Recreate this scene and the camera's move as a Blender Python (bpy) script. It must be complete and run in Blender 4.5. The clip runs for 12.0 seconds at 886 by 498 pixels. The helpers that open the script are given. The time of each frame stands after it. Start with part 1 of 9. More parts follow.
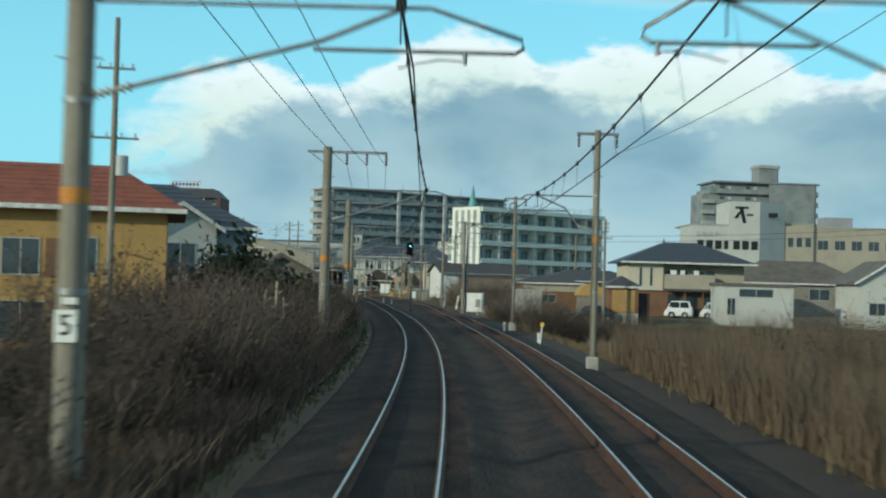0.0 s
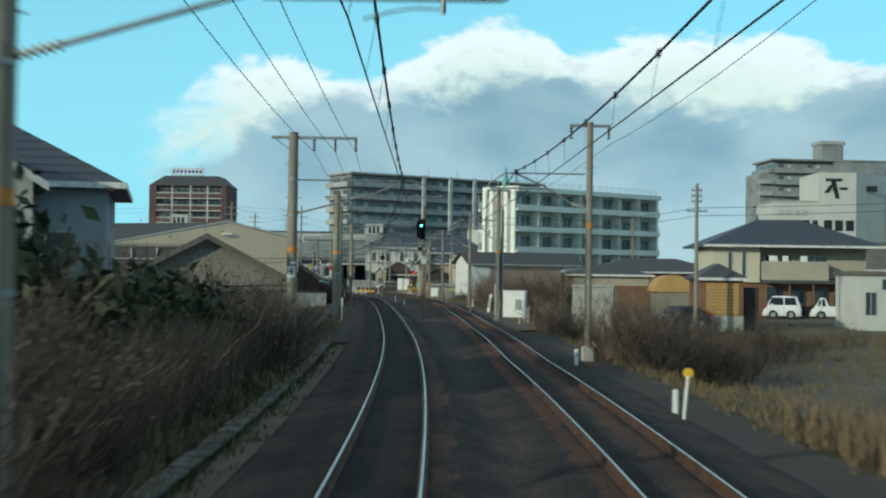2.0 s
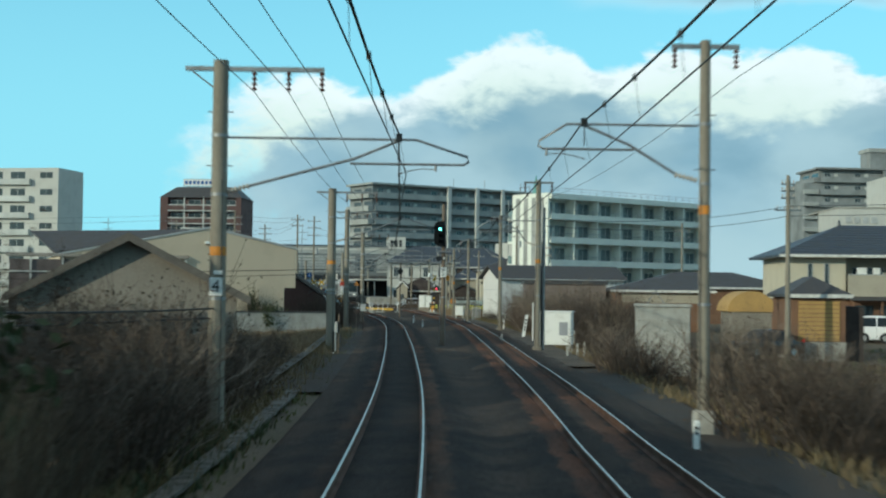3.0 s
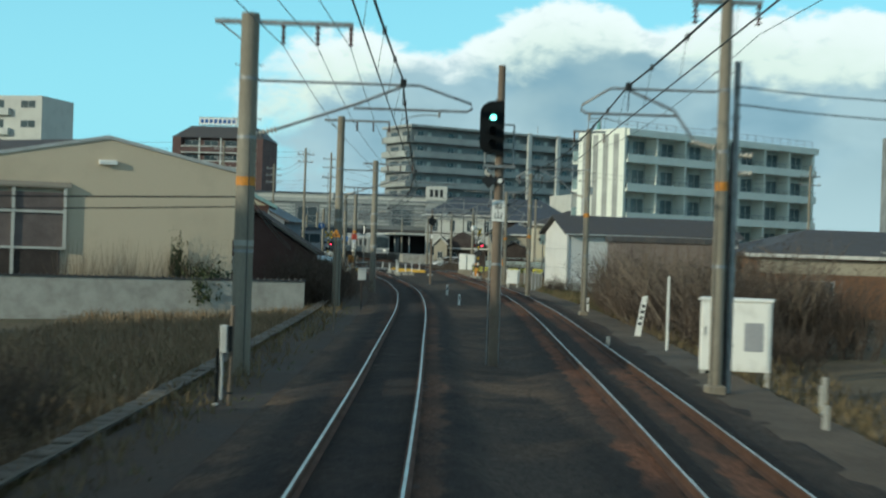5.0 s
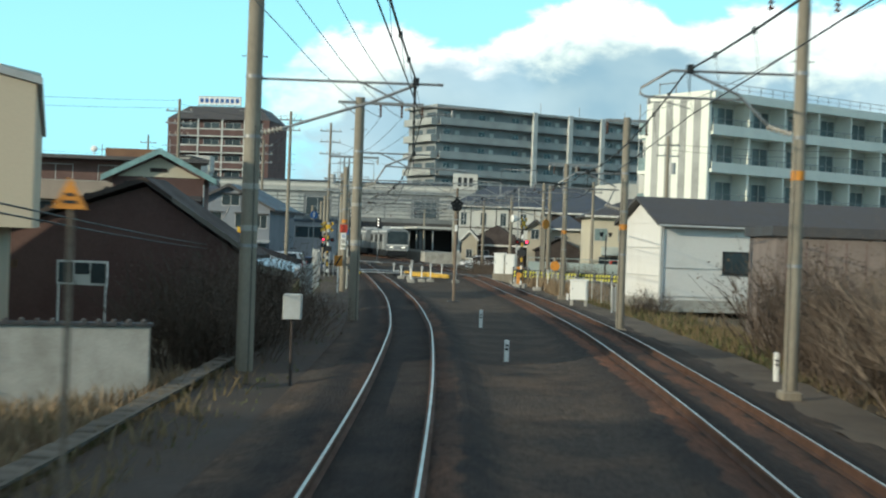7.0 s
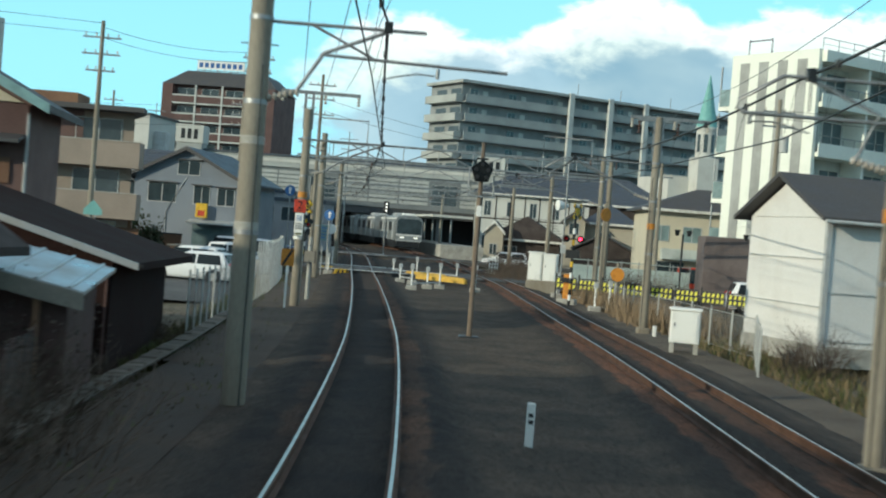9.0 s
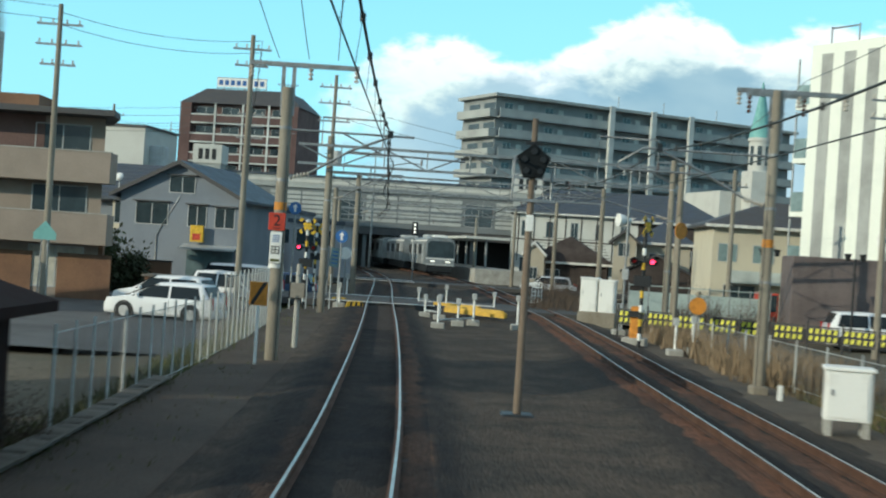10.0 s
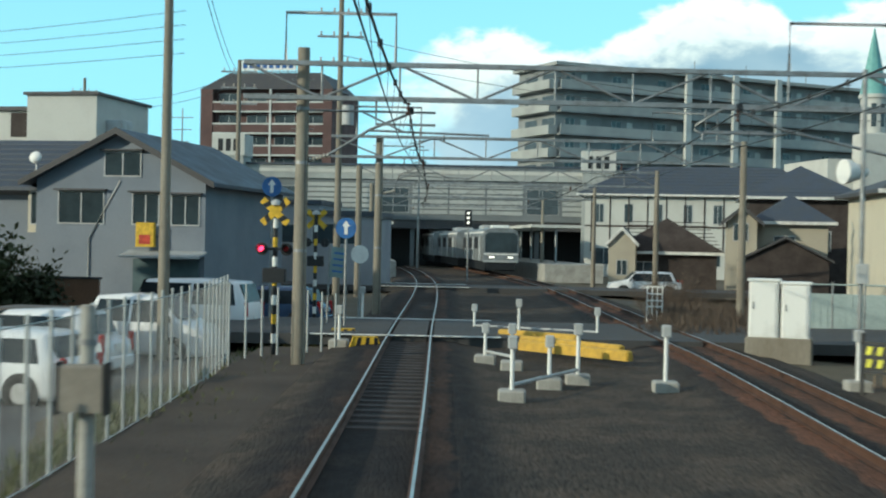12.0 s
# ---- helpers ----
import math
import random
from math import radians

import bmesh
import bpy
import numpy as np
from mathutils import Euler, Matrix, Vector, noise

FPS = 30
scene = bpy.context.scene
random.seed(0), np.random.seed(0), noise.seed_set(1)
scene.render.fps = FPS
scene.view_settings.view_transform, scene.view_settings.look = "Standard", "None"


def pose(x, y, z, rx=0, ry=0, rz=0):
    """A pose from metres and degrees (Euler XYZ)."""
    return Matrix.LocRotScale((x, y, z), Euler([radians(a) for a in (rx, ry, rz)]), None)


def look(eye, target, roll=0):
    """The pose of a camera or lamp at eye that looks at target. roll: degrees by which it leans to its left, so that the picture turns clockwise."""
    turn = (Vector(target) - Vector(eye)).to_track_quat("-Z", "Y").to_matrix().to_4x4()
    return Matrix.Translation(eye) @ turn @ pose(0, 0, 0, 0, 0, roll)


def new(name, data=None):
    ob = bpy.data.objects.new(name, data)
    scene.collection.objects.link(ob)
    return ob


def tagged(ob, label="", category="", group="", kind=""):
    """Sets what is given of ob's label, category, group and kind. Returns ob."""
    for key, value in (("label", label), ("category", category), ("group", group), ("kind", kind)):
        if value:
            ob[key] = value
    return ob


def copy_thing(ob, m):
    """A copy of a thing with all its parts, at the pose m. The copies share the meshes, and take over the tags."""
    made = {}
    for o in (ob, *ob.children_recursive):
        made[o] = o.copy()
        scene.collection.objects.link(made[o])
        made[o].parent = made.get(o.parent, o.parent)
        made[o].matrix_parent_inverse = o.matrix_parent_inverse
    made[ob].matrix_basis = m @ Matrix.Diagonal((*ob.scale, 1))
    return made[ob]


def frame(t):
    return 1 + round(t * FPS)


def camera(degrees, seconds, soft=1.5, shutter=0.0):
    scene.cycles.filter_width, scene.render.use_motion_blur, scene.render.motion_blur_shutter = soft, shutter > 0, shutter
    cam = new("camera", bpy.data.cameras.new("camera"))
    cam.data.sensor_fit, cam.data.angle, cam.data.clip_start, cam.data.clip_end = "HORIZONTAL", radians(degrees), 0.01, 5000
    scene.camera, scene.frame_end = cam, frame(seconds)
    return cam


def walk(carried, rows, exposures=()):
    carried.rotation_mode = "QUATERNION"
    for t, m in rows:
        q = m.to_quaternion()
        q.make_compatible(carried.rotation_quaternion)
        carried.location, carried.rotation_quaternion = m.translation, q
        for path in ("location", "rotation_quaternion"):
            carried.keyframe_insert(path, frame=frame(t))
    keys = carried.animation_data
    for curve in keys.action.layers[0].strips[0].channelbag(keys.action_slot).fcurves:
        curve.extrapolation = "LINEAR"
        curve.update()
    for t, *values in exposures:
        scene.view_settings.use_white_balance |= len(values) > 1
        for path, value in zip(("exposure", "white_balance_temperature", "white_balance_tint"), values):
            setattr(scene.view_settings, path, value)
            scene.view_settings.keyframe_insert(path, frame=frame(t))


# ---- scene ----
# camera: seconds, place in metres, tilt, roll, yaw in degrees
cam = camera(38.0, 12.0, 2.1, 0.5)
ROWS = [
    (0.0, 0.000, 0.001, 2.445, 91.409, -1.623, 0.144),
    (0.5, 0.186, 8.330, 2.445, 91.212, -1.017, 0.327),
    (1.0, 0.325, 16.645, 2.445, 91.133, -0.517, 0.555),
    (1.5, 0.372, 24.900, 2.445, 91.246, -0.922, 1.088),
    (2.0, 0.332, 33.093, 2.445, 91.087, -0.788, 1.586),
    (2.5, 0.210, 41.311, 2.445, 91.196, -0.501, 2.228),
    (3.0, -0.007, 49.647, 2.445, 91.786, -0.694, 2.795),
    (5.0, -1.840, 83.130, 2.445, 89.832, -1.862, 4.793),
    (5.5, -2.474, 90.973, 2.445, 88.218, -2.592, 5.296),
    (6.0, -3.108, 98.565, 2.445, 88.310, -1.544, 5.620),
    (6.5, -3.741, 105.859, 2.445, 89.677, -0.904, 5.895),
    (7.0, -4.374, 112.714, 2.445, 89.614, -2.074, 6.092),
    (9.0, -6.681, 136.626, 2.445, 89.164, -4.471, 7.064),
    (9.5, -7.344, 142.353, 2.445, 89.464, -3.800, 7.597),
    (10.0, -8.045, 148.029, 2.445, 90.073, -3.717, 8.623),
    (10.5, -8.878, 153.719, 2.445, 90.066, -3.364, 9.291),
    (11.0, -9.776, 159.439, 2.445, 90.008, -2.899, 10.231),
    (11.5, -10.718, 165.036, 2.445, 89.792, -1.904, 10.707),
    (12.0, -11.732, 170.562, 2.445, 89.712, -1.229, 11.195),
]
EXPOSURES = [(0.0, -0.22, 5720, 0), (3.0, -0.17, 5680, 0), (5.0, -0.17, 5830, 0), (5.5, 0.01, 5830, -2), (6.0, 0.26, 5930, 4), (7.0, 0.24, 6100, 7), (9.0, 0.13, 5900, 5), (9.5, 0.11, 5820, 5), (12.0, 0.10, 5800, 4)]
walk(cam, [(t, pose(x, y, z, rx, ry, rz)) for t, x, y, z, rx, ry, rz in ROWS], EXPOSURES)

# ---------- world, sun ----------
SUN_AZ, SUN_EL = -131.0, 16.0          # azimuth clockwise from +y, elevation
world = bpy.data.worlds.new("world")
scene.world = world
world.use_nodes = True
wt = world.node_tree
wt.nodes.clear()


def wnode(kind, **sets):
    n = wt.nodes.new(kind)
    for k, val in sets.items():
        if k == "op":
            n.operation = val
        elif k == "clamp":
            n.use_clamp = val
    return n


def wmath(op, a, b=None, c=None, clamp=False):
    n = wnode("ShaderNodeMath", op=op, clamp=clamp)
    for i, s in enumerate((a, b, c)):
        if s is None:
            continue
        if isinstance(s, (int, float)):
            n.inputs[i].default_value = s
        else:
            wt.links.new(s, n.inputs[i])
    return n.outputs[0]


def wsmooth(value, lo, hi):
    n = wt.nodes.new("ShaderNodeMapRange")
    n.interpolation_type = "SMOOTHSTEP"
    wt.links.new(value, n.inputs["Value"])
    n.inputs["From Min"].default_value, n.inputs["From Max"].default_value = lo, hi
    return n.outputs[0]


def wmix(fac, a, b):
    n = wt.nodes.new("ShaderNodeMix")
    n.data_type = "RGBA"
    wt.links.new(fac, n.inputs[0])
    for i, s in ((6, a), (7, b)):
        if isinstance(s, tuple):
            n.inputs[i].default_value = (*s, 1)
        else:
            wt.links.new(s, n.inputs[i])
    return n.outputs[2]


sky = wt.nodes.new("ShaderNodeTexSky")
sky.sky_type = "NISHITA"
sky.sun_disc = False
sky.sun_elevation, sky.sun_rotation = radians(SUN_EL), radians(SUN_AZ)
sky.air_density, sky.dust_density, sky.ozone_density = 1.0, 0.3, 2.0
coord = wt.nodes.new("ShaderNodeTexCoord")
sep = wt.nodes.new("ShaderNodeSeparateXYZ")
wt.links.new(coord.outputs["Generated"], sep.inputs[0])
dx, dy, dz = sep.outputs
az = wmath("ARCTAN2", dx, dy)
el = wmath("ARCSINE", dz)
comb = wt.nodes.new("ShaderNodeCombineXYZ")
wt.links.new(wmath("MULTIPLY", az, 9.0), comb.inputs[0])
wt.links.new(wmath("MULTIPLY", el, 15.0), comb.inputs[1])


def wnoise(scale, detail, rough, dist=0.0, off=0.0):
    n = wt.nodes.new("ShaderNodeTexNoise")
    mp = wt.nodes.new("ShaderNodeMapping")
    mp.inputs["Location"].default_value = (off, off * 0.7, off)
    wt.links.new(comb.outputs[0], mp.inputs[0])
    wt.links.new(mp.outputs[0], n.inputs["Vector"])
    n.inputs["Scale"].default_value, n.inputs["Detail"].default_value, n.inputs["Roughness"].default_value = scale, detail, rough
    n.inputs["Distortion"].default_value = dist
    return n.outputs["Fac"]




def wcurve(value, lo, hi, top_value, points):
    """A smooth line through (value, height) points, read at the azimuth."""
    span = wt.nodes.new("ShaderNodeMapRange")
    wt.links.new(value, span.inputs["Value"])
    span.inputs["From Min"].default_value, span.inputs["From Max"].default_value = lo, hi
    n = wt.nodes.new("ShaderNodeFloatCurve")
    c = n.mapping.curves[0]
    pts = [((a - lo) / (hi - lo), h / top_value) for a, h in points]
    c.points[0].location, c.points[1].location = pts[0], pts[-1]
    for q in pts[1:-1]:
        c.points.new(*q)
    n.mapping.update()
    wt.links.new(span.outputs[0], n.inputs["Value"])
    return wmath("MULTIPLY", n.outputs[0], top_value)


def off_centre(v, amount):
    return wmath("MULTIPLY", wmath("SUBTRACT", v, 0.5), amount)


billow = wnoise(2.3, 8, 0.55, 0.25, 8.4)
puff = wnoise(5.5, 6, 0.55, 0.4, 2.7)
soft = wnoise(1.1, 4, 0.45, 0.2, 14.0)
# the cloud bank: heads of cumulus in a row, and the height at which their sunlit crowns turn grey
heads = wcurve(az, -0.30, 0.60, 0.25, ((-0.30, 0.10), (-0.24, 0.125), (-0.215, 0.148), (-0.16, 0.166), (-0.09, 0.152), (-0.06, 0.168), (0.0, 0.193), (0.055, 0.190), (0.072, 0.178), (0.13, 0.191), (0.19, 0.182), (0.23, 0.182), (0.29, 0.162), (0.34, 0.174), (0.45, 0.185), (0.60, 0.17)))
feet = wcurve(az, -0.30, 0.60, 0.25, ((-0.30, 0.03), (-0.21, 0.090), (-0.14, 0.127), (-0.09, 0.143), (-0.02, 0.144), (0.045, 0.160), (0.08, 0.146), (0.11, 0.138), (0.20, 0.132), (0.25, 0.141), (0.30, 0.155), (0.36, 0.13), (0.60, 0.13)))
edge = wmath("SUBTRACT", wmath("ADD", wmath("ADD", heads, off_centre(billow, 0.040)), off_centre(puff, 0.014)), el)
bank = wsmooth(edge, -0.002, 0.008)
west = wsmooth(wmath("ADD", az, wmath("ADD", off_centre(billow, 0.16), off_centre(puff, 0.05))), -0.258, -0.180)
east = wsmooth(az, 2.0, 1.2)
# a thin grey layer high over the second track
deck = wmath("MULTIPLY", wmath("MULTIPLY", wsmooth(wmath("ADD", el, off_centre(soft, 0.03)), 0.211, 0.226), wsmooth(el, 0.34, 0.26)), wmath("MULTIPLY", wsmooth(az, 0.03, 0.12), wsmooth(az, 0.8, 0.5)))
mask = wmath("MAXIMUM", wmath("MULTIPLY", wmath("MULTIPLY", bank, west), east), wmath("MULTIPLY", deck, 0.75))
# lit crowns over a grey underside
depth = wmath("SUBTRACT", wmath("ADD", feet, wmath("ADD", off_centre(billow, 0.075), off_centre(puff, 0.022))), el)
under = wmath("MULTIPLY", wsmooth(depth, -0.010, 0.016), wmath("ADD", 0.80, wmath("MULTIPLY", wsmooth(soft, 0.62, 0.36), 0.20)))
under = wmath("MAXIMUM", under, wmath("MULTIPLY", deck, 0.9))
under = wmath("MAXIMUM", under, wmath("MULTIPLY", wsmooth(puff, 0.53, 0.70), 0.22))
crown = wmix(wsmooth(edge, 0.0, 0.05), (1.12, 1.12, 1.06), (0.93, 1.0, 0.86))
grey = wmix(wsmooth(wnoise(0.9, 5, 0.5, 0.3, 22.0), 0.36, 0.62), (0.30, 0.455, 0.53), (0.42, 0.58, 0.645))
belly = wmix(wsmooth(el, 0.015, 0.10), (0.47, 0.64, 0.69), grey)
cloud = wmix(under, crown, belly)
bg_sky, bg_cloud = wt.nodes.new("ShaderNodeBackground"), wt.nodes.new("ShaderNodeBackground")
tint = wt.nodes.new("ShaderNodeMix")
tint.data_type, tint.blend_type = "RGBA", "MULTIPLY"
tint.inputs[0].default_value = 1.0
wt.links.new(sky.outputs[0], tint.inputs[6])
tint.inputs[7].default_value = (0.78, 1.25, 1.15, 1)
veil = wmix(wmath("MULTIPLY", wsmooth(el, 0.26, 0.62), 0.92), tint.outputs[2], (2.75, 2.95, 3.05))
sunward = wmath("ADD", wmath("MULTIPLY", dx, math.sin(radians(SUN_AZ))), wmath("MULTIPLY", dy, math.cos(radians(SUN_AZ))))
low = wmix(wsmooth(sunward, -0.25, 0.6), (2.6, 5.4, 6.1), (4.1, 4.5, 4.4))
haze = wmix(wmath("MULTIPLY", wsmooth(el, 0.50, 0.02), 0.92), veil, low)
wt.links.new(haze, bg_sky.inputs[0])
bg_sky.inputs[1].default_value = 0.16
wt.links.new(cloud, bg_cloud.inputs[0])
bg_cloud.inputs[1].default_value = 1.0
mixs, wout = wt.nodes.new("ShaderNodeMixShader"), wt.nodes.new("ShaderNodeOutputWorld")
wt.links.new(wmath("MULTIPLY", mask, 0.97), mixs.inputs[0])
wt.links.new(bg_sky.outputs[0], mixs.inputs[1])
wt.links.new(bg_cloud.outputs[0], mixs.inputs[2])
wt.links.new(mixs.outputs[0], wout.inputs[0])

lamp = bpy.data.lights.new("sun", "SUN")
lamp.energy, lamp.angle, lamp.color = 3.0, radians(0.6), (1.0, 0.86, 0.62)
sun = new("sun", lamp)
sdir = Vector((math.sin(radians(SUN_AZ)) * math.cos(radians(SUN_EL)), math.cos(radians(SUN_AZ)) * math.cos(radians(SUN_EL)), math.sin(radians(SUN_EL))))
sun.matrix_world = look(tuple(sdir * 500), (0, 0, 0))

# ---------- materials ----------


def surface(name, color, rough=0.8, vary=0.25, scale=3.0, bump=0.2, grain=40.0, metal=0.0, second=None, spots=0.5, rnd=0.0, stretch=(1, 1, 1), spec=0.4):
    """Paint with wear at two scales; second: the colour of stains."""
    m = bpy.data.materials.new(name)
    m.use_nodes = True
    nt = m.node_tree
    b = nt.nodes["Principled BSDF"]
    b.inputs["Roughness"].default_value, b.inputs["Metallic"].default_value = rough, metal
    b.inputs["Specular IOR Level"].default_value = spec
    tc, mp = nt.nodes.new("ShaderNodeTexCoord"), nt.nodes.new("ShaderNodeMapping")
    mp.inputs["Scale"].default_value = stretch
    nt.links.new(tc.outputs["Object"], mp.inputs[0])

    def nz(sc, det=4, ro=0.6):
        n = nt.nodes.new("ShaderNodeTexNoise")
        nt.links.new(mp.outputs[0], n.inputs["Vector"])
        n.inputs["Scale"].default_value, n.inputs["Detail"].default_value, n.inputs["Roughness"].default_value = sc, det, ro
        return n.outputs["Fac"]
    coarse, fine = nz(scale, 5), nz(grain, 3)

    def mr(v, a, c, lo, hi):
        n = nt.nodes.new("ShaderNodeMapRange")
        nt.links.new(v, n.inputs[0])
        for i, x in zip((1, 2, 3, 4), (a, c, lo, hi)):
            n.inputs[i].default_value = x
        return n.outputs[0]

    def mx(fac, a, c, blend="MIX"):
        n = nt.nodes.new("ShaderNodeMix")
        n.data_type, n.blend_type = "RGBA", blend
        for i, s in ((0, fac), (6, a), (7, c)):
            if isinstance(s, tuple):
                n.inputs[i].default_value = (*s, 1)
            elif isinstance(s, (int, float)):
                n.inputs[i].default_value = s
            else:
                nt.links.new(s, n.inputs[i])
        return n.outputs[2]
    stain = second or tuple(c * 0.55 for c in color)
    base = mx(mr(coarse, spots - 0.12, spots + 0.25, 0.0, 1.0), color, stain)
    shade = nt.nodes.new("ShaderNodeHueSaturation")
    nt.links.new(base, shade.inputs["Color"])
    val = mr(fine, 0.25, 0.75, 1 - vary, 1 + vary)
    if rnd:
        oi = nt.nodes.new("ShaderNodeObjectInfo")
        mul = nt.nodes.new("ShaderNodeMath")
        mul.operation = "MULTIPLY"
        nt.links.new(val, mul.inputs[0])
        nt.links.new(mr(oi.outputs["Random"], 0, 1, 1 - rnd, 1 + rnd), mul.inputs[1])
        val = mul.outputs[0]
    nt.links.new(val, shade.inputs["Value"])
    nt.links.new(shade.outputs[0], b.inputs["Base Color"])
    nt.links.new(mr(coarse, 0.3, 0.7, max(rough - 0.12, 0.02), min(rough + 0.1, 1)), b.inputs["Roughness"])
    if bump:
        bp = nt.nodes.new("ShaderNodeBump")
        bp.inputs["Strength"].default_value, bp.inputs["Distance"].default_value = bump, 0.02
        nt.links.new(fine, bp.inputs["Height"])
        nt.links.new(bp.outputs[0], b.inputs["Normal"])
    return m


def glow(name, color, strength):
    m = bpy.data.materials.new(name)
    m.use_nodes = True
    b = m.node_tree.nodes["Principled BSDF"]
    b.inputs["Base Color"].default_value = (*color, 1)
    b.inputs["Emission Color"].default_value = (*color, 1)
    b.inputs["Emission Strength"].default_value = strength
    return m


def glassy(name, color, rough=0.08):
    m = surface(name, color, rough, 0.15, 0.6, 0.0, 2.0, spec=0.6)
    return m


BALLAST = surface("ballast", (0.046, 0.037, 0.030), 0.95, 0.55, 0.5, 1.0, 26.0, second=(0.074, 0.054, 0.038), spots=0.55)
GRAVEL = surface("brown_gravel", (0.086, 0.063, 0.044), 0.95, 0.5, 0.3, 1.0, 24.0, second=(0.050, 0.040, 0.033), spots=0.47)
EARTH = surface("earth", (0.125, 0.100, 0.068), 0.95, 0.4, 0.22, 0.8, 9.0, second=(0.080, 0.074, 0.044), spots=0.5)
MAUVE_BROWN = surface("mauve_brown_boards", (0.150, 0.092, 0.082), 0.85, 0.12, 0.7, 0.15, 12.0, second=(0.11, 0.07, 0.062))
HOUSE_GREY = surface("blue_grey_render", (0.205, 0.232, 0.268), 0.85, 0.06, 0.5, 0.1, 15.0, second=(0.165, 0.187, 0.218), spots=0.58)
STATION_GREY = surface("station_cladding", (0.165, 0.182, 0.188), 0.8, 0.08, 0.3, 0.1, 8.0, second=(0.12, 0.135, 0.14))
BUFF = surface("buff_render", (0.30, 0.245, 0.20), 0.85, 0.08, 0.6, 0.1, 15.0, second=(0.24, 0.20, 0.165))
OUT_WALL = surface("faded_brown_boards", (0.225, 0.185, 0.165), 0.88, 0.15, 0.8, 0.15, 12.0, second=(0.17, 0.14, 0.125))
MAUVE_WALL = surface("mauve_brown_render", (0.155, 0.125, 0.118), 0.85, 0.12, 0.7, 0.12, 14.0)
ASPHALT = surface("asphalt", (0.115, 0.115, 0.112), 0.9, 0.3, 0.4, 0.4, 40.0)
RAIL_SIDE = surface("rail_side", (0.10, 0.05, 0.03), 0.8, 0.3, 2.0, 0.2)
RAIL_TOP = surface("rail_top", (0.60, 0.57, 0.52), 0.38, 0.06, 2.0, 0.0, metal=1.0, second=(0.5, 0.48, 0.45))
SLEEPER = surface("sleeper", (0.062, 0.054, 0.050), 0.9, 0.3, 2.0, 0.4, second=(0.048, 0.038, 0.033), rnd=0.2)
CONCRETE = surface("pole_concrete", (0.262, 0.238, 0.190), 0.85, 0.14, 1.2, 0.25, 30.0, second=(0.185, 0.155, 0.115), stretch=(1, 1, 0.25))
CONC_LIGHT = surface("light_concrete", (0.42, 0.41, 0.37), 0.85, 0.15, 1.5, 0.25, 30.0, second=(0.26, 0.25, 0.22))
TROUGH = surface("stained_concrete", (0.13, 0.12, 0.10), 0.9, 0.25, 0.8, 0.4, 20.0, second=(0.07, 0.065, 0.05), spots=0.5)
TROUGH_LID = surface("trough_lid", (0.125, 0.112, 0.092), 0.9, 0.25, 1.5, 0.4, 20.0, second=(0.075, 0.068, 0.055), spots=0.5, rnd=0.22)
STEEL = surface("galvanised", (0.33, 0.34, 0.34), 0.55, 0.15, 3.0, 0.05, metal=0.7)
WIRE = surface("wire", (0.075, 0.085, 0.085), 0.6, 0.1, 3.0, 0.0, metal=0.5)
WIRE_PALE = surface("pale_wire", (0.17, 0.20, 0.21), 0.6, 0.1, 3.0, 0.0, metal=0.5)
PORCELAIN = surface("porcelain", (0.55, 0.50, 0.42), 0.3, 0.1, 3.0, 0.0)
BROWN_INS = surface("brown_porcelain", (0.10, 0.05, 0.035), 0.25, 0.1, 3.0, 0.0)
ORANGE = surface("orange_paint", (0.62, 0.25, 0.03), 0.6, 0.12, 6.0, 0.05)
YELLOW = surface("yellow_paint", (0.74, 0.47, 0.03), 0.6, 0.12, 6.0, 0.05)
RED = surface("red_paint", (0.55, 0.06, 0.03), 0.55, 0.12, 6.0, 0.05)
WHITE = surface("white_paint", (0.78, 0.78, 0.74), 0.55, 0.06, 2.0, 0.05, second=(0.55, 0.54, 0.50), spots=0.62)
GREY_PAINT = surface("grey_paint", (0.45, 0.47, 0.47), 0.5, 0.08, 2.0, 0.05, second=(0.33, 0.33, 0.31))
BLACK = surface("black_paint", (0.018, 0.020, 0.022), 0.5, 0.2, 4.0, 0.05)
BLUE = surface("blue_paint", (0.03, 0.12, 0.36), 0.5, 0.1, 4.0, 0.05)
SIGN_BLUE = surface("sign_blue", (0.05, 0.16, 0.42), 0.45, 0.08, 4.0, 0.0)
CREAM = surface("cream_siding", (0.565, 0.475, 0.350), 0.85, 0.05, 0.35, 0.1, 20.0, second=(0.43, 0.36, 0.27), spots=0.6)
HOTEL_WHITE = surface("hotel_white", (0.76, 0.78, 0.70), 0.7, 0.05, 0.4, 0.05, 10.0, second=(0.62, 0.65, 0.59), spots=0.6)
HOTEL_GREY = surface("hotel_grey_stripe", (0.38, 0.39, 0.37), 0.7, 0.06, 0.4, 0.05, 10.0)
# duller than the hotel white: balcony shade put into the colour
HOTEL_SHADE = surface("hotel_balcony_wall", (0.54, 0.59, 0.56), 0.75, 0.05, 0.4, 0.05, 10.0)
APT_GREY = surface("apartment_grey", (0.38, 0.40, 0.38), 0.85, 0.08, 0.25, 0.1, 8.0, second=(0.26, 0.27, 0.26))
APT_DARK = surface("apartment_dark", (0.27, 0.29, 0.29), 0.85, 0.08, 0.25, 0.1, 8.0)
APT_PALE = surface("apartment_pale", (0.58, 0.60, 0.57), 0.8, 0.06, 0.25, 0.1, 8.0)
BRICK_RED = surface("red_tile_wall", (0.112, 0.064, 0.058), 0.8, 0.12, 0.5, 0.1, 10.0, second=(0.085, 0.053, 0.050))
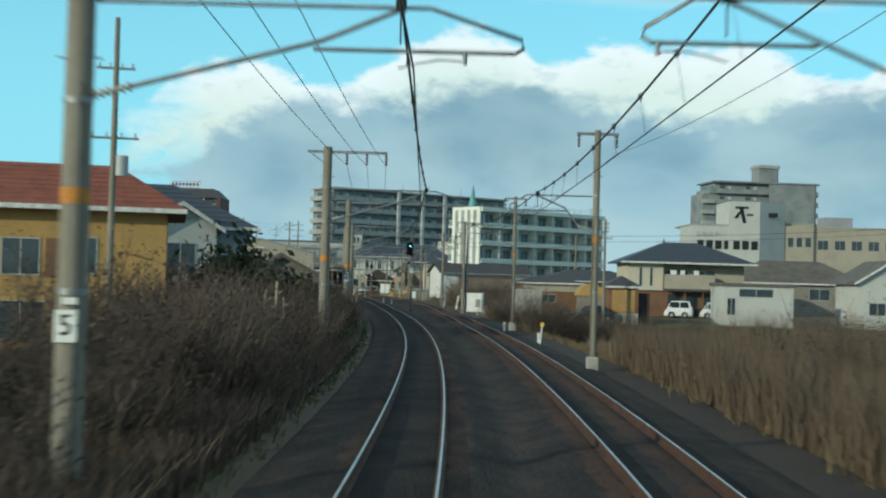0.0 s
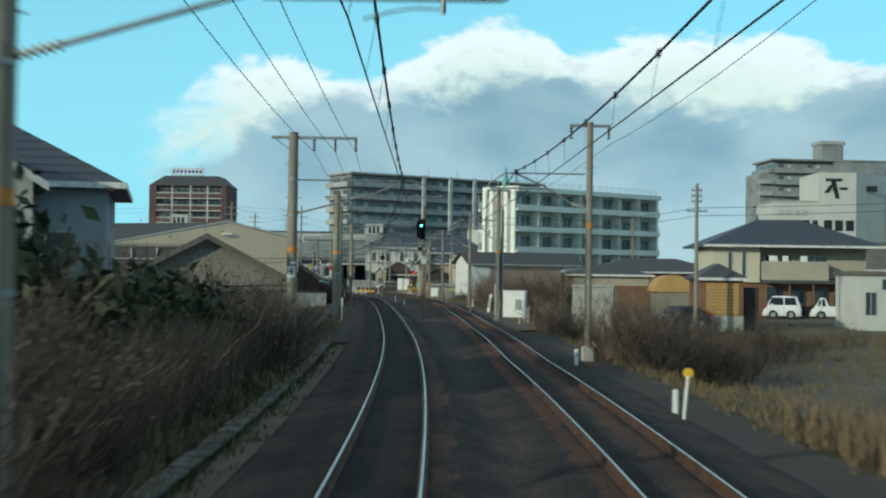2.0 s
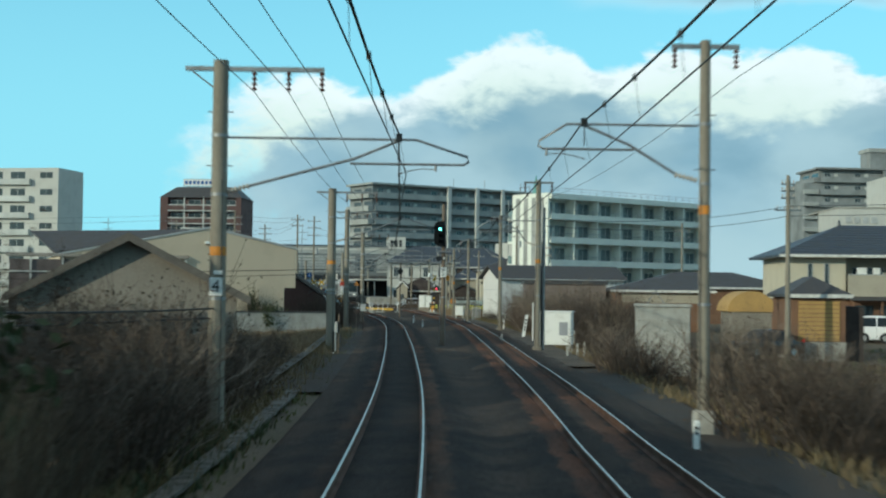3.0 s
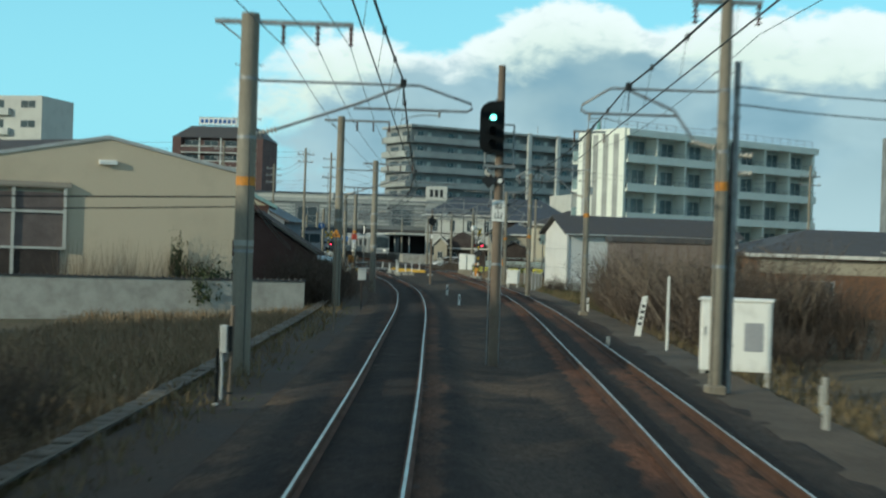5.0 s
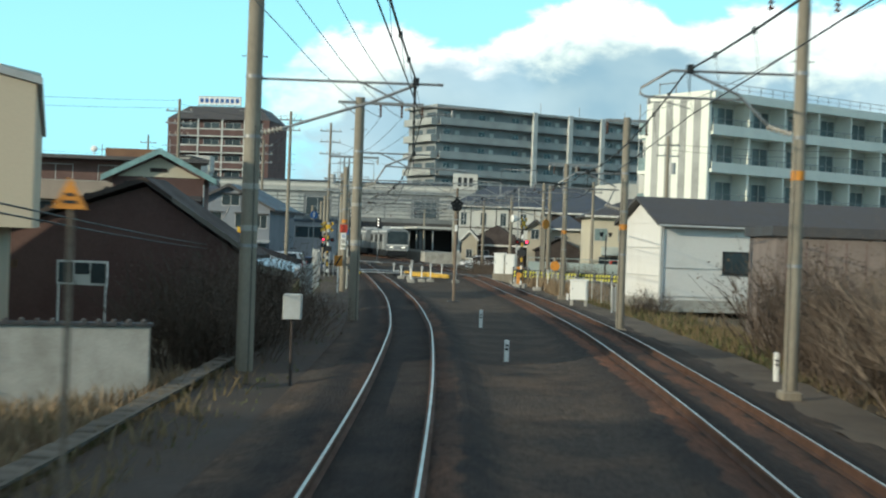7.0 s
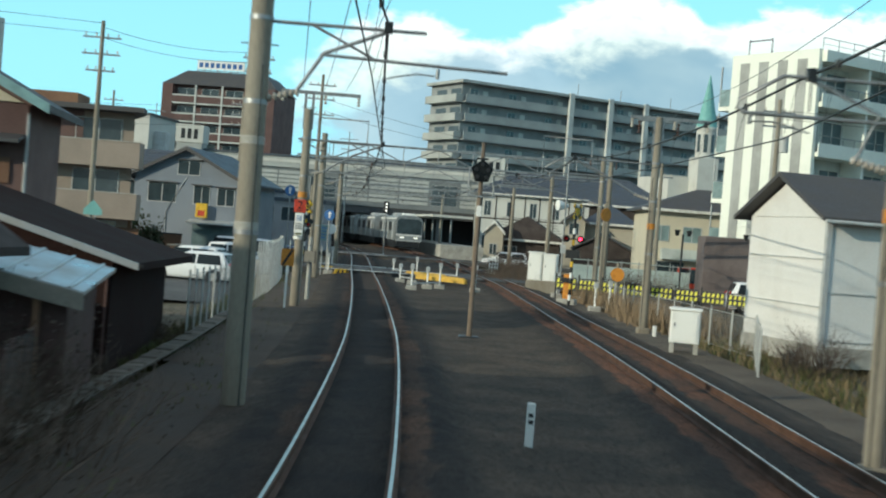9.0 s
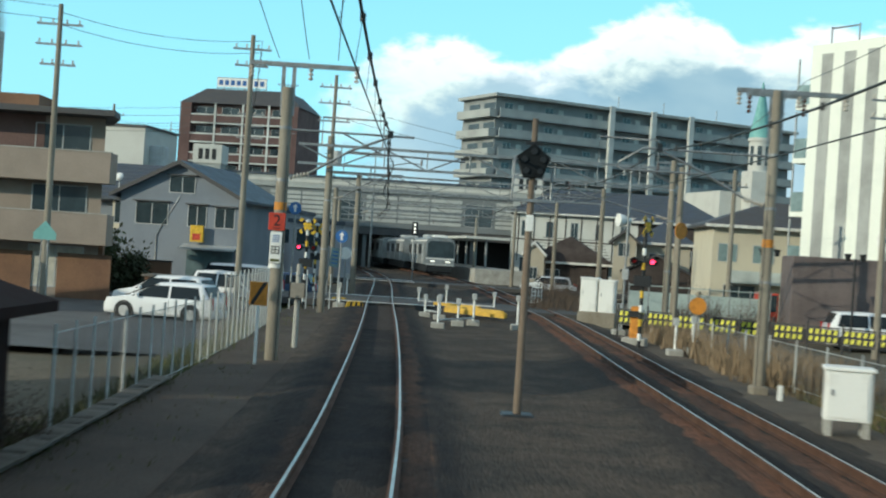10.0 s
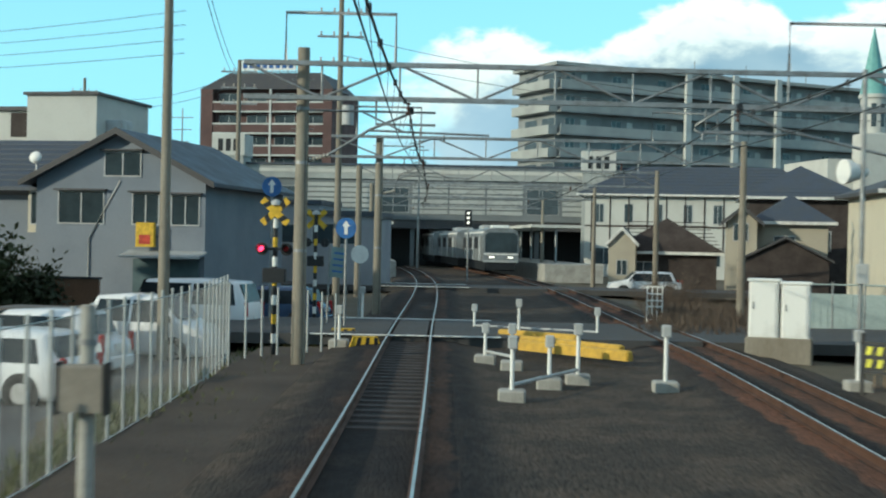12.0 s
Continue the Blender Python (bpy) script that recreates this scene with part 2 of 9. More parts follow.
ROOF_DARK = surface("dark_roof", (0.055, 0.055, 0.060), 0.65, 0.2, 1.2, 0.3, 12.0, second=(0.085, 0.08, 0.075))
ROOF_BLUE = surface("blue_grey_roof", (0.045, 0.06, 0.085), 0.55, 0.2, 1.2, 0.3, 12.0, second=(0.07, 0.08, 0.09))
ROOF_RED = surface("red_roof_tile", (0.26, 0.085, 0.05), 0.75, 0.25, 1.0, 0.4, 9.0, second=(0.17, 0.06, 0.045))
OCHRE = surface("ochre_wall", (0.46, 0.29, 0.10), 0.9, 0.12, 0.6, 0.15, 10.0, second=(0.34, 0.22, 0.09))
PALE_WALL = surface("pale_wall", (0.52, 0.52, 0.48), 0.85, 0.06, 0.5, 0.1, 15.0, second=(0.42, 0.41, 0.38), spots=0.6)
CREAM_WALL = surface("cream_wall", (0.56, 0.51, 0.39), 0.85, 0.06, 0.5, 0.1, 15.0, second=(0.46, 0.42, 0.33), spots=0.6)
BROWN_WALL = surface("brown_wall", (0.21, 0.115, 0.065), 0.85, 0.15, 0.7, 0.15, 15.0, second=(0.14, 0.08, 0.055))
# near-black: the shade on the low shed is put into this colour
SHED_SHADE = surface("tarred_boards", (0.020, 0.011, 0.010), 0.95, 0.2, 1.0, 0.2, 12.0, second=(0.028, 0.014, 0.013), spec=0.15)
FENCE_TEAL = surface("pale_teal_panel", (0.36, 0.43, 0.41), 0.6, 0.1, 0.8, 0.05, 10.0, second=(0.28, 0.34, 0.33))
MAROON = surface("maroon_siding", (0.095, 0.055, 0.048), 0.8, 0.12, 0.8, 0.2, 12.0, second=(0.09, 0.05, 0.045))
GREY_WALL = surface("grey_wall", (0.33, 0.34, 0.36), 0.85, 0.08, 0.5, 0.1, 15.0, second=(0.25, 0.26, 0.28))
PINK_WALL = surface("buff_tile_wall", (0.36, 0.26, 0.20), 0.8, 0.08, 0.6, 0.1, 15.0, second=(0.28, 0.21, 0.17))
TRIM = surface("trim_white", (0.72, 0.71, 0.66), 0.6, 0.06, 3.0, 0.0)
TRIM_TEAL = surface("teal_verge", (0.22, 0.36, 0.36), 0.5, 0.08, 3.0, 0.0)
COPPER = surface("verdigris", (0.19, 0.42, 0.39), 0.6, 0.12, 2.0, 0.05, second=(0.13, 0.31, 0.30))
GLASS = glassy("window_glass", (0.045, 0.065, 0.075))
CAR_GLASS = surface("car_glass", (0.020, 0.026, 0.030), 0.18, 0.1, 1.0, 0.0, spec=0.25)
CROSSING = surface("crossing_panel", (0.060, 0.060, 0.060), 0.85, 0.3, 0.7, 0.3, 30.0, second=(0.088, 0.082, 0.074))
BLACK_MATT = surface("matt_black", (0.014, 0.017, 0.019), 0.95, 0.2, 3.0, 0.05, spec=0.1)
MAST_BROWN = surface("mast_concrete", (0.20, 0.155, 0.115), 0.9, 0.15, 1.5, 0.25, 30.0, second=(0.12, 0.09, 0.07), stretch=(1, 1, 0.3))
STRAW_GREY = surface("old_reed", (0.150, 0.110, 0.074), 0.92, 0.3, 0.4, 0.0, second=(0.115, 0.090, 0.066), spots=0.5)
GLASS_PALE = glassy("hotel_glass", (0.24, 0.33, 0.33), 0.15)
GLASS_MID = glassy("hotel_window_glass", (0.13, 0.18, 0.19), 0.12)
WEATHERED = surface("weathered_wall", (0.27, 0.245, 0.205), 0.9, 0.12, 0.5, 0.15, 12.0, second=(0.19, 0.17, 0.14))
ROOF_BROWN = surface("brown_grey_roof", (0.15, 0.135, 0.115), 0.75, 0.15, 0.8, 0.3, 10.0, second=(0.10, 0.09, 0.08))
CURTAIN = surface("curtain", (0.55, 0.53, 0.45), 0.9, 0.06, 3.0, 0.0)
SHEET_METAL = surface("sheet_metal", (0.50, 0.54, 0.57), 0.35, 0.08, 1.0, 0.05, metal=0.5, second=(0.38, 0.36, 0.33))
FENCE_PALE = surface("fence_paint", (0.50, 0.52, 0.50), 0.5, 0.08, 2.0, 0.05, second=(0.38, 0.38, 0.36))
SHED_WHITE = surface("shed_white", (0.68, 0.67, 0.64), 0.7, 0.05, 0.6, 0.08, 14.0, second=(0.58, 0.56, 0.52), spots=0.6)
KERB_YELLOW = surface("kerb_yellow", (0.60, 0.37, 0.05), 0.7, 0.2, 5.0, 0.1, second=(0.38, 0.25, 0.06), spots=0.55)
DARK_BROWN = surface("dark_brown_boards", (0.055, 0.043, 0.038), 0.85, 0.2, 1.2, 0.2, 12.0)
SHOULDER = surface("shoulder_gravel", (0.118, 0.092, 0.066), 0.95, 0.5, 0.5, 1.0, 22.0, second=(0.064, 0.052, 0.041), spots=0.5)
CREAM_DULL = surface("dull_cream_wall", (0.40, 0.36, 0.28), 0.88, 0.08, 0.5, 0.1, 15.0, second=(0.32, 0.285, 0.225), spots=0.58)
TRAIN_GREY = surface("stainless_steel", (0.30, 0.32, 0.32), 0.45, 0.06, 1.0, 0.02, metal=0.4)
GRASS_DRY = surface("dry_grass", (0.155, 0.118, 0.070), 0.9, 0.3, 2.0, 0.0, second=(0.17, 0.13, 0.055), rnd=0.15)
REED = surface("reed", (0.26, 0.19, 0.115), 0.9, 0.3, 1.0, 0.0, second=(0.17, 0.125, 0.08), rnd=0.15)
GRASS_GREEN = surface("winter_grass", (0.085, 0.105, 0.035), 0.9, 0.3, 2.0, 0.0, second=(0.13, 0.12, 0.045), rnd=0.15)
TWIG = surface("twig", (0.102, 0.078, 0.060), 0.9, 0.25, 3.0, 0.0, second=(0.075, 0.055, 0.042), rnd=0.25)
DEAD_WOOD = surface("dead_wood", (0.42, 0.37, 0.29), 0.9, 0.2, 3.0, 0.4, second=(0.27, 0.23, 0.18), stretch=(1, 1, 0.2))
BARK = surface("bark", (0.225, 0.180, 0.140), 0.95, 0.25, 3.0, 0.4, second=(0.10, 0.075, 0.055))
LEAF_BROWN = surface("brown_leaf", (0.082, 0.061, 0.045), 0.85, 0.3, 1.0, 0.0, second=(0.075, 0.054, 0.038), rnd=0.3)
LEAF_DARK = surface("evergreen_leaf", (0.040, 0.055, 0.022), 0.7, 0.3, 1.0, 0.0, second=(0.07, 0.075, 0.03), rnd=0.25)
CAR_WHITE = surface("car_white", (0.78, 0.79, 0.79), 0.25, 0.03, 1.0, 0.0, spec=0.6, second=(0.72, 0.72, 0.72))
CAR_BLACK = surface("car_black", (0.03, 0.03, 0.035), 0.25, 0.05, 1.0, 0.0, spec=0.6)
CAR_BLUE = surface("car_blue", (0.05, 0.09, 0.17), 0.25, 0.05, 1.0, 0.0, spec=0.6)
TYRE = surface("tyre", (0.02, 0.02, 0.02), 0.85, 0.2, 5.0, 0.1)
ALLOY = surface("alloy_rim", (0.55, 0.55, 0.55), 0.35, 0.05, 5.0, 0.0, metal=0.8)
RED_LENS = surface("red_lens", (0.45, 0.02, 0.02), 0.2, 0.05, 5.0, 0.0)
RED_LAMP = glow("red_lamp", (1.0, 0.03, 0.08), 5.0)
GREEN_LAMP = glow("green_lamp", (0.25, 1.0, 0.75), 5.0)
WARM_LAMP = glow("headlamp", (1.0, 0.95, 0.8), 0.9)
CHEVRON = surface("chevron_yellow", (0.75, 0.72, 0.06), 0.55, 0.08, 5.0, 0.0)

# ---------- mesh helpers ----------


class Shape:
    """Collects boxes, tubes, prisms and quads of one part."""

    def __init__(self):
        self.v, self.f, self.s, self.m = [], [], [], []

    def add(self, verts, faces, smooth=False, mi=0):
        n = len(self.v)
        self.v += [tuple(p) for p in verts]
        self.f += [tuple(i + n for i in f) for f in faces]
        self.s += [smooth] * len(faces)
        self.m += [mi] * len(faces)
        return self

    def box(self, x0, y0, z0, x1, y1, z1, mi=0):
        p = [(x, y, z) for z in (z0, z1) for y in (y0, y1) for x in (x0, x1)]
        return self.add(p, [(0, 2, 3, 1), (4, 5, 7, 6), (0, 1, 5, 4), (2, 6, 7, 3), (0, 4, 6, 2), (1, 3, 7, 5)], mi=mi)

    def soft(self, x0, y0, z0, x1, y1, z1, r=0.03):
        """A box with chamfered upright and top edges."""
        r = min(r, (x1 - x0) / 3, (y1 - y0) / 3, (z1 - z0) / 3)

        def ring(i, z):
            return [(x0 + i + r, y0 + i, z), (x1 - i - r, y0 + i, z), (x1 - i, y0 + i + r, z), (x1 - i, y1 - i - r, z), (x1 - i - r, y1 - i, z), (x0 + i + r, y1 - i, z), (x0 + i, y1 - i - r, z), (x0 + i, y0 + i + r, z)]
        p = ring(0, z0) + ring(0, z1 - r) + ring(r, z1)
        f = [tuple(reversed(range(8))), tuple(range(16, 24))]
        for k in (0, 8):
            f += [(k + i, k + (i + 1) % 8, k + 8 + (i + 1) % 8, k + 8 + i) for i in range(8)]
        return self.add(p, f)

    def tube(self, pts, r, n=8, cap=True, mi=0):
        """A round bar along points; r: one radius or one for each point."""
        pts = [Vector(p) for p in pts]
        rs = r if isinstance(r, (list, tuple)) else [r] * len(pts)
        vs, fs = [], []
        for i, p in enumerate(pts):
            d = (pts[min(i + 1, len(pts) - 1)] - pts[max(i - 1, 0)]).normalized()
            a = d.cross(Vector((0, 0, 1)) if abs(d.z) < 0.9 else Vector((1, 0, 0))).normalized()
            b = d.cross(a)
            vs += [p + (a * math.cos(2 * math.pi * k / n) + b * math.sin(2 * math.pi * k / n)) * rs[i] for k in range(n)]
        for i in range(len(pts) - 1):
            fs += [(i * n + k, i * n + (k + 1) % n, (i + 1) * n + (k + 1) % n, (i + 1) * n + k) for k in range(n)]
        self.add(vs, fs, n > 4, mi)
        if cap:
            self.add(vs[:n], [tuple(range(n))], mi=mi)
            self.add(vs[-n:], [tuple(reversed(range(n)))], mi=mi)
        return self

    def prism(self, poly, a, b, axis="y", mi=0):
        """A polygon pulled along an axis from a to b. axis y: the polygon is (x, z); x: (y, z); z: (x, y)."""
        put = {"y": lambda p, t: (p[0], t, p[1]), "x": lambda p, t: (t, p[0], p[1]), "z": lambda p, t: (p[0], p[1], t)}[axis]
        n = len(poly)
        v = [put(p, a) for p in poly] + [put(p, b) for p in poly]
        f = [tuple(reversed(range(n))), tuple(range(n, 2 * n))] + [(i, (i + 1) % n, n + (i + 1) % n, n + i) for i in range(n)]
        return self.add(v, f, mi=mi)

    def quad(self, a, b, c, d, mi=0):
        return self.add([a, b, c, d], [(0, 1, 2, 3)], mi=mi)

    def mesh(self, name, *mats):
        me = bpy.data.meshes.new(name)
        me.from_pydata(self.v, [], self.f)
        for m in mats:
            me.materials.append(m)
        me.polygons.foreach_set("use_smooth", self.s)
        me.polygons.foreach_set("material_index", self.m)
        me.update()
        bm = bmesh.new()
        bm.from_mesh(me)
        if len(bm.faces) < 4000:
            bmesh.ops.recalc_face_normals(bm, faces=bm.faces)
            bm.to_mesh(me)
        bm.free()
        return me


def part(name, shape, material, parent, label="", at=None):
    mats = material if isinstance(material, (list, tuple)) else [material]
    me = shape if isinstance(shape, bpy.types.Mesh) else shape.mesh(name, *mats)
    ob = new(name, me)
    ob.parent = parent
    if at is not None:
        ob.matrix_basis = at
    if label:
        tagged(ob, label)
    return ob


def thing(name, label, category, x, y, z=0.0, rz=0.0, group="", kind=""):
    ob = new(name)
    ob.empty_display_size = 0.3
    ob.matrix_basis = pose(x, y, z, 0, 0, rz)
    return tagged(ob, label, category, group, kind)


def single(name, shape, material, label, category, x=0, y=0, z=0, rz=0, group="", kind=""):
    mats = material if isinstance(material, (list, tuple)) else [material]
    ob = new(name, shape.mesh(name, *mats))
    ob.matrix_basis = pose(x, y, z, 0, 0, rz)
    return tagged(ob, label, category, group, kind)


def letters(text, size, material, parent, at, name="lettering", thick=0.004):
    cu = bpy.data.curves.new(name, "FONT")
    cu.body, cu.size, cu.extrude, cu.align_x, cu.align_y = text, size, thick, "CENTER", "CENTER"
    tmp = new("tmp", cu)
    dg = bpy.context.evaluated_depsgraph_get()
    me = bpy.data.meshes.new_from_object(tmp.evaluated_get(dg))
    bpy.data.objects.remove(tmp)
    me.materials.clear()
    me.materials.append(material)
    ob = new(name, me)
    ob.parent, ob.matrix_basis = parent, at
    return ob


# ---------- the line of the railway ----------
GAUGE, ASIDE = 1.067, 0.906
py_ = np.array([r[2] for r in ROWS])
px_ = np.array([r[1] for r in ROWS])
SLOPE = np.gradient(px_, py_)
LINE_Y = np.concatenate([py_, (188.0, 204.0, 230.5, 244.0, 272.0, 300.0, 345.0)])
LINE_X = np.concatenate([px_ - ASIDE * np.hypot(1, SLOPE), (-16.0, -19.2, -24.4, -27.2, -34.0, -42.0, -56.5)])
LINE_M = np.gradient(LINE_X, LINE_Y)


def centre(y, off=0.0):
    """Place and heading (radians, to the left of +y) of the main track at y, moved off to its right."""
    if y <= LINE_Y[0]:
        m = LINE_M[0]
        x = LINE_X[0] + m * (y - LINE_Y[0])
    else:
        j = min(int(np.searchsorted(LINE_Y, y)) - 1, len(LINE_Y) - 2)
        h = LINE_Y[j + 1] - LINE_Y[j]
        s = (y - LINE_Y[j]) / h
        x = (2 * s ** 3 - 3 * s * s + 1) * LINE_X[j] + (s ** 3 - 2 * s * s + s) * h * LINE_M[j] + (3 * s * s - 2 * s ** 3) * LINE_X[j + 1] + (s ** 3 - s * s) * h * LINE_M[j + 1]
        m = (6 * s * s - 6 * s) / h * (LINE_X[j] - LINE_X[j + 1]) + (3 * s * s - 4 * s + 1) * LINE_M[j] + (3 * s * s - 2 * s) * LINE_M[j + 1]
    n = math.hypot(1, m)
    return x + off / n, y - off * m / n, math.atan(-m)


SPREAD_Y = (-60, 70, 98, 130, 155, 176, 199, 240, 330)
SPREAD = (3.6, 3.62, 4.22, 5.05, 5.62, 6.25, 7.25, 7.4, 5.6)


def spread(y):
    return float(np.interp(y, SPREAD_Y, SPREAD))


def cant(y):
    """Slope of the main track across its width."""
    return math.tan(radians(float(np.interp(y, (20, 100, 136, 155, 172, 200), (0.2, 0.6, 2.4, 1.9, 0.4, 0.0)))))


def strip(name, o0, o1, z, y0, y1, step, material, label, category, lean=0.0, follow=False, thick=0.12, kind="structure"):
    """A band of ground along the line; o0, o1, z: numbers or functions of y."""
    fn = lambda q, y: q(y) if callable(q) else q
    ys = np.arange(y0, y1 + step, step)
    vs, fs = [], []
    nx = 7
    for y in ys:
        for k in range(nx):
            o = fn(o0, y) + (fn(o1, y) - fn(o0, y)) * k / (nx - 1)
            x, yy, _ = centre(y, o)
            vs.append((x, yy, fn(z, y) + noise.noise((x * 0.9, yy * 0.9, 0.3)) * lean + (cant(y) * o if follow else 0)))
    for i in range(len(ys) - 1):
        fs += [(i * nx + k, i * nx + k + 1, (i + 1) * nx + k + 1, (i + 1) * nx + k) for k in range(nx - 1)]
    sh = Shape()
    sh.add(vs, fs, True)
    return single(name, sh, material, label, category, kind=kind)


def height(x, y):
    """The lie of the land beside the line."""
    c = centre(min(max(y, -60), 300))[0]
    d = x - c
    s = spread(min(max(y, -60), 300))
    h = -0.42
    if d < -3.2:
        h -= min((-3.2 - d) * 0.10, 0.35)
    if d > s + 3.0:
        h -= min((d - s - 3.0) * 0.25, 0.75) * float(np.interp(y, (110, 150), (1, 0.3)))
    r = math.hypot(x, y - 90)
    return h + noise.noise((x * 0.12, y * 0.12, 5.0)) * 0.16 * min(1, max(0, (abs(d - s / 2) - s / 2 - 2.6) / 3)) - (0.0 if r < 900 else (r - 900) * 0.002)


def ground_sheet():
    xs = [-2400, -1300, -700, -380, -220, -140, -100, -80] + list(np.arange(-70, 70, 1.6)) + [80, 100, 140, 220, 380, 700, 1300, 2400]
    ys = [-900, -400, -200, -100, -60] + list(np.arange(-50, 270, 2.0)) + [285, 310, 350, 420, 540, 760, 1200, 2000, 3200, 4600]
    vs = [(x, y, height(x, y)) for y in ys for x in xs]
    n = len(xs)
    fs = [(j * n + i, j * n + i + 1, (j + 1) * n + i + 1, (j + 1) * n + i) for j in range(len(ys) - 1) for i in range(n - 1)]
    sh = Shape()
    sh.add(vs, fs, True)
    single("ground", sh, EARTH, "brown winter earth with patches of dry grass", "ground", kind="structure")


ground_sheet()
strip("gravel", -3.75, -1.75, -0.325, 160, 203, 1.0, GRAVEL, "dark brown gravel along the fence", "gravel", 0.05)


def track_ballast():
    """Crushed stone under and between the tracks; the UV map holds the distances from the two track centres."""
    m = bpy.data.materials.new("track_ballast")
    m.use_nodes = True
    nt = m.node_tree
    bsdf = nt.nodes["Principled BSDF"]
    bsdf.inputs["Roughness"].default_value = 0.95
    bsdf.inputs["Specular IOR Level"].default_value = 0.25
    tc, uvn, sp, so = (nt.nodes.new(q) for q in ("ShaderNodeTexCoord", "ShaderNodeUVMap", "ShaderNodeSeparateXYZ", "ShaderNodeSeparateXYZ"))
    uvn.uv_map = "across"
    nt.links.new(uvn.outputs[0], sp.inputs[0])
    nt.links.new(tc.outputs["Object"], so.inputs[0])

    def mt(op, a, b=0.0):
        n = nt.nodes.new("ShaderNodeMath")
        n.operation = op
        for q, val in enumerate((a, b)):
            if isinstance(val, (int, float)):
                n.inputs[q].default_value = val
            else:
                nt.links.new(val, n.inputs[q])
        return n.outputs[0]

    def sm(val, lo, hi):
        n = nt.nodes.new("ShaderNodeMapRange")
        n.interpolation_type = "SMOOTHSTEP"
        nt.links.new(val, n.inputs[0])
        n.inputs[1].default_value, n.inputs[2].default_value = lo, hi
        return n.outputs[0]

    def nz(scale, detail=4):
        n = nt.nodes.new("ShaderNodeTexNoise")
        nt.links.new(tc.outputs["Object"], n.inputs["Vector"])
        n.inputs["Scale"].default_value, n.inputs["Detail"].default_value = scale, detail
        return n.outputs["Fac"]

    def mix(fac, a, b, blend="MIX"):
        n = nt.nodes.new("ShaderNodeMix")
        n.data_type, n.blend_type = "RGBA", blend
        for q, val in ((0, fac), (6, a), (7, b)):
            if isinstance(val, tuple):
                n.inputs[q].default_value = (*val, 1)
            elif isinstance(val, (int, float)):
                n.inputs[q].default_value = val
            else:
                nt.links.new(val, n.inputs[q])
        return n.outputs[2]

    def band(val, a, b, soft=0.08):
        return mt("MULTIPLY", sm(val, a - soft, a + soft), sm(val, b + soft, b - soft))
    wob = mt("MULTIPLY", mt("SUBTRACT", nz(1.3), 0.5), 0.55)
    u, v = mt("ADD", sp.outputs[0], wob), mt("ADD", sp.outputs[1], wob)
    big, mid = nz(0.22), nz(0.9)
    gravel = mix(sm(mid, 0.38, 0.62), (0.094, 0.067, 0.046), (0.050, 0.039, 0.032))
    gravel = mix(sm(big, 0.45, 0.62), gravel, (0.062, 0.050, 0.040))
    old = mix(sm(mid, 0.4, 0.6), (0.036, 0.030, 0.026), (0.060, 0.046, 0.036))
    col = mix(sm(so.outputs[1], 74.0, 92.0), old, gravel)
    col = mix(sm(so.outputs[1], 132.0, 156.0), col, mix(sm(mid, 0.38, 0.62), (0.080, 0.063, 0.048), (0.050, 0.042, 0.034)))
    dark = mix(sm(mid, 0.35, 0.65), (0.019, 0.017, 0.017), (0.034, 0.028, 0.024))
    col = mix(sm(mt("ABSOLUTE", u), 1.75, 1.15), col, dark)
    col = mix(mt("MULTIPLY", sm(mt("ABSOLUTE", v), 1.7, 1.1), 0.75), col, dark)
    patch = sm(nz(0.35), 0.40, 0.60)
    rusty = mt("ADD", 0.5, mt("MULTIPLY", sm(so.outputs[1], 45.0, 95.0), 0.5))   # brake dust grows towards the station
    col = mix(mt("MULTIPLY", band(u, 0.62, 0.98), mt("ADD", 0.30, mt("MULTIPLY", patch, 0.6))), col, (0.105, 0.060, 0.038))
    col = mix(mt("MULTIPLY", band(u, -0.92, -0.66), mt("ADD", 0.10, mt("MULTIPLY", patch, 0.5))), col, (0.085, 0.052, 0.036))
    col = mix(mt("MULTIPLY", mt("MULTIPLY", band(v, -0.98, -0.62, 0.06), rusty), mt("ADD", 0.45, mt("MULTIPLY", patch, 0.5))), col, (0.150, 0.070, 0.040))
    col = mix(mt("MULTIPLY", mt("MULTIPLY", band(v, 0.06, 0.44, 0.06), rusty), mt("ADD", 0.40, mt("MULTIPLY", patch, 0.5))), col, (0.140, 0.068, 0.040))
    vor = nt.nodes.new("ShaderNodeTexVoronoi")
    vor.inputs["Scale"].default_value = 21.0
    nt.links.new(tc.outputs["Object"], vor.inputs["Vector"])
    tone = nt.nodes.new("ShaderNodeSeparateXYZ")
    nt.links.new(vor.outputs["Color"], tone.inputs[0])
    hsv = nt.nodes.new("ShaderNodeHueSaturation")
    nt.links.new(col, hsv.inputs["Color"])
    nt.links.new(mt("ADD", 0.55, mt("MULTIPLY", tone.outputs[0], 0.95)), hsv.inputs["Value"])
    nt.links.new(hsv.outputs[0], bsdf.inputs["Base Color"])
    bump = nt.nodes.new("ShaderNodeBump")
    bump.inputs["Strength"].default_value, bump.inputs["Distance"].default_value = 0.9, 0.03
    nt.links.new(mt("SUBTRACT", 1.0, vor.outputs["Distance"]), bump.inputs["Height"])
    nt.links.new(bump.outputs[0], bsdf.inputs["Normal"])
    ys = np.arange(-40, 300.1, 0.5)
    vs, uv = [], []
    n = 0
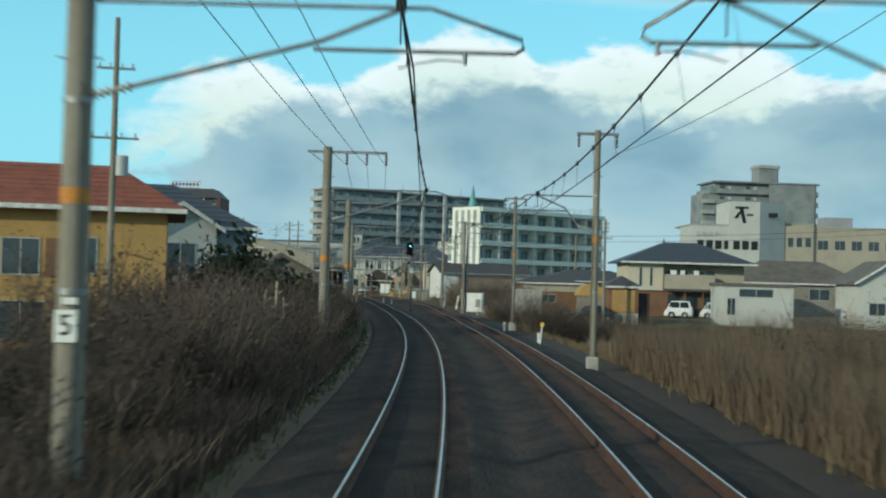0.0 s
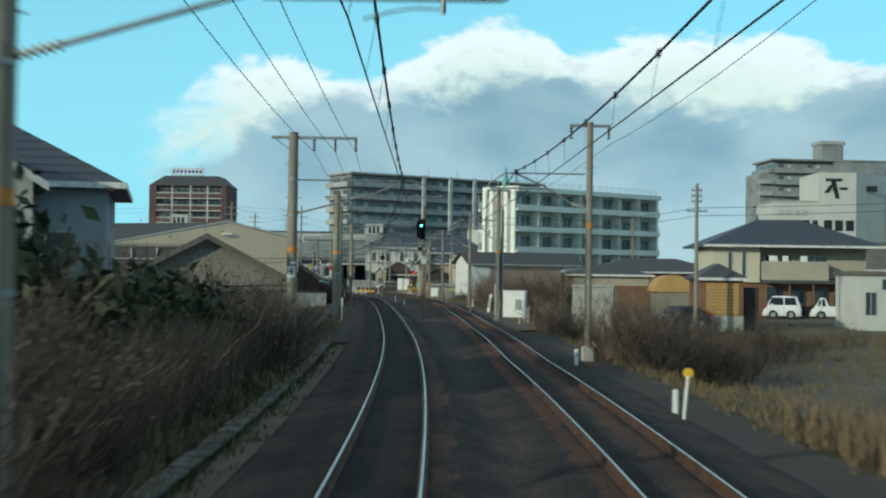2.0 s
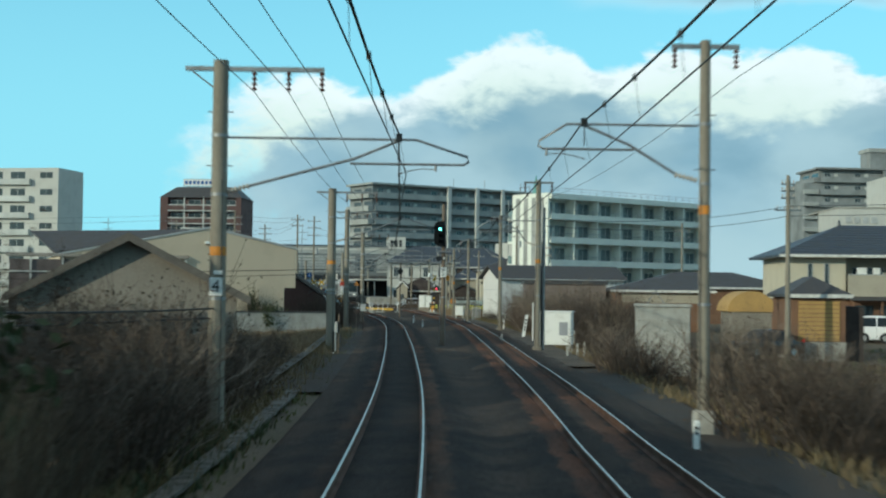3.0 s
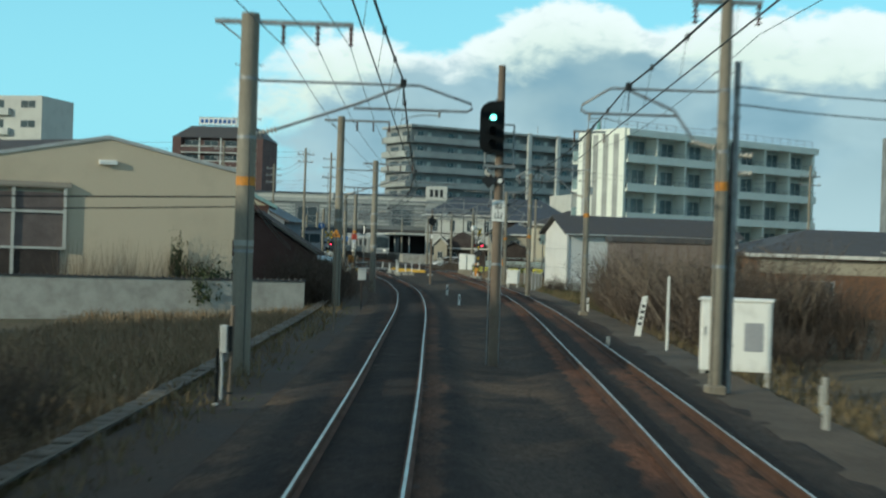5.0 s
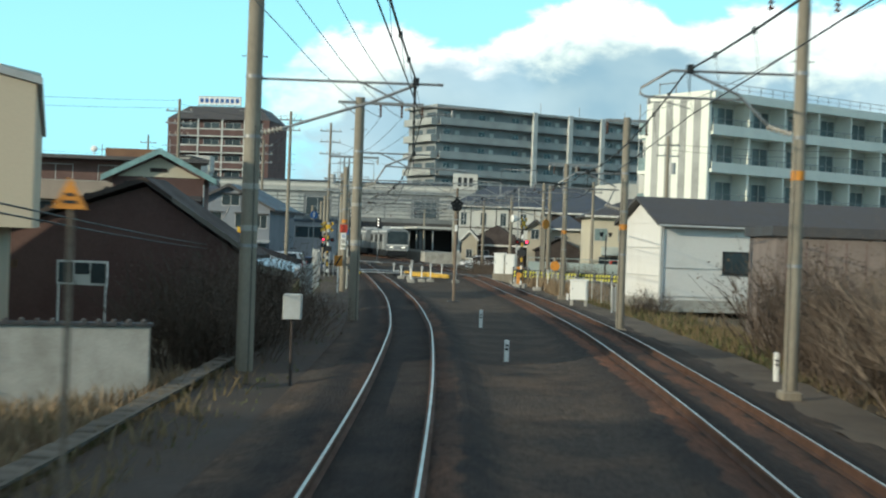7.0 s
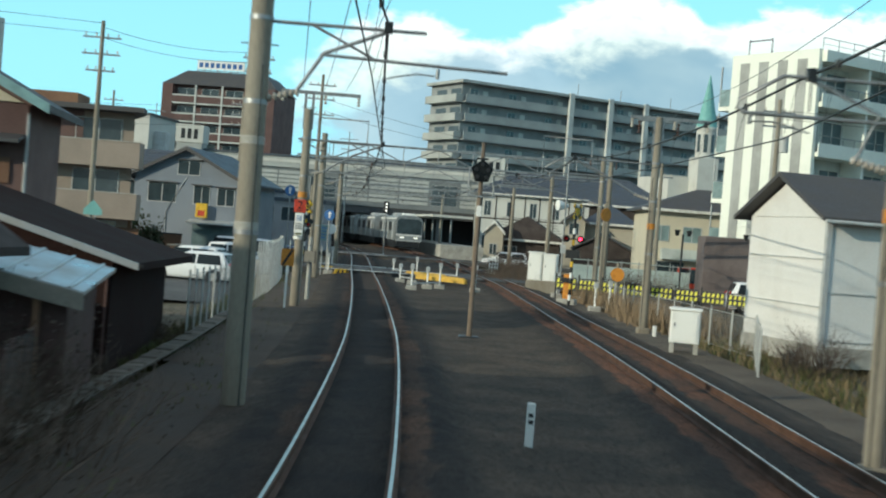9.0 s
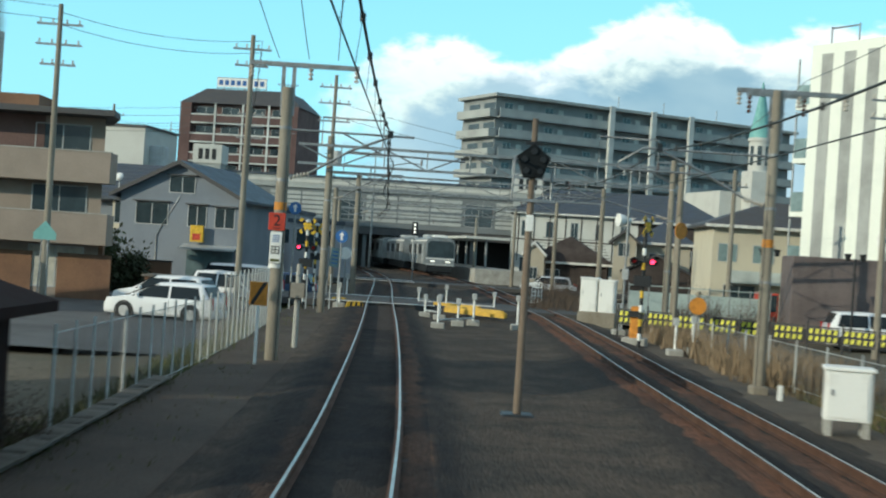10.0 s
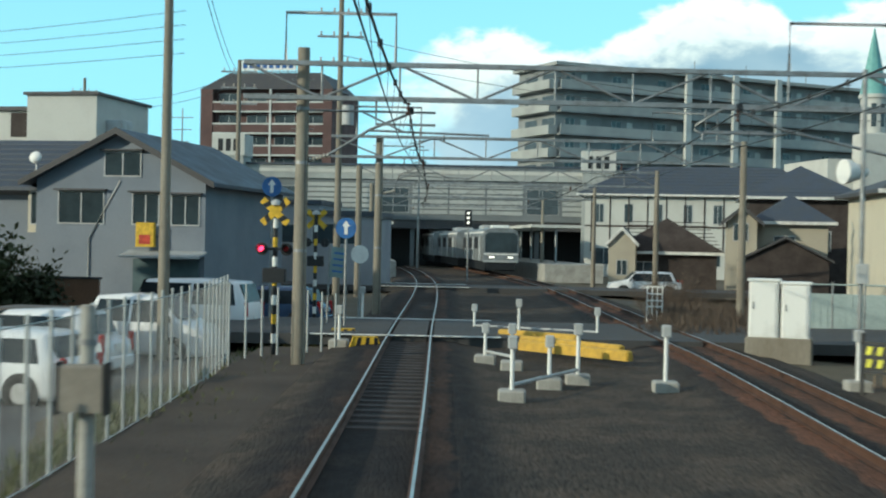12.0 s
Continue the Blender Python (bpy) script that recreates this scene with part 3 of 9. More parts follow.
    for y in ys:
        s = spread(y)
        offs = [-2.35] + [-1.95 + 3.4 * q / 11 for q in range(12)] + [1.45 + (s - 2.9) * q / 7 for q in range(1, 8)] + [s - 1.45 + 3.4 * q / 11 for q in range(1, 12)] + [s + 2.35]
        n = len(offs)
        for o in offs:
            x, yy, _ = centre(y, o)
            w = min(abs(o), abs(o - s))
            z = float(np.interp(w, (0, 0.45, 0.66, 1.15, 1.65, 1.96, 2.35), (-0.170 if abs(o) < 0.6 else -0.148, -0.172 if abs(o) < 0.6 else -0.150, -0.146, -0.150, -0.275, -0.285, -0.285 if 0 < o < s else -0.60)))
            z += (cant(y) * o if abs(o) < 1.3 else 0.0)
            z += noise.noise((x * 1.9, yy * 1.9, 0.7)) * (0.006 if w < 1.1 else 0.018)
            vs.append((x, yy, z))
            uv.append((o, o - s))
    fs = [(i * n + q, i * n + q + 1, (i + 1) * n + q + 1, (i + 1) * n + q) for i in range(len(ys) - 1) for q in range(n - 1)]
    sh = Shape()
    sh.add(vs, fs, True)
    ob = single("ballast", sh, m, "dark weathered crushed-stone ballast with rust-brown dust along the rails", "ballast", kind="structure")
    lay = ob.data.uv_layers.new(name="across")
    flat = [c for lp in ob.data.loops for c in uv[lp.vertex_index]]
    lay.data.foreach_set("uv", flat)


track_ballast()


def rail_mesh(off, y0, y1, leaning):
    prof = [(-0.018, 0.0), (0.018, 0.0), (0.034, -0.010), (0.030, -0.035), (0.008, -0.045), (0.008, -0.125), (0.062, -0.140), (0.062, -0.153), (-0.062, -0.153), (-0.062, -0.140), (-0.008, -0.125), (-0.008, -0.045), (-0.030, -0.035), (-0.034, -0.010)]
    sh = Shape()
    ys = np.arange(y0, y1, 1.5)
    n = len(prof)
    vs = []
    for y in ys:
        o = off(y) if callable(off) else off
        x, yy, a = centre(y, o)
        z = cant(y) * o if leaning else 0.0
        ca, sa = math.cos(a), math.sin(a)
        vs += [(x + px * ca, yy + px * sa, z + pz) for px, pz in prof]
    for i in range(len(ys) - 1):
        for k in range(n):
            top_face = k == 0
            sh.add([], [])
            sh.f.append((i * n + k, i * n + (k + 1) % n, (i + 1) * n + (k + 1) % n, (i + 1) * n + k))
            sh.s.append(False)
            sh.m.append(0 if top_face else 1)
    sh.v = vs
    return sh.mesh("rail", RAIL_TOP, RAIL_SIDE)


main_track = thing("railway_track", "narrow-gauge main track with polished rails on dark sleepers", "track", 0, 0, kind="structure")
side_track = thing("railway_track", "second track with polished rails on rust-stained sleepers", "track", 0, 0, kind="structure")
for s in (-1, 1):
    part("rail", rail_mesh(s * (GAUGE / 2 + 0.032), -40, 300, True), RAIL_TOP, main_track, "polished steel rail")
    part("rail", rail_mesh(lambda y, s=s: spread(y) + s * (GAUGE / 2 + 0.032), -40, 300, False), RAIL_TOP, side_track, "polished steel rail")

# ---------- poles and wires ----------
POLE_L = [(-4.3, 14.8), (-4.3, 45.3), (-5.85, 75.5), (-8.1, 109.0), (-11.0, 138.0), (-11.75, 154.6), (-16.2, 176.6), (-20.4, 198.0), (-23.4, 217.0)]
POLE_R = [(5.9, 14.0), (4.83, 42.0), (3.95, 75.6), (1.45, 108.7), (-0.4, 137.2), (-3.05, 153.5), (-5.2, 177.6), (-6.9, 198.6)]
MESS, CONT = 5.72, 4.92


def pole_body(h, r0=0.172, r1=0.150):
    return Shape().tube([(0, 0, -0.9), (0, 0, 0.5), (0, 0, h * 0.5), (0, 0, h)], [r0, r0, (r0 + r1) / 2, r1], 20)


def ring(z, r, hgt=0.10):
    return Shape().tube([(0, 0, z - hgt / 2), (0, 0, z + hgt / 2)], r, 20)


def insulator(p0, p1, r=0.055, n=5):
    """A string of sheds on a rod between two points."""
    p0, p1 = Vector(p0), Vector(p1)
    pts, rs = [], []
    for i in range(n):
        for f, q in ((0.1, 0.35), (0.35, 1.0), (0.6, 1.0), (0.8, 0.35)):
            pts.append(p0.lerp(p1, (i + f) / n))
            rs.append(r * q)
    return Shape().tube(pts, rs, 10)


def bracket(pole, s, reach, tip, rise=0.0, straight=False):
    """A swivelling cantilever towards +x (s=1) or -x (s=-1) of the pole; reach: to the wire; rise: above the usual height."""
    def at(v, z):
        return (s * v, 0, z + rise)
    if straight:
        part("bracket_tube", Shape().tube([at(0.15, 5.62), at(reach + 0.55, 5.62)], 0.026, 8), STEEL, pole, "galvanised cantilever tube")
        part("steady_tube", Shape().tube([at(reach - 0.95, 5.20), at(reach + 1.75, 5.14)], 0.024, 8), STEEL, pole)
        part("bracket_brace", Shape().tube([at(reach - 1.1, 5.62), at(reach - 0.15, 5.18)], 0.020, 8), STEEL, pole)
    else:
        part("bracket_tube", Shape().tube([at(0.15, 5.62), at(reach + 0.35, 5.62), at(reach + tip, 5.28), at(reach + tip + 0.02, 5.18), at(reach + tip - 0.08, 5.12), at(reach - 1.0, 5.12)], 0.026, 8), STEEL, pole, "galvanised cantilever tube")
    part("bracket_strut", Shape().tube([at(0.55, 4.62), at(reach - 0.9, 5.22), at(reach, 5.60)], 0.030, 8), STEEL, pole)
    part("insulator", insulator(at(0.15, 4.52), at(0.62, 4.64), 0.06, 6), PORCELAIN, pole, "pale ribbed porcelain insulator")
    part("clamp", Shape().box(s * reach - 0.06, -0.06, 5.58 + rise, s * reach + 0.06, 0.06, 5.74 + rise).tube([at(reach, 5.2), at(reach, 5.6)], 0.012, 6), BLACK, pole)
    part("steady_arm", Shape().tube([at(reach + 0.75, 5.12), at(reach + 0.75, 4.98)], 0.03, 6).tube([at(reach + 0.72, 5.02), at(reach + 0.45, 5.03), at(reach + 0.2, 4.98), at(reach - 0.02, 4.92)], 0.012, 6), STEEL, pole)


def crossarm(pole, z, x0, x1, hang, brace=True):
    part("crossarm", Shape().box(x0, -0.05, z - 0.045, x1, 0.05, z + 0.045), STEEL, pole, "galvanised steel crossarm")
    if brace:
        part("brace", Shape().tube([(x0 + 0.12, 0, z - 0.04), (-0.1, 0, z - 0.42)], 0.018, 6), STEEL, pole)
    for h in hang:
        part("insulator", insulator((h, 0, z - 0.04), (h, 0, z - 0.46), 0.055, 4), BROWN_INS, pole, "hanging disc insulator string")


def catenary_pole(x, y, base, h, s, reach, arms=None, band=0.0, plate="", tip=1.4, footing=False, rise=0.0, straight=False, radii=(0.172, 0.150), bands=(), plate_z=1.735):
    """A round concrete pole; s: the side of the track; band, bands: heights of the orange band and of pale ones."""
    rz = math.degrees(centre(y)[2])
    p = thing("catenary_pole", "tapered round concrete catenary pole with steel cantilever", "utility pole", x, y, base, rz, "catenary poles")
    part("pole_shaft", pole_body(h - base, *radii), CONCRETE, p)
    wide = lambda z: radii[0] + (radii[1] - radii[0]) * max(0.0, z) / h + 0.006
    for z in (2.2, 4.45 + rise, 5.65 + rise):
        part("pole_ring", ring(z - base, wide(z) + 0.004, 0.07), STEEL, p)
    if band:
        part("pole_band", ring(band - base, wide(band), 0.18), ORANGE, p, "orange painted band")
    for z in bands:
        part("pole_band", ring(z - base, wide(z) + 0.002, 0.12), CONC_LIGHT, p, "pale band")
    part("step_bolt", Shape().tube([(-wide(4.9) - 0.10, 0, 4.9 - base), (wide(4.9) + 0.10, 0, 4.9 - base)], 0.012, 6), STEEL, p)
    part("step_bolt", Shape().tube([(-wide(6.0) - 0.10, 0, 6.0 - base), (wide(6.0) + 0.10, 0, 6.0 - base)], 0.012, 6), STEEL, p)
    part("earth_cable", Shape().tube([(0.10 * s, -wide(2) + 0.03, -0.2), (0.10 * s, -wide(2) + 0.03, 2.4 - base), (0.08 * s, -wide(4) + 0.03, 4.6 - base)], 0.012, 6), WIRE, p)
    if footing:
        part("footing", Shape().soft(-0.19, -0.19, -0.6, 0.19, 0.19, (0.10 if y < 100 else -0.12) - base, 0.03), CONC_LIGHT if y < 100 else CONCRETE, p, "pale concrete footing")
    if plate:
        pz = plate_z - base
        pl = part("number_plate", Shape().soft(-0.13, -0.21, pz - 0.185, 0.13, -0.195, pz + 0.185, 0.005), WHITE, p, "white plate with a black number")
        letters(plate, 0.34, BLACK, pl, pose(0, -0.215, pz, 90, 0, 0))
        part("plate_holder", Shape().box(-0.05, -0.205, pz + 0.245, 0.12, -0.185, pz + 0.325), WHITE, p)
    before = set(p.children)
    bracket(p, s, reach, tip, rise, straight)
    if arms:
        crossarm(p, *arms)
    for c in p.children:
        if c not in before:
            c.matrix_basis = pose(0, 0, -base)
    return p


RISE_L = (-0.05, -0.04, -0.14, 0.07, -0.06, -0.38, -0.63, -0.30, -0.30)
RISE_R = (0.0, -0.29, 0.16, 0.0, 0.13, -0.90, -0.60, -0.30)
BAND_L = (3.30, 3.12, 3.16, 3.62, 0.0, 0.0, 3.22, 0.0, 0.0)
BAND_R = (3.90, 3.91, 4.09, 3.77, 3.88, 3.06, 3.07, 0.0)
for i, (x, y) in enumerate(POLE_L):
    c = centre(y)[0]
    if i < 6:
        h0 = 7.85 if i == 4 else 7.05
        catenary_pole(x, y, -0.35, h0, 1, c - x, (h0 - 0.17, -0.72, 2.1, (0.68, 1.38, 2.06)), BAND_L[i], {0: "5", 2: "4"}.get(i, ""), rise=RISE_L[i], straight=i > 3, radii=(0.205, 0.185) if i == 3 else (0.175, 0.155), bands={3: (2.36,), 4: (3.39, 2.55), 5: (3.52, 2.29)}.get(i, ()), plate_z=2.44 if i == 2 else 1.81)
    elif i == 6:
        catenary_pole(x, y, -0.35, 5.95, 1, c - x, None, BAND_L[i], rise=RISE_L[i], straight=True, radii=(0.150, 0.130))
    else:
        catenary_pole(x, y, -0.35, 6.7 if i == 7 else 6.3, 1, c - x, None, rise=RISE_L[i], straight=True, radii=(0.155, 0.135))
for i, (x, y) in enumerate(POLE_R):
    c = centre(y, spread(y))[0]
    catenary_pole(x, y, -0.35, 7.5 if i < 5 else 6.5, -1, x - c, (7.38 if i < 5 else 6.4, -0.68, 0.68, (-0.62, 0.62), False), BAND_R[i], "", 0.9, True, RISE_R[i], radii=(0.118, 0.104) if i < 3 else (0.130, 0.114))


def wire(name, pts, r, material, label, beads=None):
    t = thing(name, label, "overhead wire", *pts[0])
    o = Vector(pts[0])
    part("strand", Shape().tube([Vector(p) - o for p in pts], r, 6), material, t)
    if beads:
        for p in beads:
            part("dropper_clamp", Shape().tube([Vector(p) - o - Vector((0, 0, 0.05)), Vector(p) - o + Vector((0, 0, 0.05))], 0.035, 6), BLACK, t)
    return t


def hang_line(points, sag, n=8):
    """Points along spans that sag between supports."""
    out = []
    for a, b in zip(points, points[1:]):
        a, b = Vector(a), Vector(b)
        for k in range(n):
            f = k / n
            p = a.lerp(b, f)
            p.z -= sag * 4 * f * (1 - f)
            out.append(p)
    out.append(Vector(points[-1]))
    return out


def overhead(ys, off, rises):
    sup = [centre(y, off(y))[:2] for y in ys]
    sup = [(2 * sup[0][0] - sup[1][0], 2 * sup[0][1] - sup[1][1])] + sup
    lift = [rises[0]] + list(rises) + [rises[-1]] * (len(sup) - len(rises) - 1)
    pts = [(x, y, MESS + q) for (x, y), q in zip(sup, lift)]
    mess = hang_line(pts, 0.33, 9)
    wire("messenger_wire", mess, 0.019, WIRE, "thick dark messenger wire with dropper clamps", [p for i, p in enumerate(mess) if i % 9])
    cont = []
    for i, (x, y) in enumerate(sup):
        y_ = y
        a = centre(y)[2]
        zig = 0.16 if i % 2 else -0.16
        cont.append((x + zig * math.cos(a), y + zig * math.sin(a), CONT + lift[i]))
    cl = hang_line(cont, 0.03, 9)
    wire("contact_wire", cl, 0.011, WIRE, "thin dark contact wire over the track")
    drop = thing("dropper_set", "thin vertical droppers between messenger and contact wire", "overhead wire", 0, 0, 0, kind="stuff")
    sh = Shape()
    for i, (a, b) in enumerate(zip(mess, cl)):
        sh.tube([a, b], 0.004, 4, False)
    part("dropper", sh, WIRE, drop)


overhead([p[1] for p in POLE_L] + [240.0, 265.0], lambda y: 0.0, RISE_L)
overhead([p[1] for p in POLE_R] + [225.0, 255.0], spread, RISE_R)
for h in (0.68, 1.38, 2.06):
    pts = [(POLE_L[0][0] + h - 0.2, -16.0, 6.42)] + [(x + h * math.cos(centre(y)[2]), y + h * math.sin(centre(y)[2]), 6.42) for x, y in POLE_L[:6]] + [(-16.2 + h - 0.9, 176.5, 6.6)]
    wire("feeder_wire", hang_line(pts, 0.2, 8), 0.009, WIRE_PALE, "thin pale feeder wire on hanging insulators")
for h in (0.62,):
    pts = [(4.9 + h, -16.0, 6.75)] + [(x + h, y, 6.75) for x, y in POLE_R]
    wire("feeder_wire", hang_line(pts, 0.3, 8), 0.008, WIRE_PALE, "thin pale feeder wire on hanging insulators")

# ---------- large buildings ----------


def window(parent, x, z, w, h, y=0.0, frame_mat=None, glass=None, bars=1, sill=False, name="window"):
    """A window set in a wall whose face is at local y, looking to -y."""
    fr = Shape()
    t = 0.05
    fr.box(x, y - 0.04, z, x + t, y + 0.06, z + h).box(x + w - t, y - 0.04, z, x + w, y + 0.06, z + h)
    fr.box(x + t, y - 0.04, z, x + w - t, y + 0.06, z + t).box(x + t, y - 0.04, z + h - t, x + w - t, y + 0.06, z + h)
    for k in range(bars):
        bx = x + w * (k + 1) / (bars + 1)
        fr.box(bx - t / 2, y - 0.035, z + t, bx + t / 2, y + 0.05, z + h - t)
    wn = part(name, fr, frame_mat or GREY_PAINT, parent)
    part("pane", Shape().box(x + 0.03, y - 0.012, z + 0.03, x + w - 0.03, y + 0.03, z + h - 0.03), glass or GLASS, wn)
    return wn


def hotel():
    x0, y0, rz = 5.35, 216.1, 41.0
    t = thing("hotel_building", "white five-storey block with grey stripes and rows of balconies", "building", x0, y0, -0.8, rz)
    L, D, H = 30.6, 7.0, 15.9
    # local x along the balcony front, local +y along the striped end away from the corner; balcony front looks to -y
    base, fl, n = 0.7, 3.0, 5
    # wall behind the balconies, its shade given by the darker paint
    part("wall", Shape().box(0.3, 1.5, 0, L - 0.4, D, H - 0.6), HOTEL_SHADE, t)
    part("end_wall", Shape().box(0.0, 0.0, 0, 0.3, D, H), HOTEL_WHITE, t, "white end wall")
    part("end_wall", Shape().box(L - 0.4, 0.0, 0, L, D, H - 0.5), HOTEL_WHITE, t)
    for k in range(4):
        part("stripe", Shape().box(-0.03, 0.85 + k * 1.55, 0, 0.02, 1.60 + k * 1.55, H - 0.55), HOTEL_GREY, t, "grey painted stripe")
    part("roof_slab", Shape().box(0.3, -0.35, H - 0.75, L + 0.3, D + 0.2, H - 0.05), HOTEL_WHITE, t)
    rail = Shape()
    for k in range(22):
        rail.tube([(0.4 + k * 1.42, 0.1, H - 0.05), (0.4 + k * 1.42, 0.1, H + 0.75)], 0.025, 5)
    rail.tube([(0.4, 0.1, H + 0.72), (L - 0.4, 0.1, H + 0.72)], 0.025, 5).tube([(0.4, 0.1, H + 0.35), (L - 0.4, 0.1, H + 0.35)], 0.018, 5)
    part("roof_railing", rail, STEEL, t)
    bays = 7
    bw = (L - 0.7) / bays
    for f in range(n):
        z = base + f * fl
        part("balcony_slab", Shape().box(0.3, -0.25, z - 0.28, L + 0.15, 1.5, z), HOTEL_WHITE, t)
        part("balcony_parapet", Shape().box(0.3, -0.25, z, L + 0.15, -0.17, z + 0.55), HOTEL_WHITE, t, "solid white balcony front")
        part("handrail", Shape().box(0.3, -0.24, z + 0.98, L + 0.1, -0.18, z + 1.03), STEEL, t)
        rods = Shape()
        for b in range(bays * 4 + 1):
            rods.box(0.36 + b * (L - 0.5) / (bays * 4), -0.22, z + 0.55, 0.39 + b * (L - 0.5) / (bays * 4), -0.19, z + 0.98)
        part("railing_rods", rods, STEEL, t)
        for b in range(bays):
            bx = 0.35 + b * bw
            for w0, ww in ((0.25, 1.55), (2.15, 1.9)):
                window(t, bx + w0, z + 0.1, ww, 2.05, 1.5, TRIM, GLASS_MID, 1 if ww > 1 else 0)
            if b:
                part("partition", Shape().box(bx - 0.09, -0.16, z, bx + 0.09, 1.5, z + fl - 0.28), HOTEL_WHITE, t)
            part("outdoor_unit", Shape().soft(bx + 1.62, 0.9, z, bx + 2.1, 1.2, z + 0.55), WHITE, t)
    # corner balconies on the rear side
    for f in range(n):
        z = base + f * fl
        part("rear_balcony", Shape().box(0.3, D, z - 0.28, 6.0, D + 1.25, z).box(0.3, D + 1.17, z, 6.0, D + 1.25, z + 0.3), HOTEL_WHITE, t)
        part("balustrade", Shape().box(0.32, D + 0.06, z + 0.02, 0.35, D + 1.2, z + 1.1), GLASS_PALE, t, "greenish glass balustrade")
        part("balcony_post", Shape().box(0.32, D + 1.15, z + 0.3, 0.40, D + 1.23, z + 2.6), GREY_PAINT, t)
    part("roof_sign_frame", Shape().tube([(0.8, 4.5, H), (0.8, 4.5, H + 1.1)], 0.05, 5).tube([(0.8, 6.4, H), (0.8, 6.4, H + 1.1)], 0.05, 5).tube([(0.8, 4.5, H + 1.0), (0.8, 6.4, H + 1.0)], 0.05, 5), STEEL, t)
    part("wall_sign", Shape().tube([(-0.06, 1.2, 5.2), (0.0, 1.2, 5.2)], 0.62, 24), WHITE, t, "round pale wall sign")
    for k in range(3):
        part("sign_bar", Shape().box(-0.075, 0.85 + k * 0.25, 5.1, -0.055, 1.02 + k * 0.25, 5.3), BLUE, t)


hotel()


def slab_block(name, label, x, y, z, rz, L, D, floors, fl, wall, rail, pillars, end_bays=2, wide=7.0, roof_h=1.0, pillar_mat=None, pillar_from=0):
    """A gallery block of flats: parapets and recessed windows on the front (-y) and on the left end (-x)."""
    t = thing(name, label, "building", x, y, z, rz)
    H = floors * fl
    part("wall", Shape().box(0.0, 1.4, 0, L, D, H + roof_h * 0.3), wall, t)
    part("roof_slab", Shape().box(-0.9, -0.25, H - 0.1, L + 0.4, D + 0.3, H + 0.35), rail, t)
    for f in range(floors):
        z0 = f * fl
        part("gallery_slab", Shape().box(0.0, 0.0, z0 - 0.18, L, 1.4, z0), wall, t)
        part("parapet", Shape().box(0.0, 0.0, z0, L, 0.14, z0 + 1.15), rail, t)
        part("end_parapet", Shape().box(-1.3, 0.9, z0 - 0.15, 0.0, D - 0.4, z0 + 1.05), rail, t)
        k = int(L / wide)
        for b in range(k):
            bx = (b + 0.2) * L / k
            window(t, bx, z0 + 0.9, 1.5, 1.3, 1.4, GREY_PAINT, GLASS, 1)
            part("door", Shape().box(bx + 2.4, 1.34, z0, bx + 3.3, 1.42, z0 + 2.05), APT_PALE, t)
        for b in range(end_bays):
            part("pane", Shape().box(-0.03, 1.6 + b * (D - 2.2) / end_bays, z0 + 0.3, 0.03, 1.6 + (b + 0.7) * (D - 2.2) / end_bays, z0 + 2.1), GLASS, t)
    for p in pillars:
        part("pillar", Shape().box(p, -0.5, pillar_from, p + 0.9, 0.0, H + 0.5), pillar_mat or APT_PALE, t, "pale upright pillar on the front")
    return t


apt = slab_block("apartment_block", "long grey eight-storey apartment block with gallery parapets", -29.6, 338.0, -0.8, 36.5, 58.0, 11.5, 9, 2.98, APT_DARK, APT_GREY, (19.5, 27.5, 35.0), 2, 6.5)
for a in (24.0, 33.0, 44.0):
    part("antenna", Shape().tube([(a, 4, 26.6), (a, 4, 29.6)], 0.06, 5), STEEL, apt)


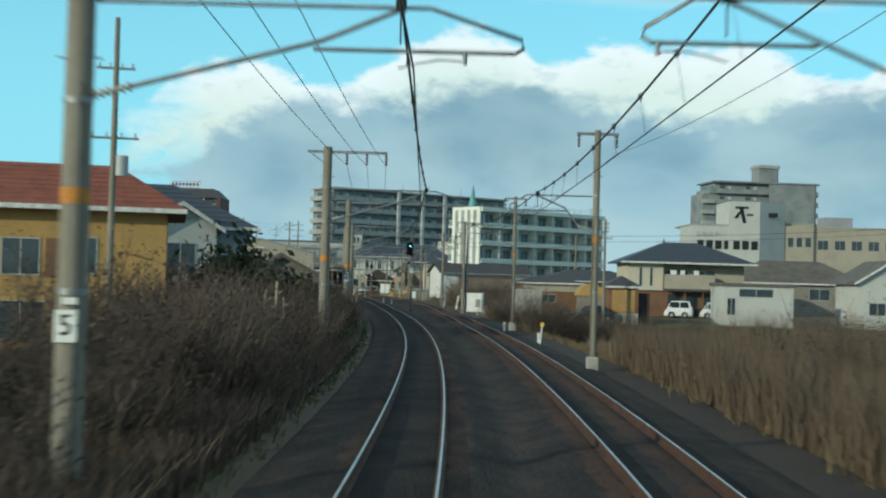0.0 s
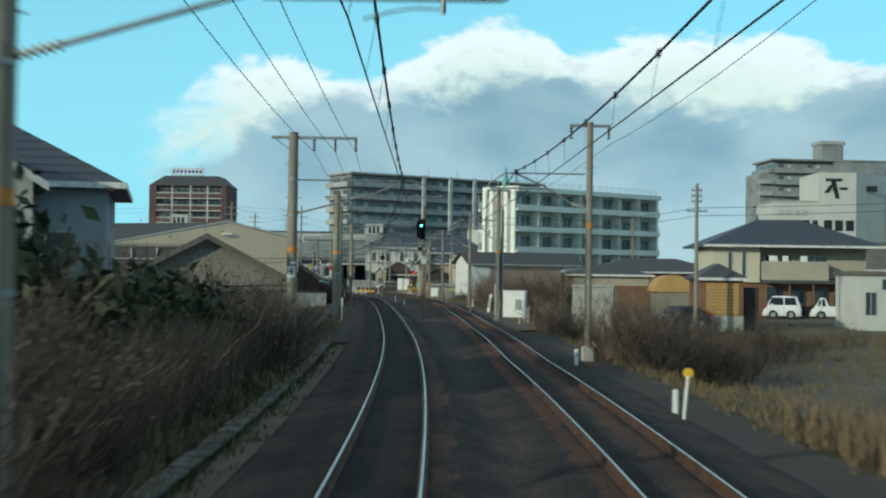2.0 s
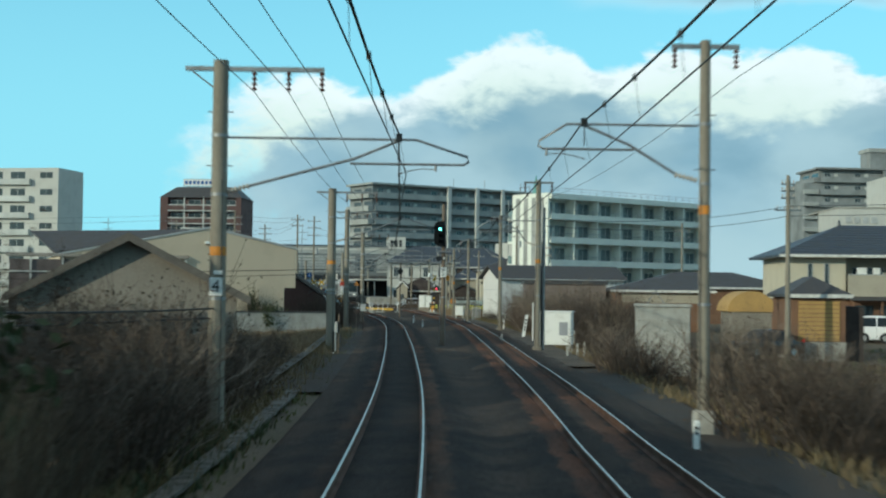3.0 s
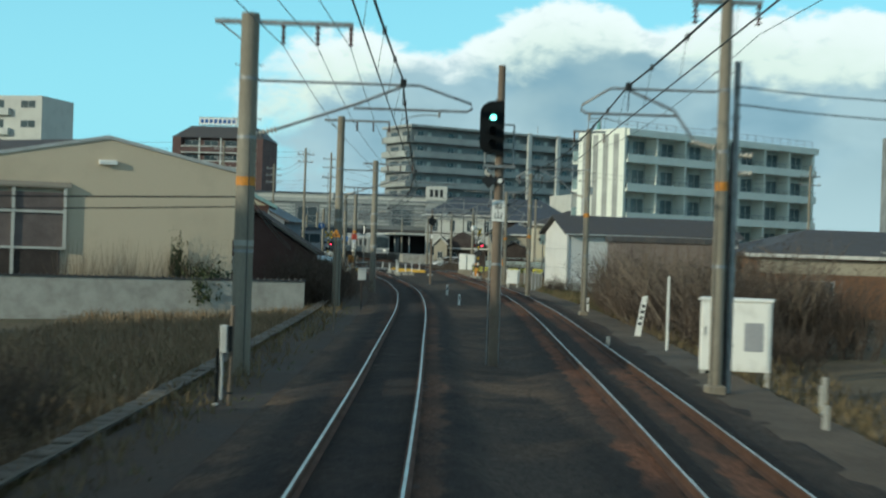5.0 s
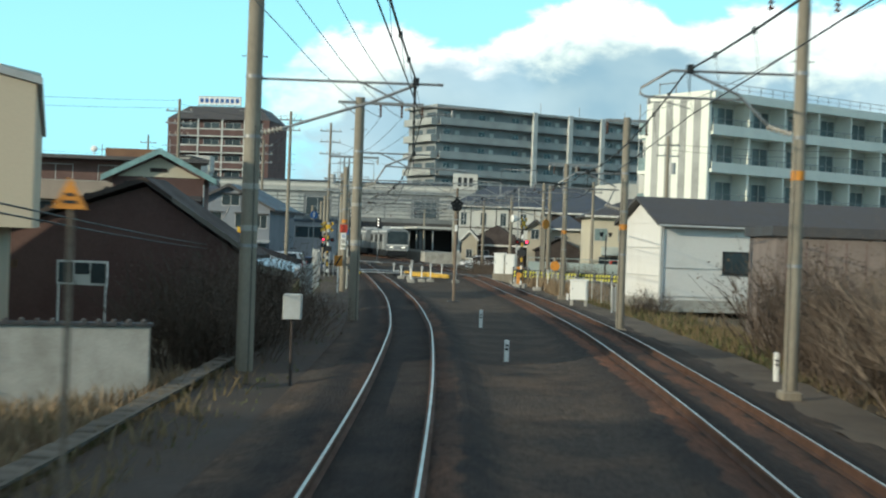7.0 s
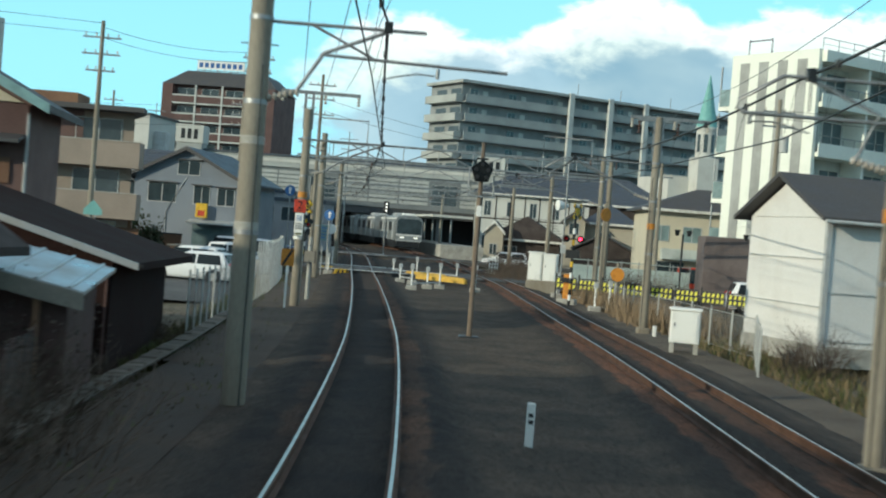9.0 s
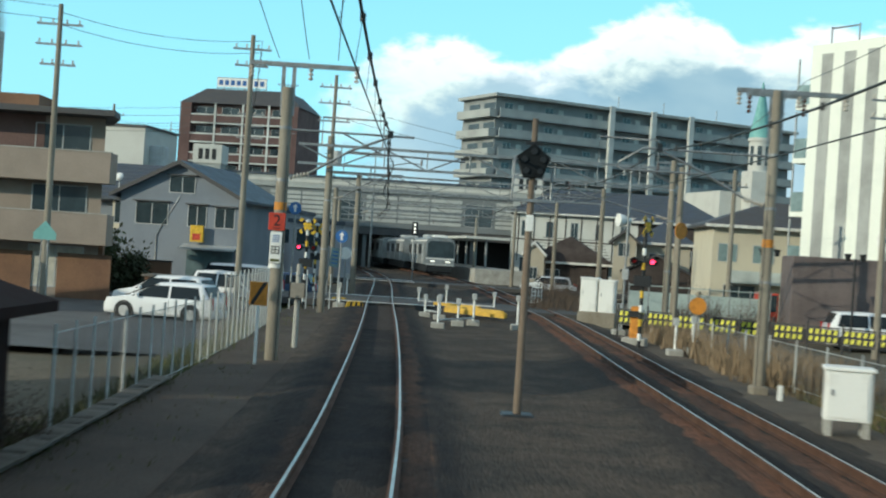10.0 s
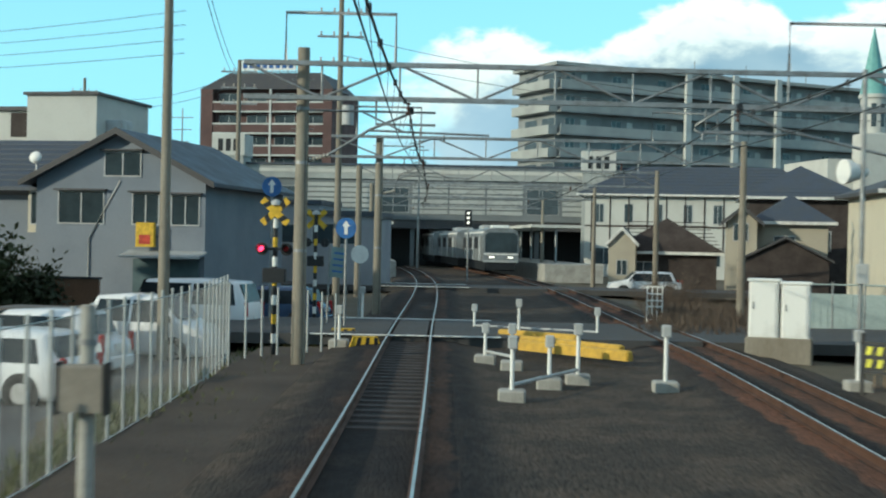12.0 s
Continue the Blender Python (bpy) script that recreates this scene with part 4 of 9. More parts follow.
def red_block():
    t = thing("apartment_block", "brick-red eight-storey block with pale balcony bands and dark hipped roof", "building", -77.2, 333.0, -0.8, 0)
    L, D, H, fl = 18.2, 13.0, 23.0, 2.88
    part("wall", Shape().box(0, 0.9, 0, L, D, H), BRICK_RED, t)
    part("roof", Shape().add([(-0.2, -0.2, H), (L + 0.2, -0.2, H), (L + 0.2, D + .3, H), (-0.2, D + .3, H), (3.0, 2.5, H + 2.5), (L - 2.4, 2.5, H + 2.5), (L - 2.4, D - 2, H + 2.5), (3.0, D - 2, H + 2.5)], [(0, 1, 5, 4), (1, 2, 6, 5), (2, 3, 7, 6), (3, 0, 4, 7), (4, 5, 6, 7), (3, 2, 1, 0)]), ROOF_DARK, t, "dark hipped roof")
    part("corner_pier", Shape().box(0, -0.3, 0, 1.7, 0.9, H), BRICK_RED, t)
    part("corner_pier", Shape().box(L - 1.2, -0.3, 0, L, 0.9, H), BRICK_RED, t)
    for f in range(8):
        z = f * fl
        part("balcony", Shape().box(1.7, -0.25, z - 0.20, L - 1.2, 0.9, z), APT_PALE, t, "pale balcony slab")
        part("balcony_rail", Shape().box(1.7, -0.25, z + 1.05, L - 1.2, -0.13, z + 1.25), APT_PALE, t, "pale hand rail")
        part("balustrade", Shape().box(1.7, -0.2, z + 0.05, L - 1.2, -0.16, z + 1.05), BRICK_RED, t)
        for b in range(4):
            window(t, 2.2 + b * 3.9, z + 0.2, 2.8, 2.2, 0.9, GREY_PAINT, GLASS, 1)
        part("side_balcony", Shape().box(-0.6, 2.0, z - 0.1, 0, 5.0, z + 0.9), APT_PALE, t)
    for b in (5.3, 9.6, 13.6):
        part("pillar", Shape().box(b, -0.32, 0, b + 0.28, -0.1, H), APT_PALE, t)
    sg = Shape()
    for k in range(8):
        sg.tube([(4.4 + k * 1.1, 3, H + 2.4), (4.4 + k * 1.1, 3, H + 4.4)], 0.07, 5)
    part("sign_frame", sg.tube([(4.4, 3, H + 2.7), (12.1, 3, H + 2.7)], 0.07, 5).tube([(4.4, 3, H + 4.3), (12.1, 3, H + 4.3)], 0.07, 5), STEEL, t)
    part("sign_board", Shape().box(4.4, 2.9, H + 2.9, 12.1, 2.97, H + 4.25), WHITE, t, "white rooftop sign board")
    for k in range(8):
        part("sign_bar", Shape().box(4.7 + k * 0.92, 2.84, H + 3.2, 5.3 + k * 0.92, 2.9, H + 3.95), BLUE, t)


red_block()


def white_shed():
    t = thing("storage_shed", "white metal shed with a dark gable roof", "shed", -0.7, 172.2, -0.45, 20.0)
    L, D, H, R = 13.0, 4.7, 4.05, 1.05
    part("wall", Shape().box(0.06, 0.06, 0, L, D - 0.06, H).prism([(0.1, H), (D - 0.1, H), (D / 2, H + R)], 0.03, L, "x"), SHED_WHITE, t, "white corrugated wall")
    part("base_course", Shape().box(0.02, 0.02, 0, L + 0.02, D - 0.02, 0.55), CONC_LIGHT, t)
    part("roof", Shape().prism([(-0.35, H - 0.12), (D / 2, H + R + 0.08), (D + 0.35, H - 0.12), (D + 0.35, H), (D / 2, H + R + 0.22), (-0.35, H)], -0.35, L + 0.3, "x"), ROOF_DARK, t, "dark grey gable roof")
    part("corner_trim", Shape().box(0.0, 0.0, 0, 0.14, 0.14, H), GREY_PAINT, t)
    part("gutter", Shape().tube([(-0.3, -0.4, H - 0.12), (L, -0.4, H - 0.12)], 0.06, 6), GREY_PAINT, t)
    for z in (1.6, 2.9):
        part("seam", Shape().box(0.02, 0.15, z, 0.05, D - 0.15, z + 0.03).box(0.15, 0.02, z - 0.9, L, 0.05, z - 0.87), GREY_PAINT, t)
    wn = part("window", Shape().box(3.1, 0.0, 1.75, 5.1, 0.07, 2.85), BLACK, t)
    part("pane", Shape().box(3.2, -0.01, 1.85, 5.0, 0.02, 2.75), GLASS, wn)


white_shed()


def cream_factory():
    t = thing("factory_building", "large cream-sided gabled building with a notched corner", "building", -13.95, 134.4, -0.5, 203.0)
    # local +x to the west, local -y to the north; the gable looks at +y
    W, D, H, R = 15.0, 14.0, 5.42, 2.05
    sh = Shape().prism([(0, 2.9), (0.75, 2.9), (0.75, -0.4), (W - 0.4, -0.4), (W - 0.4, 2.9), (W, 2.9), (W, H - 0.6), (W * 0.38, H + 1.25), (0, H)], -D, 0.0, "y")
    part("wall", sh, CREAM, t, "cream flat-sided wall")
    part("roof_edge", Shape().prism([(-0.1, H), (W * 0.38, H + 1.26), (W + 0.1, H - 0.62), (W + 0.1, H - 0.50), (W * 0.38, H + 1.40), (-0.1, H + 0.13)], -D, 0.06, "y"), GREY_PAINT, t, "thin grey roof edge")
    part("lamp", Shape().soft(W * 0.38 - 0.35, 0.0, H + 0.25, W * 0.38 + 0.35, 0.22, H + 0.42), WHITE, t)
    part("rear_roof", Shape().add([(x, y, z + d) for d in (0.0, 0.12) for x, y, z in ((W * 0.38, -0.3, H + 1.28), (W + 0.3, -0.3, H - 0.58), (W + 1.5, -6.0, H + 0.95), (W * 0.38, -6.0, H + 1.30))], [(0, 1, 2, 3), (7, 6, 5, 4), (0, 4, 5, 1), (1, 5, 6, 2), (2, 6, 7, 3), (3, 7, 4, 0)]), ROOF_DARK, t, "dark slate roof slope")
    sun = part("sun_room", Shape().box(7.2, 0.02, 2.3, W + 3.0, 0.12, 4.5).box(7.4, 0.02, -0.3, W + 3.0, 0.10, 2.3), MAUVE_WALL, t, "brown-grey glazed lean-to")
    part("lower_screen", Shape().box(7.5, 0.10, -0.3, W + 3.0, 0.14, 2.25), DARK_BROWN, sun, "dark lower boards")
    part("eave", Shape().prism([(0.0, 4.75), (0.26, 4.66), (0.26, 4.74), (0.0, 4.9)], 7.05, W + 3.2, "x"), WEATHERED, sun, "weathered eave")
    for z in (2.3, 3.7):
        part("rail", Shape().box(7.2, 0.13, z, W + 3.0, 0.20, z + 0.09), PALE_WALL, sun, "white rail")
    for k in range(6):
        part("post", Shape().box(7.2 + k * 1.9, 0.13, 1.3 if k % 2 else 2.3, 7.32 + k * 1.9, 0.22, 4.66), PALE_WALL, sun, "white post")


cream_factory()

# ---------- houses ----------


def hip_roof(W, D, H, R, o, inset):
    a = [(-o, -o, H), (W + o, -o, H), (W + o, D + o, H), (-o, D + o, H)]
    b = [(-o, -o, H + 0.16), (W + o, -o, H + 0.16), (W + o, D + o, H + 0.16), (-o, D + o, H + 0.16)]
    if W >= D:
        r = [(inset, D / 2, H + R), (W - inset, D / 2, H + R)]
        f = [(4, 5, 9, 8), (5, 6, 9), (6, 7, 8, 9), (7, 4, 8)]
    else:
        r = [(W / 2, inset, H + R), (W / 2, D - inset, H + R)]
        f = [(4, 5, 8), (5, 6, 9, 8), (6, 7, 9), (7, 4, 8, 9)]
    return Shape().add(a + b + r, [(3, 2, 1, 0), (0, 1, 5, 4), (1, 2, 6, 5), (2, 3, 7, 6), (3, 0, 4, 7)] + f)


def tile_rows(W, D, H, R, o, inset, n=9):
    """Raised courses on the front slope of a roof whose ridge runs along x."""
    sh = Shape()
    for k in range(1, n):
        f = k / n
        y, z = -o + (D / 2 + o) * f, H + 0.16 + (R - 0.16) * f
        sh.box(-o + (inset + o) * f + 0.05, y, z, W + o - (inset + o) * f - 0.05, y + 0.06, z + 0.05)
    return sh


def house(label, x, y, z, rz, W, D, H, R, wall, roof, wins=(), style="hip", inset=None, o=0.6, side_wins=(), trim=None, name="house", base=None, courses=False):
    t = thing(name, label, "house", x, y, z, rz)
    part("wall", Shape().box(0, 0, -0.5, W, D, H), wall, t)
    if base:
        part("lower_wall", Shape().box(-0.02, -0.02, -0.5, W + 0.02, D + 0.02, base[0]), base[1], t)
    if style == "hip":
        part("roof", hip_roof(W, D, H, R, o, inset if inset is not None else min(W, D) / 2), roof, t)
        if courses:
            part("tile_course", tile_rows(W, D, H, R, o, inset if inset is not None else min(W, D) / 2), roof, t)
    elif style == "gable_front":
        part("gable", Shape().prism([(0, H), (W, H), (W / 2, H + R)], 0, D, "y"), wall, t)
        part("roof", Shape().prism([(-o, H - 0.25), (W / 2, H + R), (W + o, H - 0.25), (W + o, H - 0.08), (W / 2, H + R + 0.2), (-o, H - 0.08)], -o, D + o, "y"), roof, t)
        part("bargeboard", Shape().prism([(-o, H - 0.30), (W / 2, H + R - 0.03), (W + o, H - 0.30), (W + o, H - 0.06), (W / 2, H + R + 0.22), (-o, H - 0.06)], -o - 0.05, -o, "y"), trim or TRIM, t, "pale verge board")
    elif style == "gable_side":
        part("gable", Shape().prism([(0, H), (D, H), (D / 2, H + R)], 0, W, "x"), wall, t)
        part("roof", Shape().prism([(-o, H - 0.25), (D / 2, H + R), (D + o, H - 0.25), (D + o, H - 0.08), (D / 2, H + R + 0.2), (-o, H - 0.08)], -o, W + o, "x"), roof, t)
    elif style == "flat":
        part("roof", Shape().box(-0.15, -0.15, H, W + 0.15, D + 0.15, H + 0.3), roof, t)
    if style == "hip":
        part("eave_board", Shape().box(-o - 0.02, -o - 0.03, H - 0.02, W + o + 0.02, -o, H + 0.17).box(W + o, -o, H - 0.02, W + o + 0.03, D + o, H + 0.17), trim or TRIM, t, "pale eave board")
    for w in wins:
        window(t, w[0], w[1], w[2], w[3], 0.0 if not base or w[1] > base[0] else -0.02, GREY_PAINT, w[4] if len(w) > 4 else GLASS, 1)
    for w in side_wins:
        # windows in the wall that looks to +x
        wn = part("window", Shape().box(W - 0.05, w[0], w[1], W + 0.04, w[0] + w[2], w[1] + w[3]), GREY_PAINT, t)
        part("pane", Shape().box(W + 0.0, w[0] + 0.06, w[1] + 0.06, W + 0.055, w[0] + w[2] - 0.06, w[1] + w[3] - 0.06), GLASS, wn)
    return t


# red-roofed ochre house
h = house("two-storey ochre house with a red tiled hipped roof", -29.98, 48.25, -0.8, 12, 19.0, 9.0, 5.65, 2.2, OCHRE, ROOF_RED, [(4.0, 3.0, 1.7, 1.5), (9.2, 3.0, 1.2, 1.5), (12.6, 3.0, 1.5, 1.5), (15.5, 3.1, 0.8, 1.5), (8.0, 0.4, 2.2, 1.8), (12.5, 0.4, 1.8, 1.6)], inset=2.2, o=0.75, courses=True)
part("shutter_box", Shape().soft(14.3, -0.14, 3.0, 15.1, 0.0, 4.5, 0.02), BROWN_WALL, h)
# blue-white gabled house beside it
h = house("pale blue-white house with a dark tiled hipped roof", -22.6, 70.2, -0.8, 14, 11.6, 8.0, 5.75, 2.7, GREY_WALL, ROOF_BLUE, [(9.0, 3.1, 1.6, 1.3), (9.5, 0.5, 1.9, 1.8)], inset=4.0, courses=True, side_wins=[(1.5, 3.1, 1.4, 1.2), (5.0, 0.6, 1.6, 1.6)], base=(2.5, BROWN_WALL))
house("pale gabled wing with a white bargeboard and one window", -16.1, 68.2, -0.8, 24, 3.9, 5.0, 5.75, 1.15, PALE_WALL, ROOF_BLUE, [(1.1, 3.2, 1.7, 1.7)], style="gable_front", o=0.4, name="house_wing")
house("low grey shed with a tin roof behind the shrubs", -13.5, 60.5, -0.8, 0, 3.5, 3.0, 2.0, 0.8, SHEET_METAL, ROOF_DARK, [(0.6, 0.8, 1.0, 0.8)], style="gable_front", o=0.2, name="garden_shed")
# grey-brown long roof in front of the cream building
house("low brown-roofed workshop with a weathered gable wall", -14.4, 87.0, -0.8, 12, 6.4, 9.0, 3.0, 1.6, WEATHERED, ROOF_BROWN, [(2.2, 1.0, 1.8, 1.1)], style="gable_front", o=0.4, name="workshop", trim=ROOF_BROWN)
# unseen block added west of the meadow to cast shade on it
house("unseen six-storey grey block added to shade the meadow", -58.2, 90.9, -0.8, -80, 20.0, 10.0, 17.8, 0.4, GREY_WALL, CONC_LIGHT, [(1.5 + k * 4.6, 1.2 + f * 2.9, 2.4, 1.6) for k in range(4) for f in range(6)], style="flat", name="apartment_block")
# concrete yard wall
gw = thing("garden_wall", "long weathered concrete yard wall with a dark tiled coping", "wall", -11.6, 134.0, 0, 24, kind="structure")
part("wall", Shape().soft(-36, 0, -1.2, 0, 0.20, 0.80, 0.02), CONC_LIGHT, gw)
part("coping", Shape().box(-36, -0.05, 0.80, 0.04, 0.25, 0.85), ROOF_DARK, gw, "dark tiled coping")
for k in range(64):
    part("coping_tile", Shape().tube([(-0.1 - k * 0.25, -0.07, 0.86), (-0.1 - k * 0.25, 0.27, 0.86)], 0.045, 8), ROOF_DARK, gw)
# brown house with teal verges
h = house("brown house with a teal-edged gable and cream gable face", -23.7, 164.4, -0.6, 14, 3.7, 4.0, 5.3, 0.92, MAUVE_BROWN, ROOF_DARK, [(0.3, 2.4, 1.5, 1.3)], style="gable_front", o=0.5, trim=TRIM_TEAL)
part("gable_face", Shape().prism([(0.1, 5.25), (3.5, 5.25), (1.8, 6.08)], -0.06, 0.0, "y"), CREAM_WALL, h, "cream plastered gable face")
part("gable_vent", Shape().box(1.45, -0.10, 5.45, 2.15, -0.06, 5.62), DARK_BROWN, h)
part("upper_band", Shape().box(-0.05, -0.08, 4.25, 3.65, 0.0, 5.2), MAROON, h, "darker board band")
part("hood", Shape().prism([(-0.75, 4.28), (0.0, 4.45), (0.0, 4.53), (-0.75, 4.36)], 0.0, 3.6, "x"), ROOF_DARK, h)
part("window_box", Shape().soft(1.75, -0.32, 4.0, 2.75, 0.0, 4.25, 0.02), WHITE, h, "white awning box")
# warm light on this panel is put into its brown colour
part("lit_blind", Shape().box(2.0, -0.05, 3.35, 3.3, 0.0, 3.95), BROWN_WALL, h, "panel in a warm brown that stands for light on it")
part("downpipe", Shape().tube([(3.66, -0.05, -0.4), (3.66, -0.05, 5.0)], 0.04, 8), GREY_PAINT, h)
# dark shed with a long slope before it
lean = thing("lean_to_shed", "low dark maroon shed with a long rusted sheet roof", "shed", -22.6, 150.0, -0.6, 3)
part("wall", Shape().prism([(0.2, -0.4), (8.2, -0.4), (8.2, 2.3), (5.1, 4.35), (0.2, 2.75)], 0.3, 2.2, "y"), MAROON, lean)
part("roof", Shape().prism([(-0.4, 2.60), (5.1, 4.48), (8.55, 2.28), (8.55, 2.40), (5.1, 4.64), (-0.4, 2.74)], 0.0, 2.5, "y"), DARK_BROWN, lean, "dark rusted sheet roof")
part("verge", Shape().prism([(6.0, 3.90), (8.57, 2.26), (8.57, 2.42), (6.0, 4.06)], -0.05, 0.0, "y"), ROOF_BROWN, lean, "dusty roof edge")
for k in range(9):
    part("roof_batten", Shape().prism([(-0.3 + k * 0.6, 2.78 + k * 0.205), (-0.22 + k * 0.6, 2.81 + k * 0.205), (-0.22 + k * 0.6, 2.87 + k * 0.205), (-0.3 + k * 0.6, 2.84 + k * 0.205)], 0.0, 2.5, "y"), DARK_BROWN, lean)
part("eave_beam", Shape().box(-3.4, 0.3, 1.75, 1.2, 0.42, 2.0), OCHRE, lean, "weathered timber beam")
bf = thing("board_fence", "dark weathered board fence beside the cable trough", "fence", -12.9, 150.5, -0.5, 13, kind="")
for k in range(58):
    part("board", Shape().box(-0.4 - 0.012 * k + 0.0, k * 0.19, -0.3, -0.37 - 0.012 * k, k * 0.19 + 0.17, 1.22 + 0.06 * math.sin(k * 2.7)), DARK_BROWN if k % 3 else MAROON, bf)
for z in (0.2, 0.95):
    part("rail", Shape().tube([(-0.43, 0, z), (-1.12, 11.0, z)], 0.035, 4), DARK_BROWN, bf)
wp = thing("window_frame", "white-framed window sash with blue panes propped on legs", "window", -18.85, 147.25, -0.6, 2)
part("frame", Shape().soft(0, -0.03, 1.44, 1.46, 0.03, 2.12, 0.01), WHITE, wp)
for k in range(3):
    part("pane", Shape().box(0.06 + k * 0.46, -0.04, 1.50 if k != 1 else 1.74, 0.48 + k * 0.46, -0.034, 2.06), GLASS, wp, "dark blue glass")
for x in (0.06, 1.40):
    part("leg", Shape().box(x - 0.03, -0.02, -0.3, x + 0.03, 0.02, 1.46), WHITE, wp)
annex = thing("store_shed", "brown store with a pale corrugated sheet roof", "shed", -13.45, 153.0, -0.6, 12)
part("wall", Shape().add([(x, y, z) for x, y in ((-4.0, 0.1), (-0.2, 0.1), (-0.2, 2.1), (-4.0, 2.1)) for z in (-0.4, 1.86 - 0.2 * x - 0.04 + 0.1 * y)], [(0, 2, 3, 1), (2, 4, 5, 3), (4, 6, 7, 5), (6, 0, 1, 7), (1, 3, 5, 7), (0, 6, 4, 2)]), MAROON, annex)
SHEET = [(-4.3, -0.2, 2.68), (0.05, -0.2, 1.82), (0.05, 2.2, 2.04), (-4.3, 2.2, 2.90)]
part("roof", Shape().add(SHEET + [(x, y, z + 0.05) for x, y, z in SHEET], [(3, 2, 1, 0), (4, 5, 6, 7), (0, 1, 5, 4), (1, 2, 6, 5), (2, 3, 7, 6), (3, 0, 4, 7)]), SHEET_METAL, annex, "pale corrugated sheet roof")
for k in range(10):
    x = -4.1 + k * 0.44
    part("roof_rib", Shape().tube([(x, -0.2, 1.88 - 0.198 * x), (x, 2.2, 2.10 - 0.198 * x)], 0.035, 6), SHEET_METAL, annex)
part("fascia", Shape().add([(x, y, z + d) for x, z in ((-4.3, 2.68), (0.05, 1.82)) for y in (-0.24, -0.20) for d in (-0.20, 0.03)], [(0, 4, 5, 1), (2, 3, 7, 6), (0, 1, 3, 2), (4, 6, 7, 5), (1, 5, 7, 3), (0, 2, 6, 4)]), WEATHERED, annex, "pale fascia board")
for k in range(3):
    part("post", Shape().box(-3.6 + k * 1.5, -0.18, -0.4, -3.52 + k * 1.5, -0.10, 1.9), BROWN_WALL, annex)
low = thing("lean_to_shed", "low dark shed with a pale roof edge", "shed", -21.7, 157.2, -0.75, 9)
part("wall", Shape().prism([(0.3, -0.4), (6.6, -0.4), (6.6, 2.20), (0.3, 4.00)], 0.3, 5.6, "y"), SHED_SHADE, low)
part("roof", Shape().prism([(-0.2, 4.15), (7.1, 2.06), (7.1, 2.20), (-0.2, 4.30)], 0.0, 6.0, "y"), SHED_SHADE, low, "dark sheet roof")
part("flashing", Shape().prism([(3.6, 3.08), (7.12, 2.08), (7.12, 2.20), (3.6, 3.20)], -0.06, 0.0, "y"), SHEET_METAL, low, "pale sheet-metal roof edge")
for k in range(16):
    part("wall_batten", Shape().box(0.5 + k * 0.4, 0.26, -0.3, 0.54 + k * 0.4, 0.30, 2.1), MAROON, low)
house("two-storey pale house with a flat roof behind the brown house", -50.0, 178.0, -0.7, 20, 10.5, 8.0, 5.4, 0.3, PINK_WALL, CONC_LIGHT, [(1.5, 3.8, 2.2, 1.4), (6.5, 3.8, 2.2, 1.4)], style="flat")


def buff_flats():
    t = thing("apartment_house", "three-storey buff-tiled flats with long balconies", "building", -46.9, 196.8, -0.7, 9)
    W, D, fl = 16.3, 4.6, 2.62
    part("wall", Shape().prism([(0, 1.2), (W, 1.2), (W - 1.2, D), (0, D)], -0.4, 3 * fl, "z"), BUFF, t)
    part("roof", Shape().prism([(-0.6, -0.4), (W + 0.75, -0.4), (W + 0.55, 1.4), (W - 0.7, D + 0.3), (-0.6, D + 0.3)], 3 * fl, 3 * fl + 0.25, "z"), ROOF_DARK, t)
    part("upper_wall", Shape().box(-0.02, 1.17, 2 * fl + 0.4, W - 2.6, D + 0.02, 3 * fl - 0.01), MAUVE_BROWN, t, "red-brown tiled top storey")
    part("roof_house", Shape().box(9.5, 2, 3 * fl + 0.25, W - 3.2, D, 3 * fl + 0.95), BROWN_WALL, t)
    part("stair_wall", Shape().box(W - 0.1, 1.6, -0.4, W + 0.1, 1.9, fl - 0.2), BROWN_WALL, t, "brown stair wall")
    for k in range(5):
        part("entrance_bay", Shape().box(1.0 + k * 3.4, 1.12, -0.3, 3.3 + k * 3.4, 1.2, 2.0), BROWN_WALL, t, "brown garage door")
    part("satellite_dish", Shape().tube([(9.2, -0.2, 3 * fl + 0.7), (9.2, -0.28, 3 * fl + 0.72), (9.2, -0.30, 3 * fl + 0.74)], [0.24, 0.22, 0.03], 14).tube([(9.2, -0.1, 3 * fl + 0.2), (9.2, -0.2, 3 * fl + 0.7)], 0.03, 6), WHITE, t, "white dish antenna")
    for f in (1, 2):
        part("balcony_shadow_rail", Shape().box(-0.12, -0.03, f * fl + 1.1, W + 0.62, 0.17, f * fl + 1.15), CONC_LIGHT, t, "pale balcony coping")
    for f in range(1, 3):
        z, e = f * fl, W + 0.6
        part("balcony", Shape().box(-0.1, 0.0, z - 0.2, e, 1.15, z).box(-0.1, 0.0, z, e, 0.14, z + 1.1).box(e - 0.14, 0.14, z, e, 1.15, z + 1.1), BUFF, t, "solid buff balcony")
    for f in range(3):
        for k in range(4):
            window(t, 1.0 + k * 4.1, f * fl + 0.5, 2.4, 1.8, 1.2, GREY_PAINT, CURTAIN if (f + k) % 3 == 0 else GLASS, 1)


